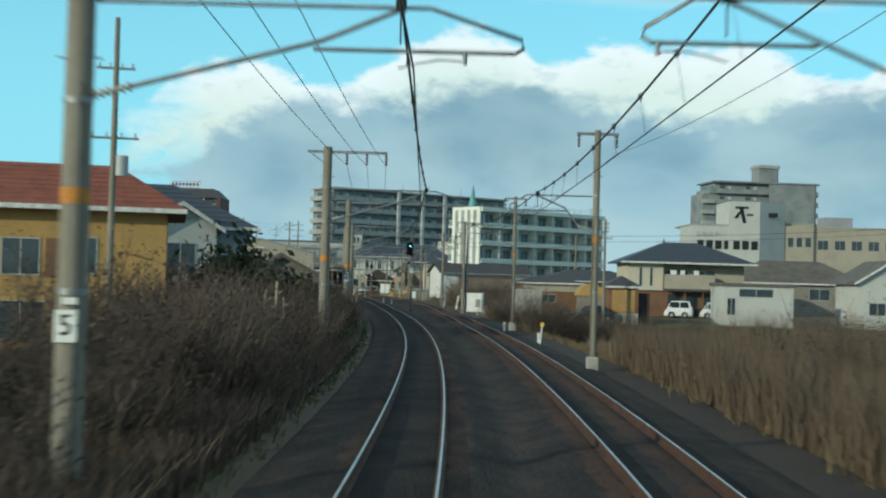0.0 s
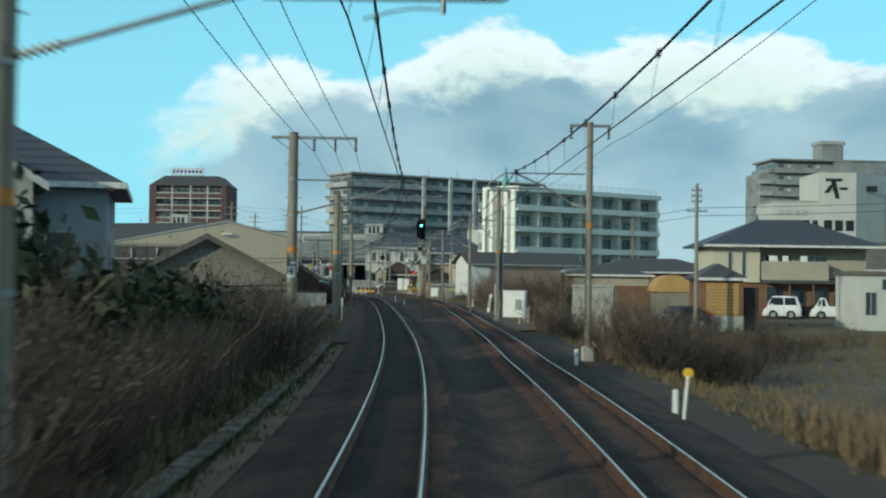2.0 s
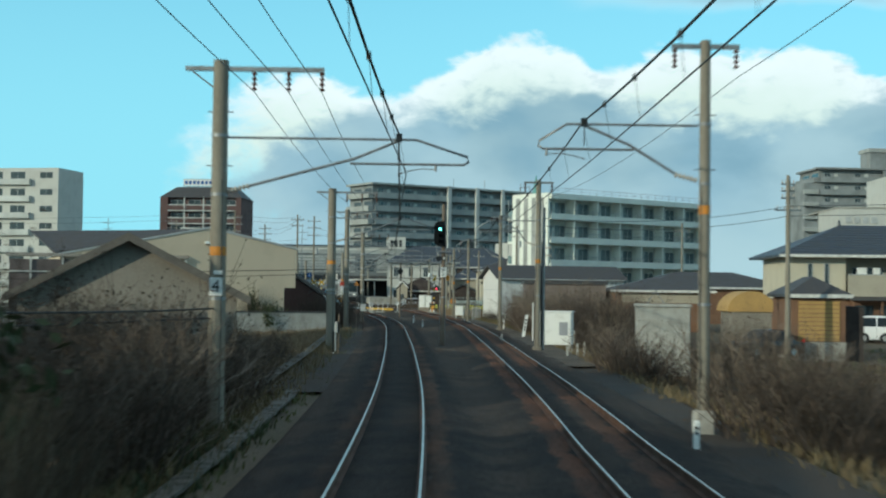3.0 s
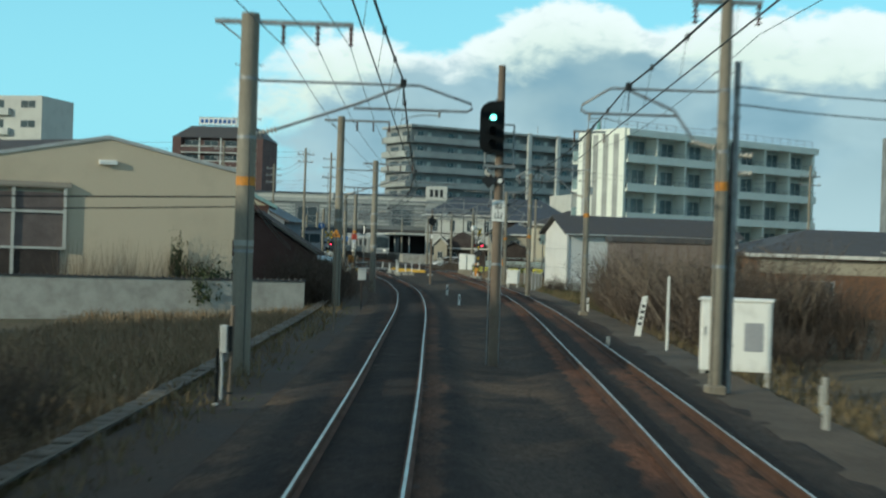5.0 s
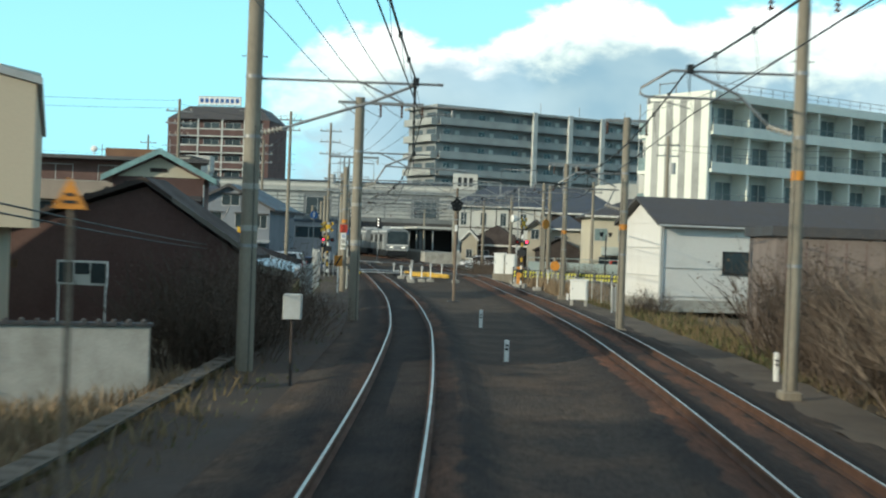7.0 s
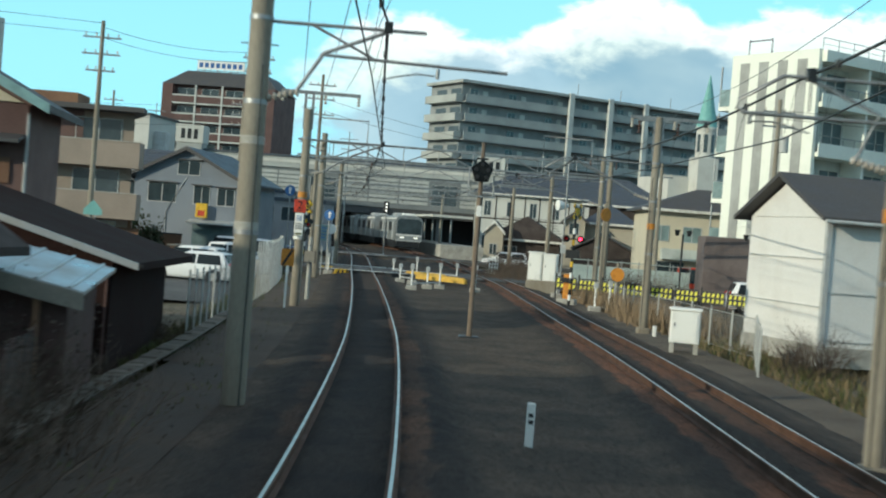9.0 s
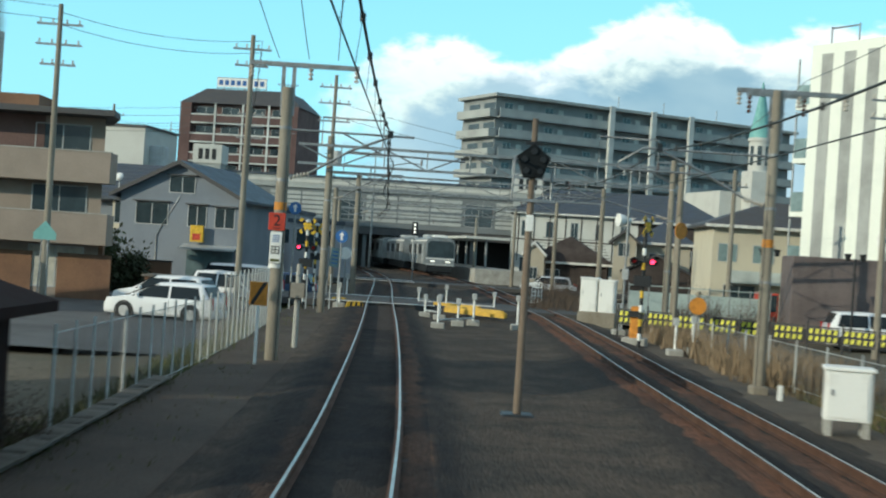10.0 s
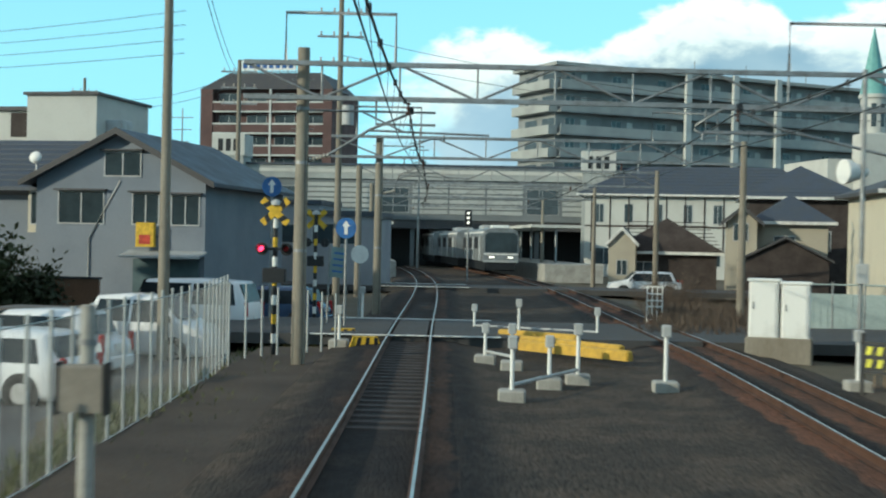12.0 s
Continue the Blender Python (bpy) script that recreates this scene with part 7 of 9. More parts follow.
def chevron_fence():
    for k in range(9):
        x, y = -8.65 + k * 1.05, 196.0 - k * 0.62
        t = thing("guard_panel", "dark guard panel with yellow reflector blocks", "guard rail", x, y, -0.3, -30, "reflector guard panels")
        part("frame", Shape().box(0, -0.03, 0.45, 1.12, 0.03, 0.50).box(0, -0.03, 1.0, 1.12, 0.03, 1.05).box(0, -0.03, -0.2, 0.06, 0.03, 1.2), BLACK, t)
        part("backing", Shape().box(0.06, -0.015, 0.52, 1.12, 0.015, 0.98), BLACK, t)
        for r in range(2):
            for c in range(5):
                part("reflector", Shape().prism([(0.10 + c * 0.21, 0.56 + r * 0.24), (0.20 + c * 0.21, 0.56 + r * 0.24), (0.24 + c * 0.21, 0.72 + r * 0.24), (0.14 + c * 0.21, 0.72 + r * 0.24)], -0.035, -0.02, "y"), CHEVRON, t)


chevron_fence()
bg = thing("barrier_machine", "orange crossing barrier machine on a concrete base", "barrier", -7.98, 191.6, -0.3, -8)
part("base", Shape().soft(-0.4, -0.35, -0.1, 0.4, 0.35, 0.25, 0.03), CONC_LIGHT, bg)
part("body", Shape().soft(-0.17, -0.2, 0.25, 0.17, 0.2, 1.3, 0.04), ORANGE, bg)
part("arm_clamp", Shape().soft(-0.24, -0.3, 0.95, 0.24, -0.18, 1.15, 0.03), BLACK, bg)
nb = thing("notice_board", "pale blue notice board leaning on a thin post", "sign", -22.5, 207.4, -0.3, 8)
part("post", Shape().tube([(0, 0, -0.3), (0.05, 0, 2.6)], 0.03, 8), STEEL, nb)
bd = part("board", Shape().soft(-0.23, -0.07, 1.65, 0.23, -0.04, 2.55, 0.01), GLASS_PALE, nb, "pale blue board", pose(0.1, 0, 0, 0, 6, 0))
for k in range(4):
    part("sign_bar", Shape().box(-0.15, -0.078, 1.8 + k * 0.18, 0.15, -0.07, 1.86 + k * 0.18), SIGN_BLUE, bd)
for x, y in ((-21.2, 204.6), (-19.9, 202.0)):
    t = thing("striped_block", "yellow-black striped stop block", "block", x, y, -0.3, 20)
    part("block", Shape().prism([(-0.42, 0.0), (0.42, 0.0), (0.3, 0.34), (-0.3, 0.34)], -0.13, 0.13, "y"), YELLOW, t)
    for k in range(3):
        part("stripe", Shape().prism([(-0.26 + k * 0.24, 0.02), (-0.16 + k * 0.24, 0.02), (-0.10 + k * 0.2, 0.32), (-0.19 + k * 0.2, 0.32)], -0.137, -0.13, "y"), BLACK, t)

# ---------- fences ----------


def mesh_fence(pts, h=1.25, gap=1.0, label="white tubular fence with fine mesh", mesh=True, base=True, z=-0.45):
    t = thing("fence", label, "fence", pts[0][0], pts[0][1], z)
    o = Vector((*pts[0], 0))
    d_all = []
    for a, b in zip(pts, pts[1:]):
        a, b = Vector((*a, 0)), Vector((*b, 0))
        n = max(1, round((b - a).length / gap))
        d_all += [a.lerp(b, k / n) - o for k in range(n)]
    d_all.append(Vector((*pts[-1], 0)) - o)
    for p in d_all:
        part("fence_post", Shape().tube([(p.x, p.y, -0.2), (p.x, p.y, h + 0.08)], 0.024, 8), FENCE_PALE, t)
    for p, q in zip(d_all, d_all[1:]):
        u = (q - p).normalized()
        part("top_rail", Shape().tube([(p.x, p.y, h - 0.04), (q.x, q.y, h - 0.04)], 0.009, 6), FENCE_PALE, t)
        part("bottom_rail", Shape().tube([(p.x, p.y, 0.14), (q.x, q.y, 0.14)], 0.009, 6), FENCE_PALE, t)
        if mesh:
            sh = Shape()
            n = int((q - p).length / 0.085)
            for k in range(1, n):
                r = p.lerp(q, k / n)
                sh.tube([(r.x, r.y, 0.15), (r.x, r.y, h - 0.05)], 0.003, 3, False)
            ob = part("mesh_panel", sh, STEEL, t)
            tagged(ob, kind="stuff")
    return t


FENCE = [on_line(y, o)[:2] for y, o in ((165.0, -4.1), (170, -4.0), (175, -3.85), (179, -3.75), (184, -3.65), (190, -3.7), (195.0, -3.8), (200.0, -4.2))]
mesh_fence(FENCE[:4], 1.5, 0.95)
mesh_fence(FENCE[3:], 1.95, 0.85, "tall white tubular fence with fine mesh")
mesh_fence([(-3.0, 166.0), (-2.4, 172.0), (-5.0, 184.0), (-6.0, 190.0)], 1.2, 2.0, "grey chain-link fence beside the shed", True)
for k in range(8):
    x, y = -22.1 + 0.2 * k, 198.2 + 0.55 * k
    single("white_stake", Shape().tube([(0, 0, -0.3), (0, 0, 1.75 - 0.05 * k)], 0.026, 8), FENCE_PALE, "slim white stake by the crossing", "post", x, y, -0.3, group="white stakes")
for x, y in ((3.6, 108.9), (3.2, 107.2), (2.6, 104.0), (-0.2, 118.5)):
    single("wooden_stake", Shape().soft(-0.05, -0.04, -0.3, 0.05, 0.04, 0.55, 0.01), CONC_LIGHT, "weathered short grey stake", "post", x, y, -0.45, 5, group="stakes")
pf = thing("picket_fence", "low weathered picket fence beside the path", "fence", 3.2, 119.0, -0.5, 80)
part("rail", Shape().box(0, -0.02, 0.3, 4.0, 0.02, 0.36), CONC_LIGHT, pf)
for k in range(12):
    part("picket", Shape().prism([(k * 0.34, 0), (k * 0.34 + 0.12, 0), (k * 0.34 + 0.12, 0.62), (k * 0.34 + 0.06, 0.70), (k * 0.34, 0.62)], -0.05, -0.02, "y"), CONC_LIGHT, pf)

# ---------- utility poles with their lines ----------


def utility_pole(x, y, h, arms, rz=0, transformer=None, z=-0.6, r=0.15):
    t = thing("utility_pole", "slim grey concrete utility pole with crossarms", "utility pole", x, y, z, rz, "utility poles")
    part("shaft", Shape().tube([(0, 0, -0.4), (0, 0, h)], [r, r * 0.62], 14), CONCRETE, t)
    for za, wa in arms:
        part("crossarm", Shape().box(-wa, -0.04, za - 0.04, wa, 0.04, za + 0.04), STEEL, t)
        for k in (-0.85, -0.3, 0.3, 0.85):
            part("insulator", insulator((k * wa, 0, za + 0.04), (k * wa, 0, za + 0.22), 0.05, 2), PORCELAIN, t)
    if transformer:
        part("transformer", Shape().tube([(0.32, 0, transformer), (0.32, 0, transformer + 0.75)], 0.24, 14), GREY_PAINT, t)
    return t


UP = [(-12.5, 47.7, 12.5, ((10.6, 0.7), (8.0, 0.9)), 6.6), (-31.2, 196.0, 11.8, ((11.0, 0.9), (10.2, 0.9), (9.4, 0.7)), 0), (-24.65, 200.4, 11.6, ((11.0, 0.8), (10.3, 0.7)), 0), (14.05, 114.7, 8.95, ((7.2, 0.7), (8.5, 0.35), (8.15, 0.35), (7.8, 0.35)), 0),
      (-52.0, 250.0, 13.5, ((12.6, 0.9), (11.6, 0.9)), 0), (-34.5, 232.0, 12.0, ((11.4, 0.9), (10.6, 0.9), (9.8, 0.9)), 0), (1.2, 199.5, 10.5, ((9.9, 0.8), (9.2, 0.8)), 8.0), (-3.5, 214.0, 8.0, ((7.2, 0.7),), 0), (19.0, 190.0, 10.5, ((9.6, 0.9), (8.9, 0.9)), 0), (-25.4, 218.5, 12.5, ((11.8, 0.9), (10.9, 0.9), (9.9, 0.9)), 7.5)]
for x, y, hh, arms, tr in UP:
    utility_pole(x, y, hh, arms, 12, tr)


def slack(p, q, sag, r=0.012, material=None, label="thin black overhead cable"):
    wire("overhead_cable", hang_line([p, q], sag, 12), r, material or WIRE, label)


for dz in (0, 0.5):
    slack((-60, 120, 7.0 + dz), (-31.2, 196, 10.6 + dz), 1.2)
    slack((-31.2, 196, 10.4 + dz), (-24.3, 200.6, 10.3 + dz), 0.4)
    slack((14.05, 114.7, 6.3 + dz), (60, 128, 10.0 + dz), 0.5, 0.018)
    slack((14.05, 114.7, 6.3 + dz), (1.72, 108.8, 5.4 + dz * 0.7), 0.4, 0.015)
    slack((-24.3, 200.6, 10.3 + dz), (-34.5, 232, 10.2 + dz), 0.7)
    slack((-34.5, 232, 10.2 + dz), (-52, 250, 11.2 + dz), 0.7)
slack((-8.1, 109.0, 3.3), (-40, 104, 3.0), 0.2, 0.018, BLACK, "thick black cable sagging from the pole")
slack((-8.1, 109.0, 3.1), (-40, 104, 2.8), 0.3, 0.014, BLACK, "thick black cable sagging from the pole")
for dz in (0, 0.12):
    slack((-8.1, 109.0, 3.35 + dz), (-16.4, 155.0, 1.85 + dz), 0.15, 0.014, BLACK, "thick black cable sagging from the pole")
slack((-5.85, 75.5, 2.0), (-12.6, 49.6, 3.2), 0.4, 0.02, BLACK, "black cable among the shrubs")
slack((-5.85, 75.5, 1.8), (-40, 40, 2.0), 0.4, 0.02, BLACK, "black cable among the shrubs")
for k in range(4):
    slack((-24.3, 200.6, 7.0 + 0.35 * k), (-54, 206 + k, 7.6 + 0.4 * k), 0.5, 0.008)
for k in range(2):
    slack((1.2, 199.5, 9.0 + 0.4 * k), (19.0, 190.0, 8.6 + 0.4 * k), 0.4, 0.012)
    slack((-25.4, 218.5, 9.6 + 0.8 * k), (-3.5, 214.0, 6.6 + 0.3 * k), 0.6, 0.012)
for x, y, hh in ((-66, 300, 17), (-88, 330, 18), (-40, 300, 15), (27, 330, 17), (31, 345, 20)):
    t = thing("radio_mast", "thin lattice mast far off", "mast", x, y, -0.8)
    part("pole", Shape().tube([(0, 0, 0), (0, 0, hh)], [0.16, 0.06], 6), STEEL, t)
    for k in range(3):
        part("antenna", Shape().tube([(-1.2 + 0.2 * k, 0, hh - 1 - k * 1.3), (1.2 - 0.2 * k, 0, hh - 1 - k * 1.3)], 0.05, 5), STEEL, t)

# ---------- portal beams before the station ----------


def portal(y, o0, o1, z0=5.55, z1=6.35, frame_top=True):
    xa, ya, a = on_line(y, o0)
    t = thing("catenary_portal", "steel lattice portal beam across the tracks", "portal", xa, ya, 0, a)
    W = o1 - o0
    part("top_chord", Shape().box(0, -0.07, z1 - 0.05, W, 0.07, z1 + 0.05), STEEL, t)
    part("bottom_chord", Shape().box(0, -0.07, z0 - 0.05, W, 0.07, z0 + 0.05), STEEL, t)
    n = int(W / 1.7)
    for k in range(n):
        x0, x1 = W * k / n, W * (k + 1) / n
        part("lattice_bar", Shape().tube([(x0, 0, z0 if k % 2 else z1), (x1, 0, z1 if k % 2 else z0)], 0.032, 6), STEEL, t)
        part("lattice_post", Shape().tube([(x1, 0, z0), (x1, 0, z1)], 0.026, 6), STEEL, t)
    if frame_top:
        for s in (0.9, W - 3.4):
            part("top_frame", Shape().tube([(s, 0, z1), (s, 0, z1 + 1.1), (s + 2.4, 0, z1 + 1.1), (s + 2.4, 0, z1)], 0.04, 6), STEEL, t)
    for ox in (-o0, -o0 + spread(y)):
        part("drop_bracket", Shape().tube([(ox - 0.7, 0, z0), (ox - 0.7, 0, 5.0), (ox + 0.6, 0, 5.0)], 0.03, 6), STEEL, t)
        part("insulator", insulator((ox, 0, z0 - 0.05), (ox, 0, 5.2), 0.05, 3), BROWN_INS, t)
    for leg in (W,):
        part("right_leg", Shape().tube([(leg, 0, -0.8), (leg, 0, z1 + 0.1)], [0.16, 0.12], 16), CONCRETE, t)
    return t


for y, o0, w in ((198.0, -3.6, 4.5), (217.0, -3.4, 4.5), (236.0, -3.6, 4.5), (256.0, -3.6, 4.5), (278.0, -3.6, 4.5)):
    portal(y, o0, spread(y) + w, 5.55, 6.3, y < 240)
for y in (236.0, 256.0, 278.0):
    x, yy, a = on_line(y, -3.6)
    t = thing("catenary_pole", "round concrete pole carrying a portal beam", "utility pole", x, yy, -0.35, a, "catenary poles")
    part("pole_shaft", pole_body(6.7), CONCRETE, t)

# H-shaped head on the pole by the fence and its neighbours
for x, y in ((-16.2, 176.6), (-5.2, 177.6)):
    t = thing("steel_gantry", "steel twin-post head with a long crossarm above the pole", "bracket", x, y, 0, 9)
    part("upright", Shape().box(-0.16, -0.04, 5.3, -0.08, 0.04, 6.42), STEEL, t)
    part("upright", Shape().box(0.08, -0.04, 5.3, 0.16, 0.04, 6.42), STEEL, t)
    part("crossarm", Shape().box(-0.9, -0.06, 6.42, 1.6, 0.06, 6.52), STEEL, t)
    for k in (-0.85, 0.5, 1.55):
        part("insulator", insulator((k, 0, 6.42), (k, 0, 6.12), 0.06, 3), PORCELAIN, t)

# ---------- the station and its train ----------


def station():
    t = thing("station_building", "long grey bridge station across the tracks", "building", -75.0, 312.0, -0.6, 6)
    part("wall", Shape().box(0, 0, 5.6, 62, 10, 10.2), STATION_GREY, t)
    part("fascia", Shape().box(-0.3, -0.3, 10.2, 62.4, 10.3, 11.7), APT_GREY, t, "grey roof fascia")
    part("fascia_band", Shape().box(-0.35, -0.36, 10.9, 62.45, -0.3, 11.3), PALE_WALL, t, "pale fascia band")
    part("roof", Shape().box(-0.5, -0.5, 11.7, 62.6, 10.5, 11.95), ROOF_BLUE, t)
    for k in range(14):
        if k in (2, 3, 6, 10):
            window(t, 1.2 + k * 4.3, 6.4, 3.7, 2.9, 0.0, GREY_PAINT, GLASS, 1)
        else:
            for r in range(6):
                part("louvre", Shape().prism([(-0.10, 6.3 + r * 0.6), (0.0, 6.3 + r * 0.6), (0.0, 6.75 + r * 0.6), (-0.03, 6.75 + r * 0.6)], 1.0 + k * 4.3, 5.1 + k * 4.3, "x"), APT_GREY, t)
    part("lower_beam", Shape().box(0, 0.2, 4.6, 62, 9.8, 5.6), ROOF_DARK, t)
    for k in range(9):
        part("column", Shape().box(2 + k * 7.2, 1, -0.2, 2.5 + k * 7.2, 1.6, 4.6), STATION_GREY, t)
    # black sheet standing for the deep shade under the bridge
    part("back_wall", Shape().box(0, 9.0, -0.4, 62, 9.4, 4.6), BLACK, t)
    for x0, y0, hh in ((50.5, -1.5, 13.6), (8.0, -1.5, 15.0)):
        part("lift_tower", Shape().soft(x0, y0, -0.4, x0 + 3.6, y0 + 3.6, hh, 0.05), APT_GREY, t, "grey lift tower")
        part("tower_head", Shape().soft(x0 - 0.15, y0 - 0.15, hh - 2.4, x0 + 3.75, y0 + 3.75, hh + 0.1, 0.05), PALE_WALL, t, "pale tower head")
        for k in range(3):
            part("tower_window", Shape().box(x0 + 0.6 + k * 0.9, y0 - 0.19, hh - 1.9, x0 + 1.15 + k * 0.9, y0 - 0.1, hh - 0.5), BLACK, t)


station()
for s, o0, o1 in ((0, -6.5, -1.7), (1, 9.9, 14.5)):
    sh = Shape()
    for k in range(8):
        ya = 268 + k * 8
        p = [centre(q, o)[:2] for q, o in ((ya, o0), (ya, o1), (ya + 8, o1), (ya + 8, o0))]
        sh.add([(a, b, -0.5) for a, b in p] + [(a, b, 0.92) for a, b in p], [(0, 1, 5, 4), (1, 2, 6, 5), (2, 3, 7, 6), (3, 0, 4, 7), (4, 5, 6, 7)])
    single("platform", sh, CONC_LIGHT, "grey concrete station platform", "platform", kind="structure")
    t = thing("platform_canopy", "flat platform canopy on steel posts", "canopy", *centre(285, (o0 + o1) / 2)[:2], 0, math.degrees(centre(285)[2]))
    part("roof", Shape().box(-2.3, -9, 3.9, 2.3, 25, 4.15), PALE_WALL, t)
    for k in range(5):
        part("post", Shape().tube([(0, -8 + k * 7, 0.9), (0, -8 + k * 7, 3.9)], 0.12, 8), STEEL, t)


rp = thing("repeater_signal", "small dark signal with three pale lamps", "signal", -28.0, 262.0, -0.3, 10)
part("mast", Shape().tube([(0, 0, -0.3), (0, 0, 4.2)], 0.06, 8), STEEL, rp)
part("signal_head", Shape().soft(-0.26, -0.1, 3.95, 0.26, 0.1, 5.15, 0.05), BLACK, rp)
for k in range(3):
    part("lens", Shape().tube([(0, -0.14, 4.22 + k * 0.34), (0, -0.1, 4.22 + k * 0.34)], 0.1, 10), WARM_LAMP, rp, "lit pale lamp")


def train():
    for k in range(4):
        y = 271.0 + k * 19.4
        x, yy, a = on_line(y, spread(y))
        t = thing("train_car", "silver commuter train car with a pale roof edge" if k else "silver commuter train cab with a wide dark front window", "train", x, yy, 0, a, "train cars")
        prof = [(-1.45, 1.0), (-1.47, 2.0), (-1.45, 3.1), (-1.3, 3.5), (-0.8, 3.72), (0.8, 3.72), (1.3, 3.5), (1.45, 3.1), (1.47, 2.0), (1.45, 1.0)]
        part("body", Shape().prism(prof, 0.25, 19.8, "y"), TRAIN_GREY, t)
        part("under_frame", Shape().box(-1.2, 0.8, 0.25, 1.2, 19.4, 1.0), BLACK, t)
        part("roof_edge", Shape().box(-1.42, 0.4, 3.28, -1.36, 19.7, 3.42), WHITE, t, "pale roof edge")
        for d in range(3):
            part("door", Shape().box(-1.492, 2.6 + d * 6.2, 1.05, -1.47, 3.9 + d * 6.2, 3.0), GREY_PAINT, t)
            part("window", Shape().box(-1.490, 4.6 + d * 6.2, 2.0, -1.47, 7.9 + d * 6.2, 2.95), BLACK, t)
        part("air_unit", Shape().soft(-0.9, 6.5, 3.7, 0.9, 10.5, 4.0, 0.08), GREY_PAINT, t)
        if k == 0:
            part("cab_front", Shape().prism([(-1.4, 0.95), (-1.42, 3.1), (-1.2, 3.5), (-0.7, 3.68), (0.7, 3.68), (1.2, 3.5), (1.42, 3.1), (1.4, 0.95)], 0.0, 0.26, "y"), TRAIN_GREY, t, "silver cab front")
            part("windscreen", Shape().prism([(-1.3, 1.75), (1.3, 1.75), (1.3, 3.1), (1.0, 3.35), (-1.0, 3.35), (-1.3, 3.1)], -0.03, 0.0, "y"), GLASS, t, "wide dark windscreen")
            part("lower_band", Shape().box(-1.38, -0.02, 1.55, 1.38, 0.0, 1.66), WHITE, t)
            part("bumper_band", Shape().box(-1.38, -0.03, 0.95, 1.38, 0.0, 1.12), GREY_PAINT, t)
            for s in (-0.75, 0.75):
                part("headlight", Shape().soft(s - 0.22, -0.05, 1.28, s + 0.22, 0.0, 1.42, 0.02), WARM_LAMP, t, "lit headlight")
            part("skirt", Shape().box(-1.2, 0.05, 0.35, 1.2, 0.3, 0.95), BLACK, t)
            part("roof_unit", Shape().soft(-0.7, 0.8, 3.68, 0.7, 2.2, 3.95, 0.05), WHITE, t)


train()

# ---------- beyond the second track ----------
h = house("long white house with a blue-grey tiled roof", -22.9, 300.0, -0.6, 0, 23.5, 9.0, 8.1, 3.2, PALE_WALL, ROOF_BLUE, [(1.0 + k * 2.9, 5.4, 0.9, 1.9) for k in range(8)] + [(1.0 + k * 3.5, 1.2, 1.9, 1.7) for k in range(6)], o=0.8, courses=True)
for k in range(13):
    part("timber_post", Shape().box(0.6 + k * 1.85, -0.06, 2.5, 0.72 + k * 1.85, 0.0, 8.0), DARK_BROWN, h)
part("timber_rail", Shape().box(0.0, -0.07, 5.0, 23.5, 0.0, 5.15), DARK_BROWN, h)
house("low dark house under a wide dark brown tiled roof", -16.9, 255.0, -0.6, 0, 6.4, 7.0, 2.6, 2.35, DARK_BROWN, DARK_BROWN, [(1.0, 0.9, 1.5, 1.2)], o=0.5, inset=0.8, courses=True)
house("small cream gable end of a low house", -17.3, 253.2, -0.6, 0, 1.7, 3.0, 3.3, 0.8, CREAM_DULL, ROOF_DARK, [(0.5, 1.2, 0.7, 1.0)], style="gable_front", o=0.2, name="house_wing")
house("small cream gabled wing with one window", -10.0, 250.0, -0.6, 0, 1.75, 5.0, 4.7, 0.75, CREAM_DULL, ROOF_DARK, [(0.35, 3.5, 0.9, 1.1)], style="gable_front", o=0.4, name="house_wing", trim=ROOF_DARK)
h = house("dark-roofed house with cream plaster beside the wing", -8.2, 251.5, -0.6, 0, 4.2, 8.0, 4.6, 1.9, CREAM_DULL, ROOF_BLUE, [(1.0, 2.6, 1.3, 1.3)], o=0.5, courses=True)
part("porch_roof", Shape().prism([(-1.2, 2.3), (1.6, 3.7), (4.4, 2.3), (4.4, 2.42), (1.6, 3.84), (-1.2, 2.42)], -2.4, 0.0, "y"), ROOF_DARK, h, "dark porch roof")
part("porch_wall", Shape().prism([(-0.9, -0.4), (4.1, -0.4), (4.1, 2.35), (1.6, 3.65), (-0.9, 2.35)], -2.1, -0.02, "y"), DARK_BROWN, h, "dark boarded porch")
house("tall house under a steep dark blue tiled roof", -8.2, 264.0, -0.6, 0, 7.4, 8.0, 6.6, 2.6, DARK_BROWN, ROOF_BLUE, [(4.0, 3.0, 1.6, 1.4)], o=0.7, courses=True)
h = house("cream two-storey house with a dark hipped roof and green shutters", -3.5, 230.0, -0.6, 6, 9.5, 8.0, 5.65, 1.9, CREAM_WALL, ROOF_DARK, [(0.35, 3.5, 1.2, 1.15, GLASS_PALE), (2.5, 3.5, 1.35, 1.15, GLASS_PALE), (5.0, 3.4, 1.8, 1.3), (0.8, 0.4, 2.0, 1.7)], o=0.6)
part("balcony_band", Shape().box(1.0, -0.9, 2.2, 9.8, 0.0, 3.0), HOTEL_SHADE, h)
single("brown_wall_block", Shape().soft(0, 0, -0.5, 11.0, 3.2, 3.75, 0.03), MAUVE_WALL, "plain mauve-brown windowless block", "building", -1.15, 207.5, -0.5, 3)


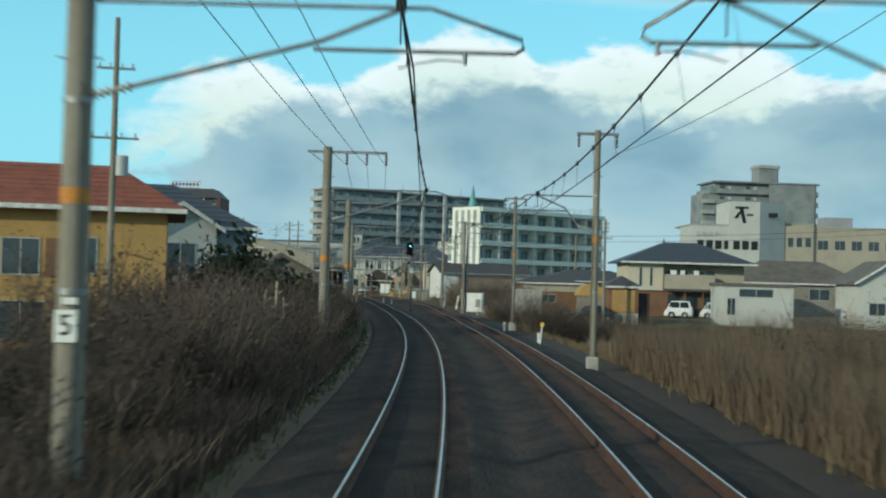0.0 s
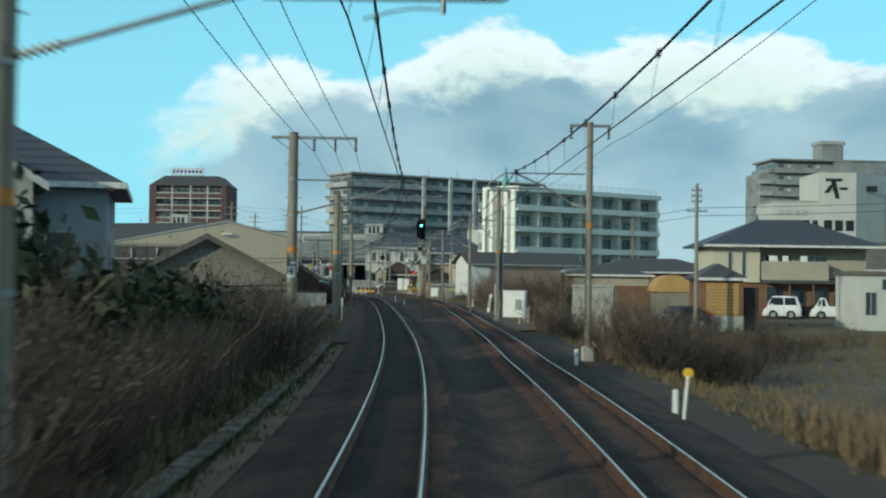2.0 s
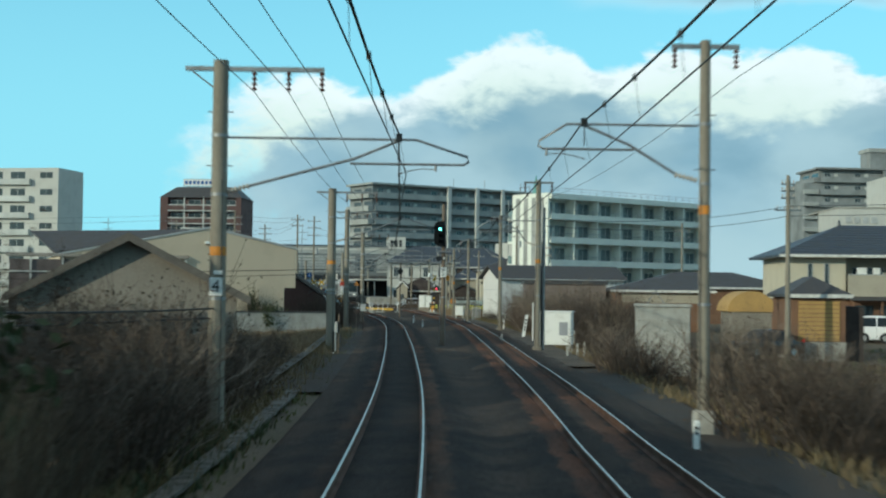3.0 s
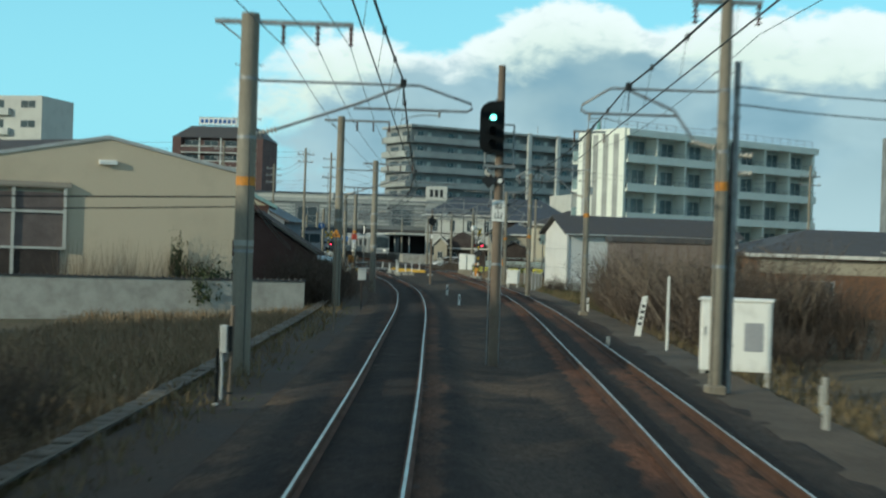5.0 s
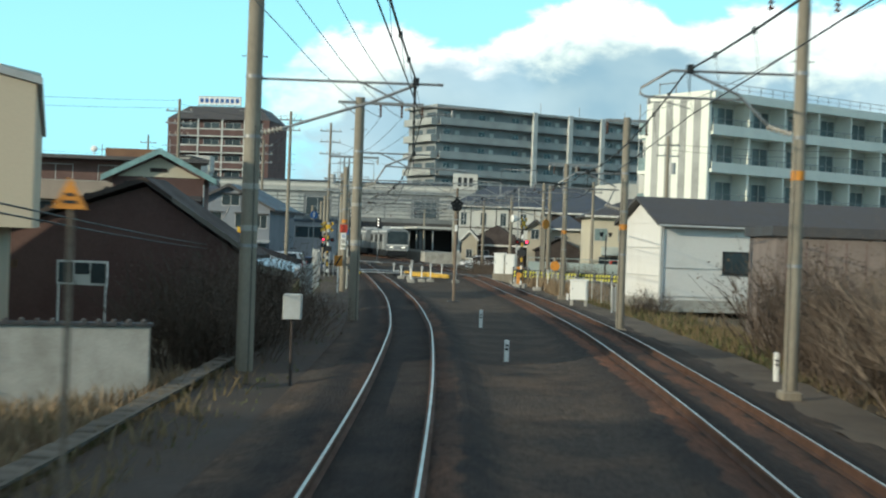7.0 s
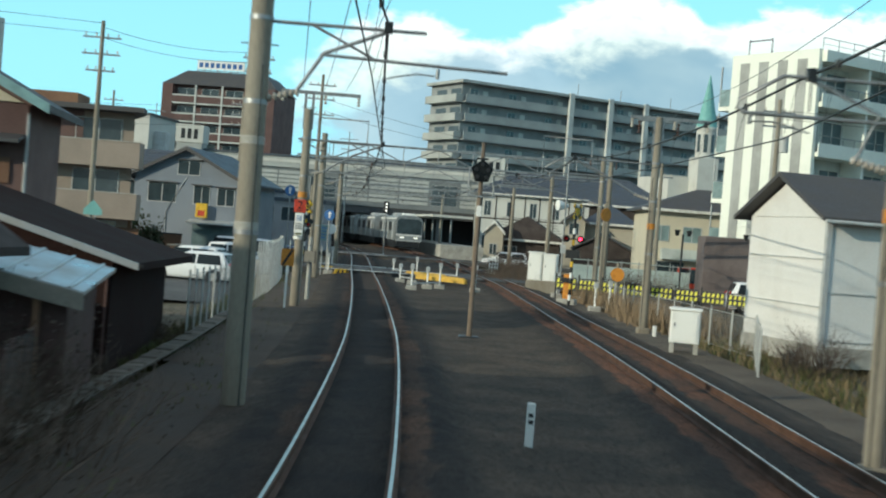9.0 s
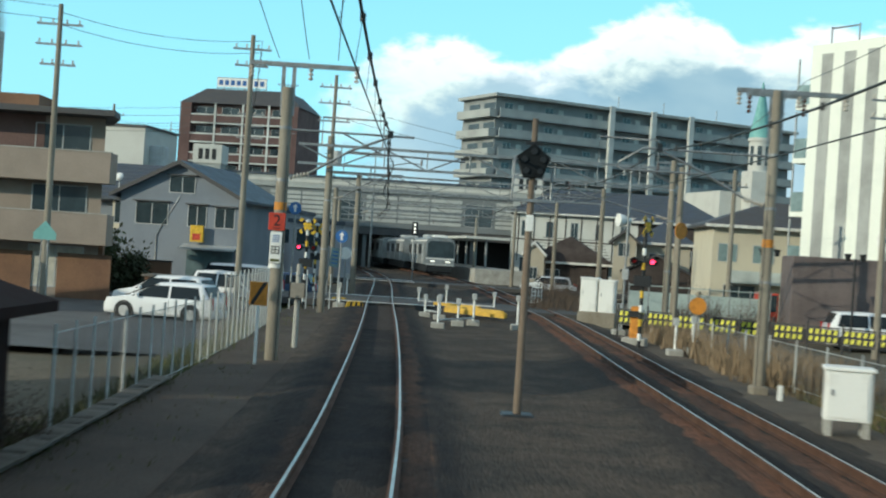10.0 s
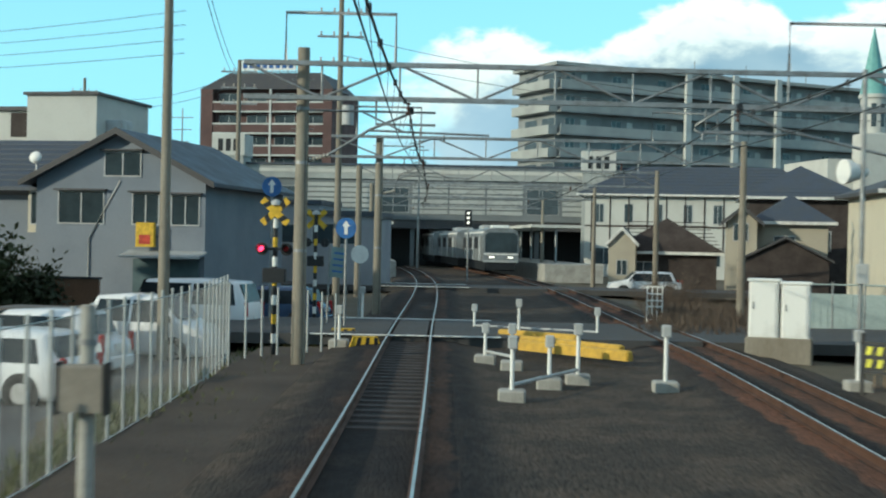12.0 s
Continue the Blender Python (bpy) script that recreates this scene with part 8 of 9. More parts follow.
def church():
    t = thing("church_tower", "pale stone tower with a verdigris spire", "tower", 5.9, 311.0, -0.8, 20)
    part("shaft", Shape().soft(-1.5, -1.5, 0, 1.5, 1.5, 15.5, 0.1), PALE_WALL, t)
    part("belfry", Shape().tube([(0, 0, 15.5), (0, 0, 19.2)], 1.35, 8), PALE_WALL, t)
    for k in range(8):
        a = 2 * math.pi * (k + 0.5) / 8
        part("louvre", Shape().soft(-0.26, -0.08, 16.2, 0.26, 0.08, 18.6, 0.05), GLASS, t, "", pose(1.25 * math.cos(a), 1.25 * math.sin(a), 0, 0, 0, math.degrees(a) + 90))
    part("cornice", Shape().tube([(0, 0, 19.2), (0, 0, 19.6)], 1.55, 8), PALE_WALL, t)
    part("spire", Shape().tube([(0, 0, 19.6), (0, 0, 26.6)], [1.48, 0.05], 8), COPPER, t, "green copper spire")
    part("nave", Shape().box(-4.4, 1, 0, -1.4, 12, 12.9), PALE_WALL, t)


church()
for x, y, h0, m in ((-6.65, 194.8, 4.5, ORANGE), (-5.9, 193.4, 1.9, ORANGE)):
    t = thing("round_sign", "orange round sign board on a steel pole", "sign", x, y, -0.3, 0)
    part("post", Shape().tube([(0, 0, -0.3), (0, 0, h0)], 0.07, 10), CONCRETE, t)
    part("board", Shape().tube([(0, -0.1, h0 - 0.5), (0, -0.06, h0 - 0.5)], 0.30, 20), m, t, "", pose(0, 0, 0, 0, 0, 45 if h0 > 3 else 0))
for x, y in ((-2.6, 203.5), (0.8, 203.0)):
    t = thing("street_lamp", "slim dark lamp post with twin lanterns", "street lamp", x, y, -0.4)
    part("post", Shape().tube([(0, 0, -0.3), (0, 0, 3.6)], 0.05, 8), BLACK, t)
    for s in (-0.3, 0.3):
        part("lantern", Shape().tube([(s, 0, 3.5), (s, 0, 3.8)], [0.08, 0.15], 8), BLACK, t)
mp = thing("speaker_post", "thin steel post with a white round loudspeaker", "post", -8.5, 197.6, -0.3, 0)
part("post", Shape().tube([(0, 0, -0.3), (0, 0, 6.4)], 0.05, 10), STEEL, mp)
part("speaker", Shape().tube([(-0.16, -0.35, 4.35), (-0.16, -0.2, 4.35), (-0.16, 0.1, 4.35), (-0.16, 0.2, 4.35)], [0.25, 0.23, 0.12, 0.08], 18), WHITE, mp, "white round loudspeaker", pose(0, 0, 0, 0, 0, -62))
part("cable_box", Shape().soft(-0.1, -0.14, 2.1, 0.14, -0.04, 2.5, 0.02), GREY_PAINT, mp)
vm = thing("drinks_machine", "orange-red drinks machine against a wall", "machine", -1.9, 215.6, -0.5, 6)
part("body", Shape().soft(0, 0, 0, 1.1, 0.8, 1.85, 0.03), RED, vm)
part("front", Shape().box(0.08, -0.02, 0.9, 1.02, 0.0, 1.75), GLASS, vm)
for x, y, hh, rz in ((-21.7, 206.5, 3.4, 8), (-24.2, 207.2, 4.6, 4), (-22.6, 211.5, 2.6, 0)):
    t = thing("road_sign", "round blue road sign on a grey post", "sign", x, y, -0.3, rz)
    part("post", Shape().tube([(0, 0, -0.3), (0, 0, hh)], 0.045, 10), STEEL, t)
    part("board", Shape().tube([(0, -0.06, hh - 0.3), (0, -0.04, hh - 0.3)], 0.3, 20), SIGN_BLUE if hh > 3 else WHITE, t)
    part("arrow", Shape().prism([(-0.05, hh - 0.48), (0.05, hh - 0.48), (0.05, hh - 0.25), (0.12, hh - 0.25), (0.0, hh - 0.08), (-0.12, hh - 0.25), (-0.05, hh - 0.25)], -0.068, -0.061, "y"), WHITE, t)
cs = thing("crossing_sign", "blue pentagonal road sign on two thin posts", "sign", -29.8, 193.0, -0.6, 10)
for a in (-0.18, 0.18):
    part("post", Shape().tube([(a, 0, -0.3), (a * 0.6, 0, 2.6)], 0.03, 8), STEEL, cs)
part("board", Shape().prism([(-0.42, 2.5), (0.42, 2.5), (0.42, 2.75), (0.0, 3.2), (-0.42, 2.75)], -0.06, -0.04, "y"), COPPER, cs, "blue-green board")
ts = thing("stop_sign", "red inverted triangle road sign", "sign", -30.6, 220.5, -0.6, 0)
part("post", Shape().tube([(0, 0, 0), (0, 0, 4.55)], 0.045, 8), STEEL, ts)
part("board", Shape().prism([(-0.45, 5.25), (0.45, 5.25), (0.0, 4.55)], -0.06, -0.04, "y"), RED, ts)
for x, y, w, hh, m in ((-33.5, 240.0, 4.0, 5.6, GREY_WALL), (-40.5, 246.0, 6.0, 6.4, GREY_WALL), (-50.0, 256.0, 8.0, 7.2, PALE_WALL)):
    house("small blue-grey shop building by the crossing road", x, y, -0.6, 4, w, 6.0, hh - 1.2, 0.3, m, ROOF_BLUE, [(0.5, 2.8, w - 1.2, 1.2)], style="flat", name="shop_building")

# fence and railing past the cabinets
tf = thing("panel_fence", "pale teal sheet fence with thin posts along a road", "fence", -8.4, 214.0, -0.5, -4)
for k in range(7):
    part("panel", Shape().box(k * 1.0 + 0.03, -0.02, 0.05, k * 1.0 + 0.97, 0.02, 1.55), FENCE_TEAL, tf)
    for q in range(4):
        part("rib", Shape().box(k * 1.0 + 0.15 + q * 0.22, -0.035, 0.1, k * 1.0 + 0.19 + q * 0.22, -0.02, 1.5), FENCE_TEAL, tf)
for k in range(8):
    part("post", Shape().tube([(k * 1.0, 0, -0.3), (k * 1.0, 0, 1.95)], 0.03, 8), STEEL, tf)
part("rail", Shape().tube([(0, 0, 1.85), (7.0, 0, 1.85)], 0.025, 8), FENCE_TEAL, tf)
wr = thing("railing", "small white grid railing beside the second track", "railing", -13.4, 215.0, -0.45, 0)
for k in range(4):
    part("bar", Shape().box(k * 0.17, -0.02, -0.1, k * 0.17 + 0.035, 0.02, 1.55), WHITE, wr)
for z in (0.85, 1.05, 1.28, 1.52):
    part("rail", Shape().box(0.0, -0.03, z, 0.55, -0.02, z + 0.04), WHITE, wr)

# ---------- plants ----------
rnd = random.Random(7)


def branch_set(seed, h, spread_r, stems, levels=2, thick=0.007):
    """Bare stems that fork upwards; returns wood and the tips."""
    r = random.Random(seed)
    wood, tips = Shape(), []

    def grow(p, d, ln, rad, lv):
        q = p + d * ln
        mid = p.lerp(q, 0.5) + Vector((r.uniform(-1, 1), r.uniform(-1, 1), r.uniform(-0.3, 0.3))) * ln * 0.09
        if lv:
            wood.tube([p, mid, q], [rad, rad * 0.8, rad * 0.55], 3, False)
        else:
            wood.tube([p, q], [rad, rad * 0.4], 3, False)
        tips.append((q, d))
        tips.append((mid, d))
        if lv:
            for _ in range(r.choice((3, 4, 4))):
                e = (d + Vector((r.uniform(-0.75, 0.75), r.uniform(-0.75, 0.75), r.uniform(-0.15, 0.5)))).normalized()
                grow(p.lerp(q, r.uniform(0.35, 1.0)), e, ln * r.uniform(0.5, 0.8), rad * 0.55, lv - 1)
    for _ in range(stems):
        a, k = r.uniform(0, 6.283), r.uniform(0.1, 1)
        p = Vector((math.cos(a), math.sin(a), 0)) * spread_r * 0.4 * k
        d = Vector((math.cos(a) * 0.55 * k, math.sin(a) * 0.55 * k, 1)).normalized()
        grow(p + Vector((0, 0, -0.3)), d, h * r.uniform(0.38, 0.55), thick * h, levels)
    return wood, tips


def leaf_set(seed, tips, per, size, jitter):
    r = random.Random(seed)
    sh = Shape()
    for p, d in tips:
        for _ in range(per):
            c = p + Vector((r.gauss(0, jitter), r.gauss(0, jitter), r.gauss(0, jitter)))
            u = Vector((r.uniform(-1, 1), r.uniform(-1, 1), r.uniform(-1, 1))).normalized()
            w = u.cross(Vector((r.uniform(-1, 1), r.uniform(-1, 1), r.uniform(-1, 1)))).normalized()
            s = size * r.uniform(0.6, 1.4)
            sh.quad(c - u * s, c - w * s * 0.5, c + u * s, c + w * s * 0.5)
    return sh


def plant(name, label, category, seed, h, w, stems, leaf, per, size, jitter, levels=2, wood_mat=None, thick=0.007):
    t = thing(name, label, category, 0, 0, 0)
    wood, tips = branch_set(seed, h, w, stems, levels, thick)
    part("branchwork", wood, wood_mat or TWIG, t)
    if per:
        part("foliage", leaf_set(seed + 1, tips, per, size, jitter), leaf, t)
    return t


SHRUBS = [plant("shrub", "leafless brown winter shrub with dense twigs", "shrub", 11 + k, 2.0, 1.1, 24, LEAF_BROWN, 1, 0.020, 0.15) for k in range(4)]
BRAMBLE = [plant("shrub", "tangled brown bramble with withered leaves", "shrub", 31 + k, 1.35, 1.7, 24, LEAF_BROWN, 2, 0.020, 0.2) for k in range(3)]
EVERGREEN = [plant("evergreen_bush", "dark evergreen bush beside the garden", "bush", 51 + k, 2.3, 1.0, 12, LEAF_DARK, 9, 0.095, 0.20) for k in range(2)]
BARE_TREE = [plant("tree", "bare winter tree with upright grey-brown branches", "tree", 71 + k, 4.2, 1.3, 8, LEAF_BROWN, 0, 0.05, 0.1, 3, BARK, 0.010) for k in range(2)]
used = set()


def put_plant(kinds, x, y, s, z=None, sz=None):
    src = rnd.choice(kinds)
    zz = height(x, y) - 0.05 if z is None else z
    m = pose(x, y, zz, rnd.uniform(-5, 5), rnd.uniform(-5, 5), rnd.uniform(0, 360)) @ Matrix.Diagonal((s, s, sz or s * rnd.uniform(0.85, 1.15), 1))
    if src.name not in used:
        used.add(src.name)
        src.matrix_basis = m
        return src
    return copy_thing(src, m)


def clear(x, y):
    return all(math.hypot(x - a, y - b) > 0.9 for a, b in POLE_L + POLE_R)


# the overgrown bank on the left
for i in range(118):
    y = rnd.uniform(13, 101)
    o = -3.9 - abs(rnd.gauss(0, 1)) * 2.6
    if y > 84:
        o -= 0.8
    x, yy, _ = centre(y, o)
    if o < -13 or not clear(x, yy):
        continue
    grow = float(np.interp(-o, (3.9, 5.2, 8), (0.75, 1.15, 1.35))) * float(np.interp(y, (13, 60, 84, 92, 101), (1.1, 1.05, 0.95, 0.55, 0.4)))
    put_plant(SHRUBS if rnd.random() < 0.62 else BRAMBLE, x, yy, grow * rnd.uniform(0.9, 1.3))
for x, y, s in ((-8.0, 64.3, 1.45), (-8.9, 65.2, 1.3), (-12.8, 69.4, 1.2), (-9.8, 69.0, 0.8), (-8.3, 56.7, 1.55), (-9.4, 57.5, 1.4), (-11.3, 58.0, 1.0), (-13.6, 55.0, 1.2), (-18.5, 62.0, 1.3), (-16.6, 65.5, 1.1), (-15.75, 133.1, 0.58), (-33.6, 209.3, 0.85), (-35.2, 209.0, 0.95), (-36.8, 208.7, 1.0), (-38.4, 208.3, 1.1), (-25.0, 158.5, 0.9)):
    put_plant(EVERGREEN, x, y, s)
for x, y, s in ((-12.6, 141.0, 1.1), (-13.8, 144.2, 1.3), (-13.5, 143.2, 1.25), (-13.3, 145.2, 1.2), (-12.4, 143.8, 1.2), (-10.0, 50.5, 1.4), (-11.3, 44.0, 1.5), (-9.3, 36.0, 1.4), (-8.9, 46.5, 1.4), (-9.9, 40.0, 1.5), (-9.2, 54.5, 1.3), (-6.7, 60.8, 1.15), (-7.4, 62.5, 1.2), (-8.6, 77.0, 1.2), (-9.4, 79.0, 1.3), (-6.8, 78.5, 1.1), (-9.2, 100.5, 0.7), (-10.2, 102.0, 0.8), (6.8, 75.5, 1.1), (7.6, 76.5, 1.0), (8.4, 75.8, 0.95), (9.2, 77.0, 0.9), (6.2, 74.2, 1.1), (5.4, 75.4, 1.2)):
    put_plant(SHRUBS, x, y, s)
put_plant(EVERGREEN, -16.5, 132.8, 0.26, None, 1.0)
st = thing("tree", "pale dead tree with broken stubs of branches", "tree", -6.3, 47.3, -0.5)
for lean_x, top, rad in ((-0.38, 2.45, 0.085), (0.10, 2.75, 0.075), (0.42, 2.2, 0.065)):
    stem = part("trunk", Shape().tube([(lean_x * 0.2, 0, -0.3), (lean_x * 0.35, 0.05, top * 0.4), (lean_x * 0.9, -0.04, top * 0.75), (lean_x * 0.8, 0.0, top)], [rad, rad * 0.95, rad * 0.8, rad * 0.55], 10), DEAD_WOOD, st, "pale barkless stem with a broken top")
    for q in (0.62, 0.82):
        part("stub", Shape().tube([(lean_x * 0.8, 0, top * q), (lean_x * 0.8 + (0.22 if q > 0.7 else -0.2), -0.05, top * q + 0.16)], [rad * 0.5, rad * 0.25], 8), DEAD_WOOD, stem)
for x, y, s in ((-6.4, 71.6, 0.8), (-7.3, 72.6, 0.85), (-6.9, 74.0, 0.75), (-8.3, 73.4, 0.8), (-9.5, 84.0, 0.8), (-10.5, 88.0, 0.9), (-8.8, 91.0, 0.75), (-12.0, 93.5, 0.9), (-11.0, 97.0, 0.85), (-13.5, 86.0, 0.9), (-7.8, 33.0, 0.75), (-6.5, 41.0, 0.7), (8.6, 112.0, 0.55), (7.3, 113.5, 0.5), (-15.5, 100.0, 1.0), (5.5, 137.0, 0.8), (6.2, 131.0, 0.75), (8.0, 142.0, 0.85), (-5.7, 29.5, 0.6), (-6.6, 33.0, 0.75), (-5.5, 36.5, 0.6), (-7.3, 38.5, 0.8), (-6.9, 27.0, 0.7), (3.4, 131.0, 0.75), (3.0, 134.5, 0.85), (4.4, 133.5, 0.9), (4.8, 128.5, 0.8), (6.6, 134.0, 0.95), (4.2, 139.5, 0.9), (2.6, 142.0, 0.8), (6.0, 144.5, 0.95), (3.8, 146.5, 0.85), (8.2, 137.5, 0.9), (5.4, 125.6, 0.7), (2.4, 138.0, 1.15), (2.9, 128.0, 1.25), (3.9, 130.0, 1.35), (2.2, 132.6, 1.2), (1.7, 135.6, 1.1), (5.0, 131.5, 1.4), (6.6, 128.0, 1.35), (3.2, 141.5, 1.3), (5.2, 141.0, 1.4), (2.2, 145.5, 1.0), (-8.2, 76.0, 0.95), (-9.0, 78.2, 1.0), (-7.4, 74.5, 0.9), (-10.0, 80.5, 1.0), (-7.5, 47.0, 1.2), (-6.7, 38.8, 1.05), (-9.6, 45.0, 1.1), (-5.7, 69.0, 0.95), (-6.6, 76.0, 0.95), (-7.6, 79.0, 1.0), (-9.0, 83.0, 1.05), (5.6, 76.5, 0.95), (6.3, 75.6, 0.85), (5.2, 78.0, 0.9), (6.6, 77.6, 0.8), (3.6, 97.9, 0.8), (4.3, 97.0, 0.75), (3.9, 99.0, 0.8)):
    put_plant(BARE_TREE, x, y, s)
# scrub on the right
for i in range(34):
    y = rnd.uniform(17, 47)
    o = 3.62 + 4.4 + abs(rnd.gauss(0, 1)) * 4.0
    x, yy, _ = centre(y, o)
    if clear(x, yy):
        put_plant(BRAMBLE if rnd.random() < 0.6 else SHRUBS, x, yy, rnd.uniform(0.9, 1.35) * float(np.interp(y, (17, 26, 36, 47), (1.0, 1.2, 1.15, 0.55))))
for i in range(62):
    y = rnd.uniform(76, 152)
    o = spread(y) + 3.8 + abs(rnd.gauss(0, 1)) * 4.5
    if 100 < y < 122 and o < spread(y) + 8.5:
        continue
    if o > spread(y) + 13:
        continue
    x, yy, _ = centre(y, o)
    if clear(x, yy):
        put_plant(SHRUBS if rnd.random() < 0.7 else BRAMBLE, x, yy, rnd.uniform(0.75, 1.2))
for i in range(24):
    y = rnd.uniform(124, 150)
    x, yy, _ = centre(y, spread(y) + 4.2 + abs(rnd.gauss(0, 1)) * 3.0)
    if clear(x, yy):
        put_plant(SHRUBS, x, yy, rnd.uniform(1.1, 1.6))
for i in range(16):
    x, y = rnd.uniform(9, 34), rnd.uniform(95, 112)
    put_plant(BRAMBLE, x, y, rnd.uniform(0.6, 1.0))
for x, y, s in ((-11.6, 140.0, 0.9), (-12.8, 143.5, 1.2), (-13.2, 141.4, 1.1), (-11.9, 146.0, 1.0), (-13.0, 140.2, 1.0), (-13.4, 147.4, 1.1), (-12.3, 149.5, 0.9)):
    put_plant(SHRUBS, x, y, s)
for i in range(16):
    y = rnd.uniform(150, 168)
    x, yy, _ = centre(y, -4.6 - abs(rnd.gauss(0, 1.4)))
    put_plant(BRAMBLE, x, yy, rnd.uniform(0.5, 0.9))
for x, y, s in ((-1.6, 168.8, 0.6), (-0.9, 170.6, 0.7), (-3.4, 198.0, 0.8), (-4.6, 200.0, 0.9), (-5.4, 202.5, 0.85), (-12.5, 228.0, 0.9), (-13.2, 224.0, 0.8), (-10.5, 222.0, 0.7)):
    put_plant(SHRUBS, x, y, s)


def blades(name, label, count, where, h0, h1, material, seed, lean=0.35, wide=0.02, clump=4):
    r = random.Random(seed)
    sh = Shape()
    for _ in range(count // clump):
        x, y = where(r)
        z = height(x, y) - 0.04
        for _ in range(clump):
            a, b = x + r.gauss(0, 0.12), y + r.gauss(0, 0.12)
            h = r.uniform(h0, h1)
            t = r.uniform(0, 6.283)
            dx_, dy_ = math.cos(t) * wide, math.sin(t) * wide
            lx, ly = r.gauss(0, lean) * h, r.gauss(0, lean) * h
            sh.v += [(a - dx_, b - dy_, z), (a + dx_, b + dy_, z), (a + lx * 0.4 + dx_ * 0.7, b + ly * 0.4 + dy_ * 0.7, z + h * 0.6), (a + lx * 0.4 - dx_ * 0.7, b + ly * 0.4 - dy_ * 0.7, z + h * 0.6), (a + lx, b + ly, z + h)]
            n = len(sh.v) - 5
            sh.f += [(n, n + 1, n + 2, n + 3), (n + 3, n + 2, n + 4)]
            sh.s += [False, False]
            sh.m += [0, 0]
    return single(name, sh, material, label, "grass", kind="stuff")


def beside(y0, y1, o0, o1, right=False):
    def pick(r):
        y = r.uniform(y0, y1)
        o = r.uniform(o0, o1) + (spread(y) if right else 0)
        return centre(y, o)[:2]
    return pick


blades("grass", "dry brown grass on the left bank", 16000, beside(10, 138, -7.5, -2.7), 0.15, 0.5, GRASS_DRY, 1)
blades("grass", "tall dry grass below the yard wall", 20000, beside(96, 138, -12.0, -4.1), 0.18, 0.55, REED, 2)
blades("grass", "green winter grass along the left kerb", 9000, beside(12, 205, -4.3, -2.2), 0.06, 0.22, GRASS_GREEN, 3)
blades("grass", "pale reeds beside the field", 6000, beside(49, 60, 4.6, 9.5, True), 0.5, 1.15, REED, 4, 0.2)
blades("grass", "dry brown grass on the right verge", 18000, beside(12, 196, 3.0, 7.5, True), 0.12, 0.5, GRASS_DRY, 5)
blades("grass", "tall dead reeds crowding the right bank", 26000, beside(12, 47, 3.4, 7.0, True), 0.7, 2.1, STRAW_GREY, 11, 0.20, 0.012, 5)
blades("grass", "head-high dead reeds filling the ditch", 30000, beside(12, 45, 6.0, 17.0, True), 1.4, 3.2, STRAW_GREY, 12, 0.14, 0.013, 6)
blades("grass", "dark withered weeds on the left verge", 15000, beside(9, 48, -4.6, -2.75), 0.25, 0.85, LEAF_BROWN, 13, 0.4, 0.018)
blades("grass", "tall pale withered grass below the evergreens", 9000, beside(55, 74, -7.6, -3.9), 0.6, 1.7, STRAW_GREY, 16, 0.25, 0.012, 5)
blades("grass", "pale tangled reeds beside the shrubs", 9000, beside(57, 67, -7.2, -4.4), 1.1, 2.2, REED, 17, 0.25, 0.010, 5)
blades("grass", "thin tall reeds between the yard wall and the building", 500, lambda r: (lambda x: (x, 134.0 + (x + 11.6) * 0.445 + 0.75))(r.uniform(-20.5, -15.0)), 1.6, 3.4, STRAW_GREY, 18, 0.15, 0.010, 5)
blades("grass", "dark green tussocks beside the kerb", 5000, beside(44, 76, -4.4, -2.6), 0.10, 0.35, LEAF_DARK, 14, 0.4)
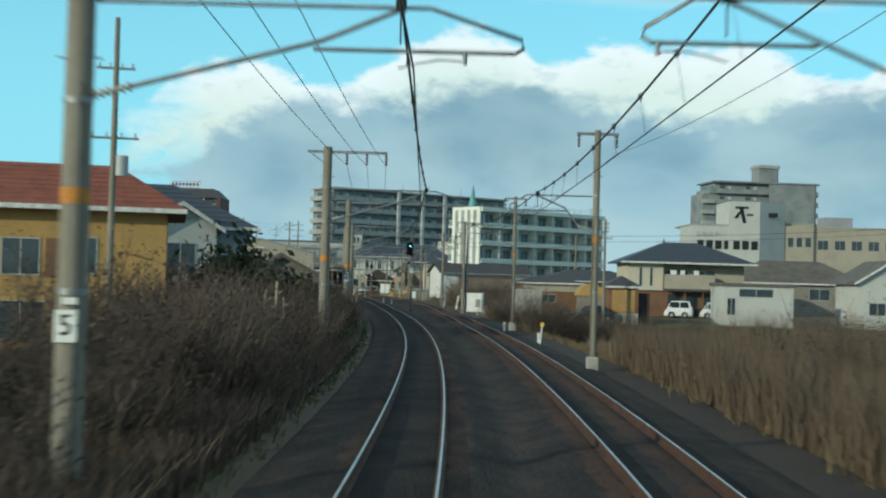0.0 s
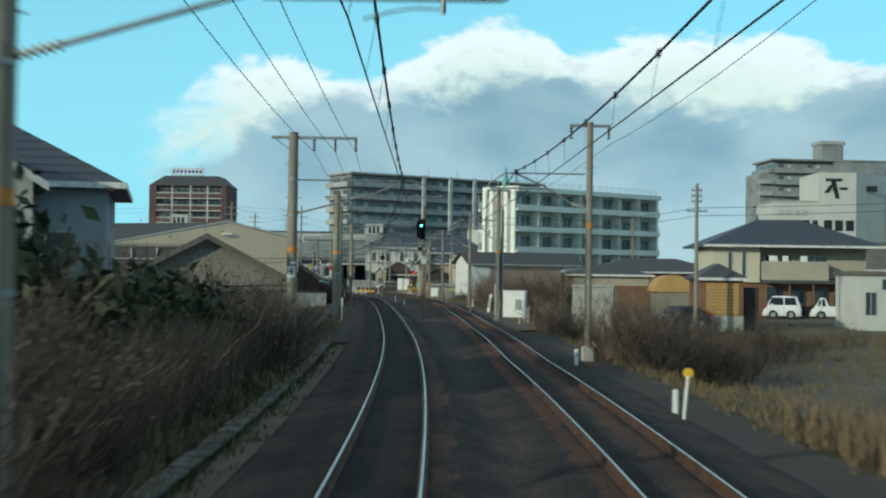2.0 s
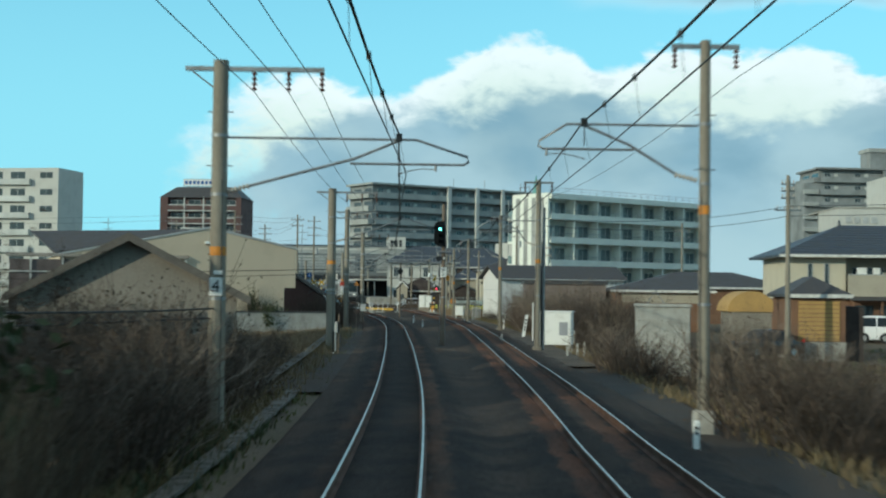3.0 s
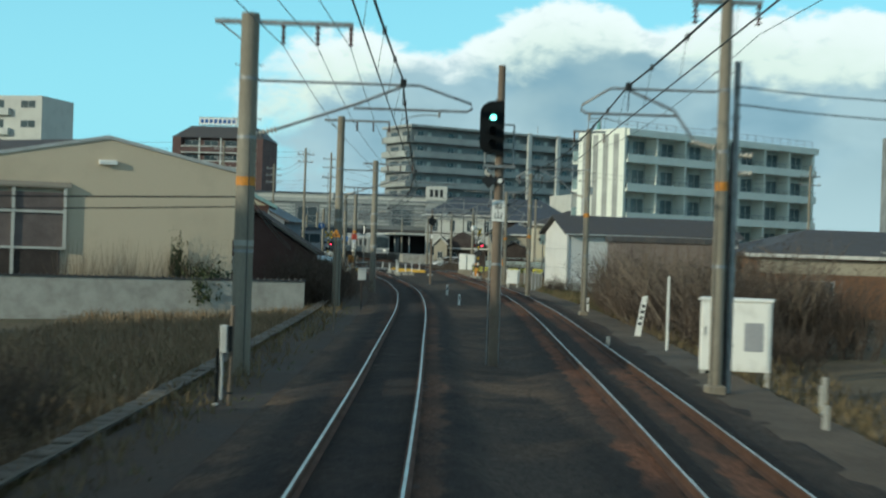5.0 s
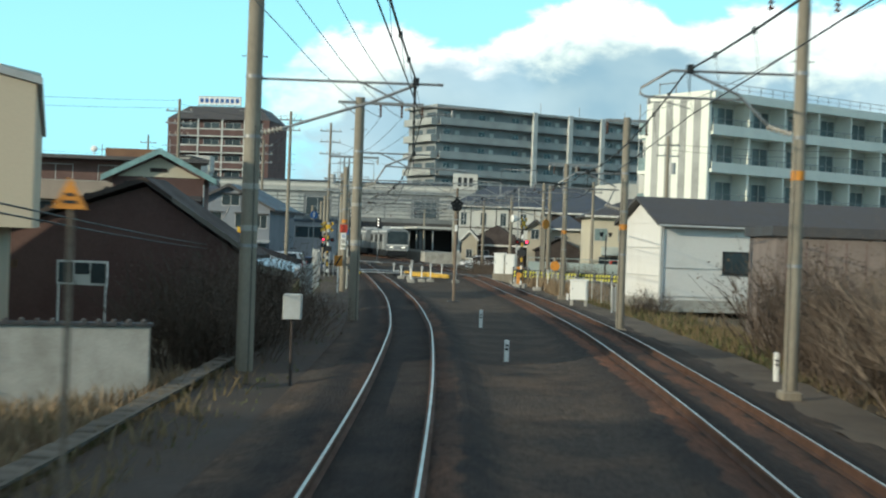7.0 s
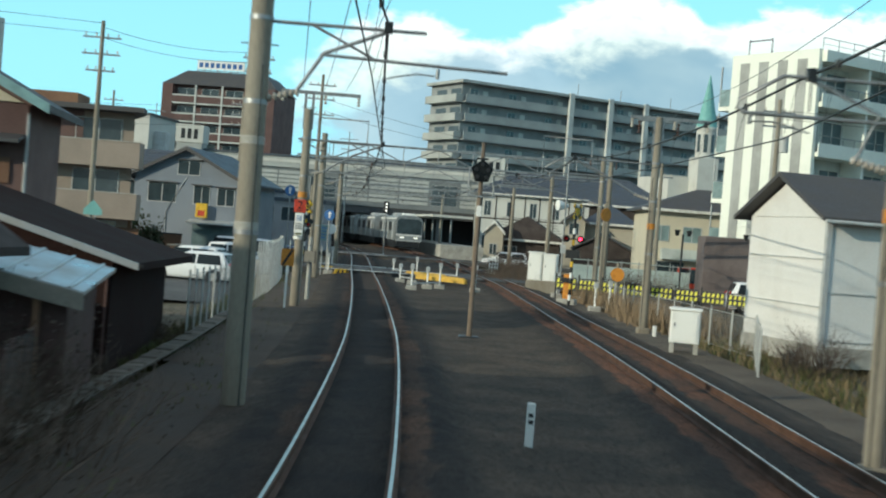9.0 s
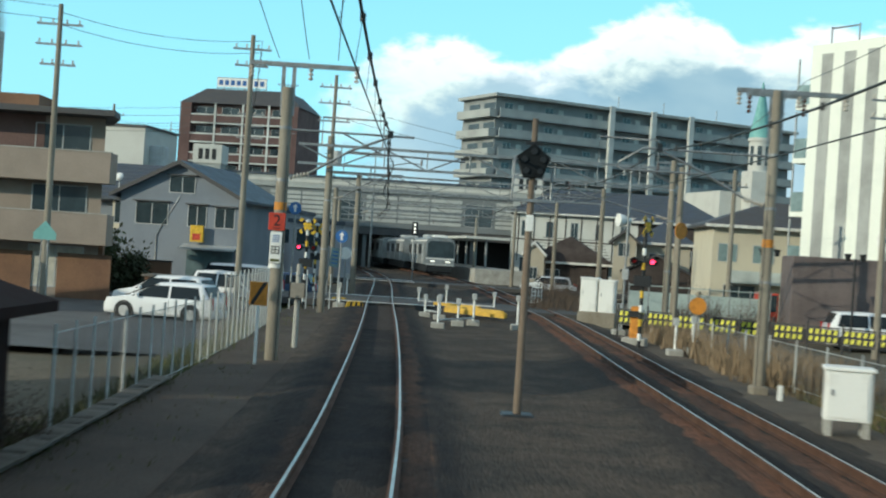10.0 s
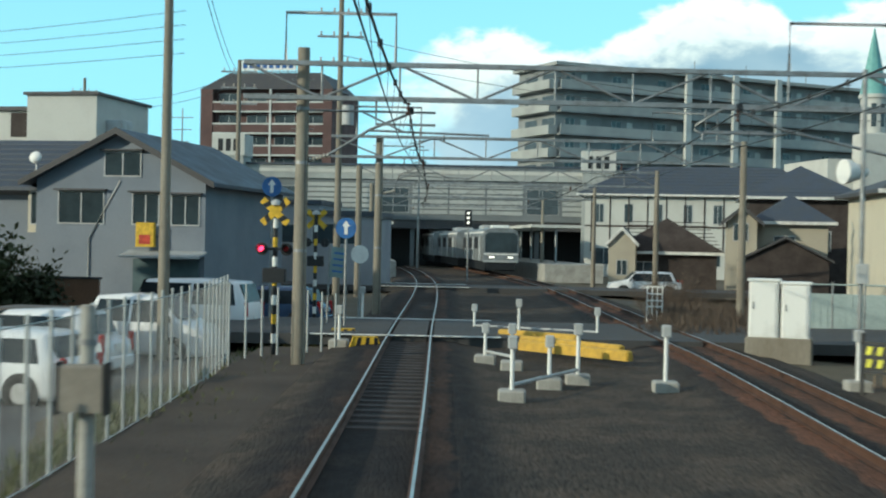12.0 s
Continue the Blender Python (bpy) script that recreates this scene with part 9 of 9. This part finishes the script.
blades("grass", "brown stubble of the open field", 16000, beside(44, 112, 6.0, 26.0, True), 0.10, 0.4, GRASS_DRY, 6)
blades("grass", "green strip beyond the field", 5000, lambda r: (r.uniform(9, 34), r.uniform(100, 128)), 0.10, 0.3, GRASS_GREEN, 7)
blades("grass", "tall straw-coloured grass by the crossing", 5000, beside(178, 196, 2.6, 6.0, True), 0.4, 1.1, REED, 8, 0.2)
blades("grass", "brown withered brush behind the cabinets", 5000, lambda r: (r.uniform(-13.2, -9.0), r.uniform(208, 226)), 0.35, 1.05, LEAF_BROWN, 15, 0.3)
blades("grass", "green weeds along the car park fence", 5000, beside(160, 194, -4.9, -3.6), 0.08, 0.32, GRASS_GREEN, 10)
blades("grass", "dry grass before the shed", 5000, beside(140, 176, 3.2, 6.5, True), 0.10, 0.35, GRASS_GREEN, 9)

# ---------- sleepers, last ----------


def sleeper_mesh(w=0.22, l=2.0, hgt=0.16):
    return Shape().prism([(-l / 2, -hgt), (l / 2, -hgt), (l / 2, -0.012), (l / 2 - 0.3, 0.0), (0.25, -0.03), (-0.25, -0.03), (-l / 2 + 0.3, 0.0), (-l / 2, -0.012)], -w / 2, w / 2, "y").mesh("sleeper", SLEEPER)


SL = sleeper_mesh()
for trk, off, lean in ((main_track, lambda y: 0.0, True), (side_track, spread, False)):
    rest = Shape()
    for i in range(470):
        y = 8 + i * 0.6
        x, yy, a = centre(y, off(y))
        z = -0.155
        if i < 300:
            part("sleeper", SL, SLEEPER, trk, "", pose(x, yy, z, 0, -math.degrees(math.atan(cant(y))) if lean else 0, math.degrees(a)))
        else:
            ca, sa = math.cos(a), math.sin(a)
            c = [(x + u * ca - v * sa, yy + u * sa + v * ca) for u, v in ((-1, -0.11), (1, -0.11), (1, 0.11), (-1, 0.11))]
            rest.add([(p, q, z - 0.16) for p, q in c] + [(p, q, z) for p, q in c], [(0, 1, 5, 4), (1, 2, 6, 5), (2, 3, 7, 6), (3, 0, 4, 7), (4, 5, 6, 7)])
    tagged(part("far_sleepers", rest, SLEEPER, trk), kind="stuff")
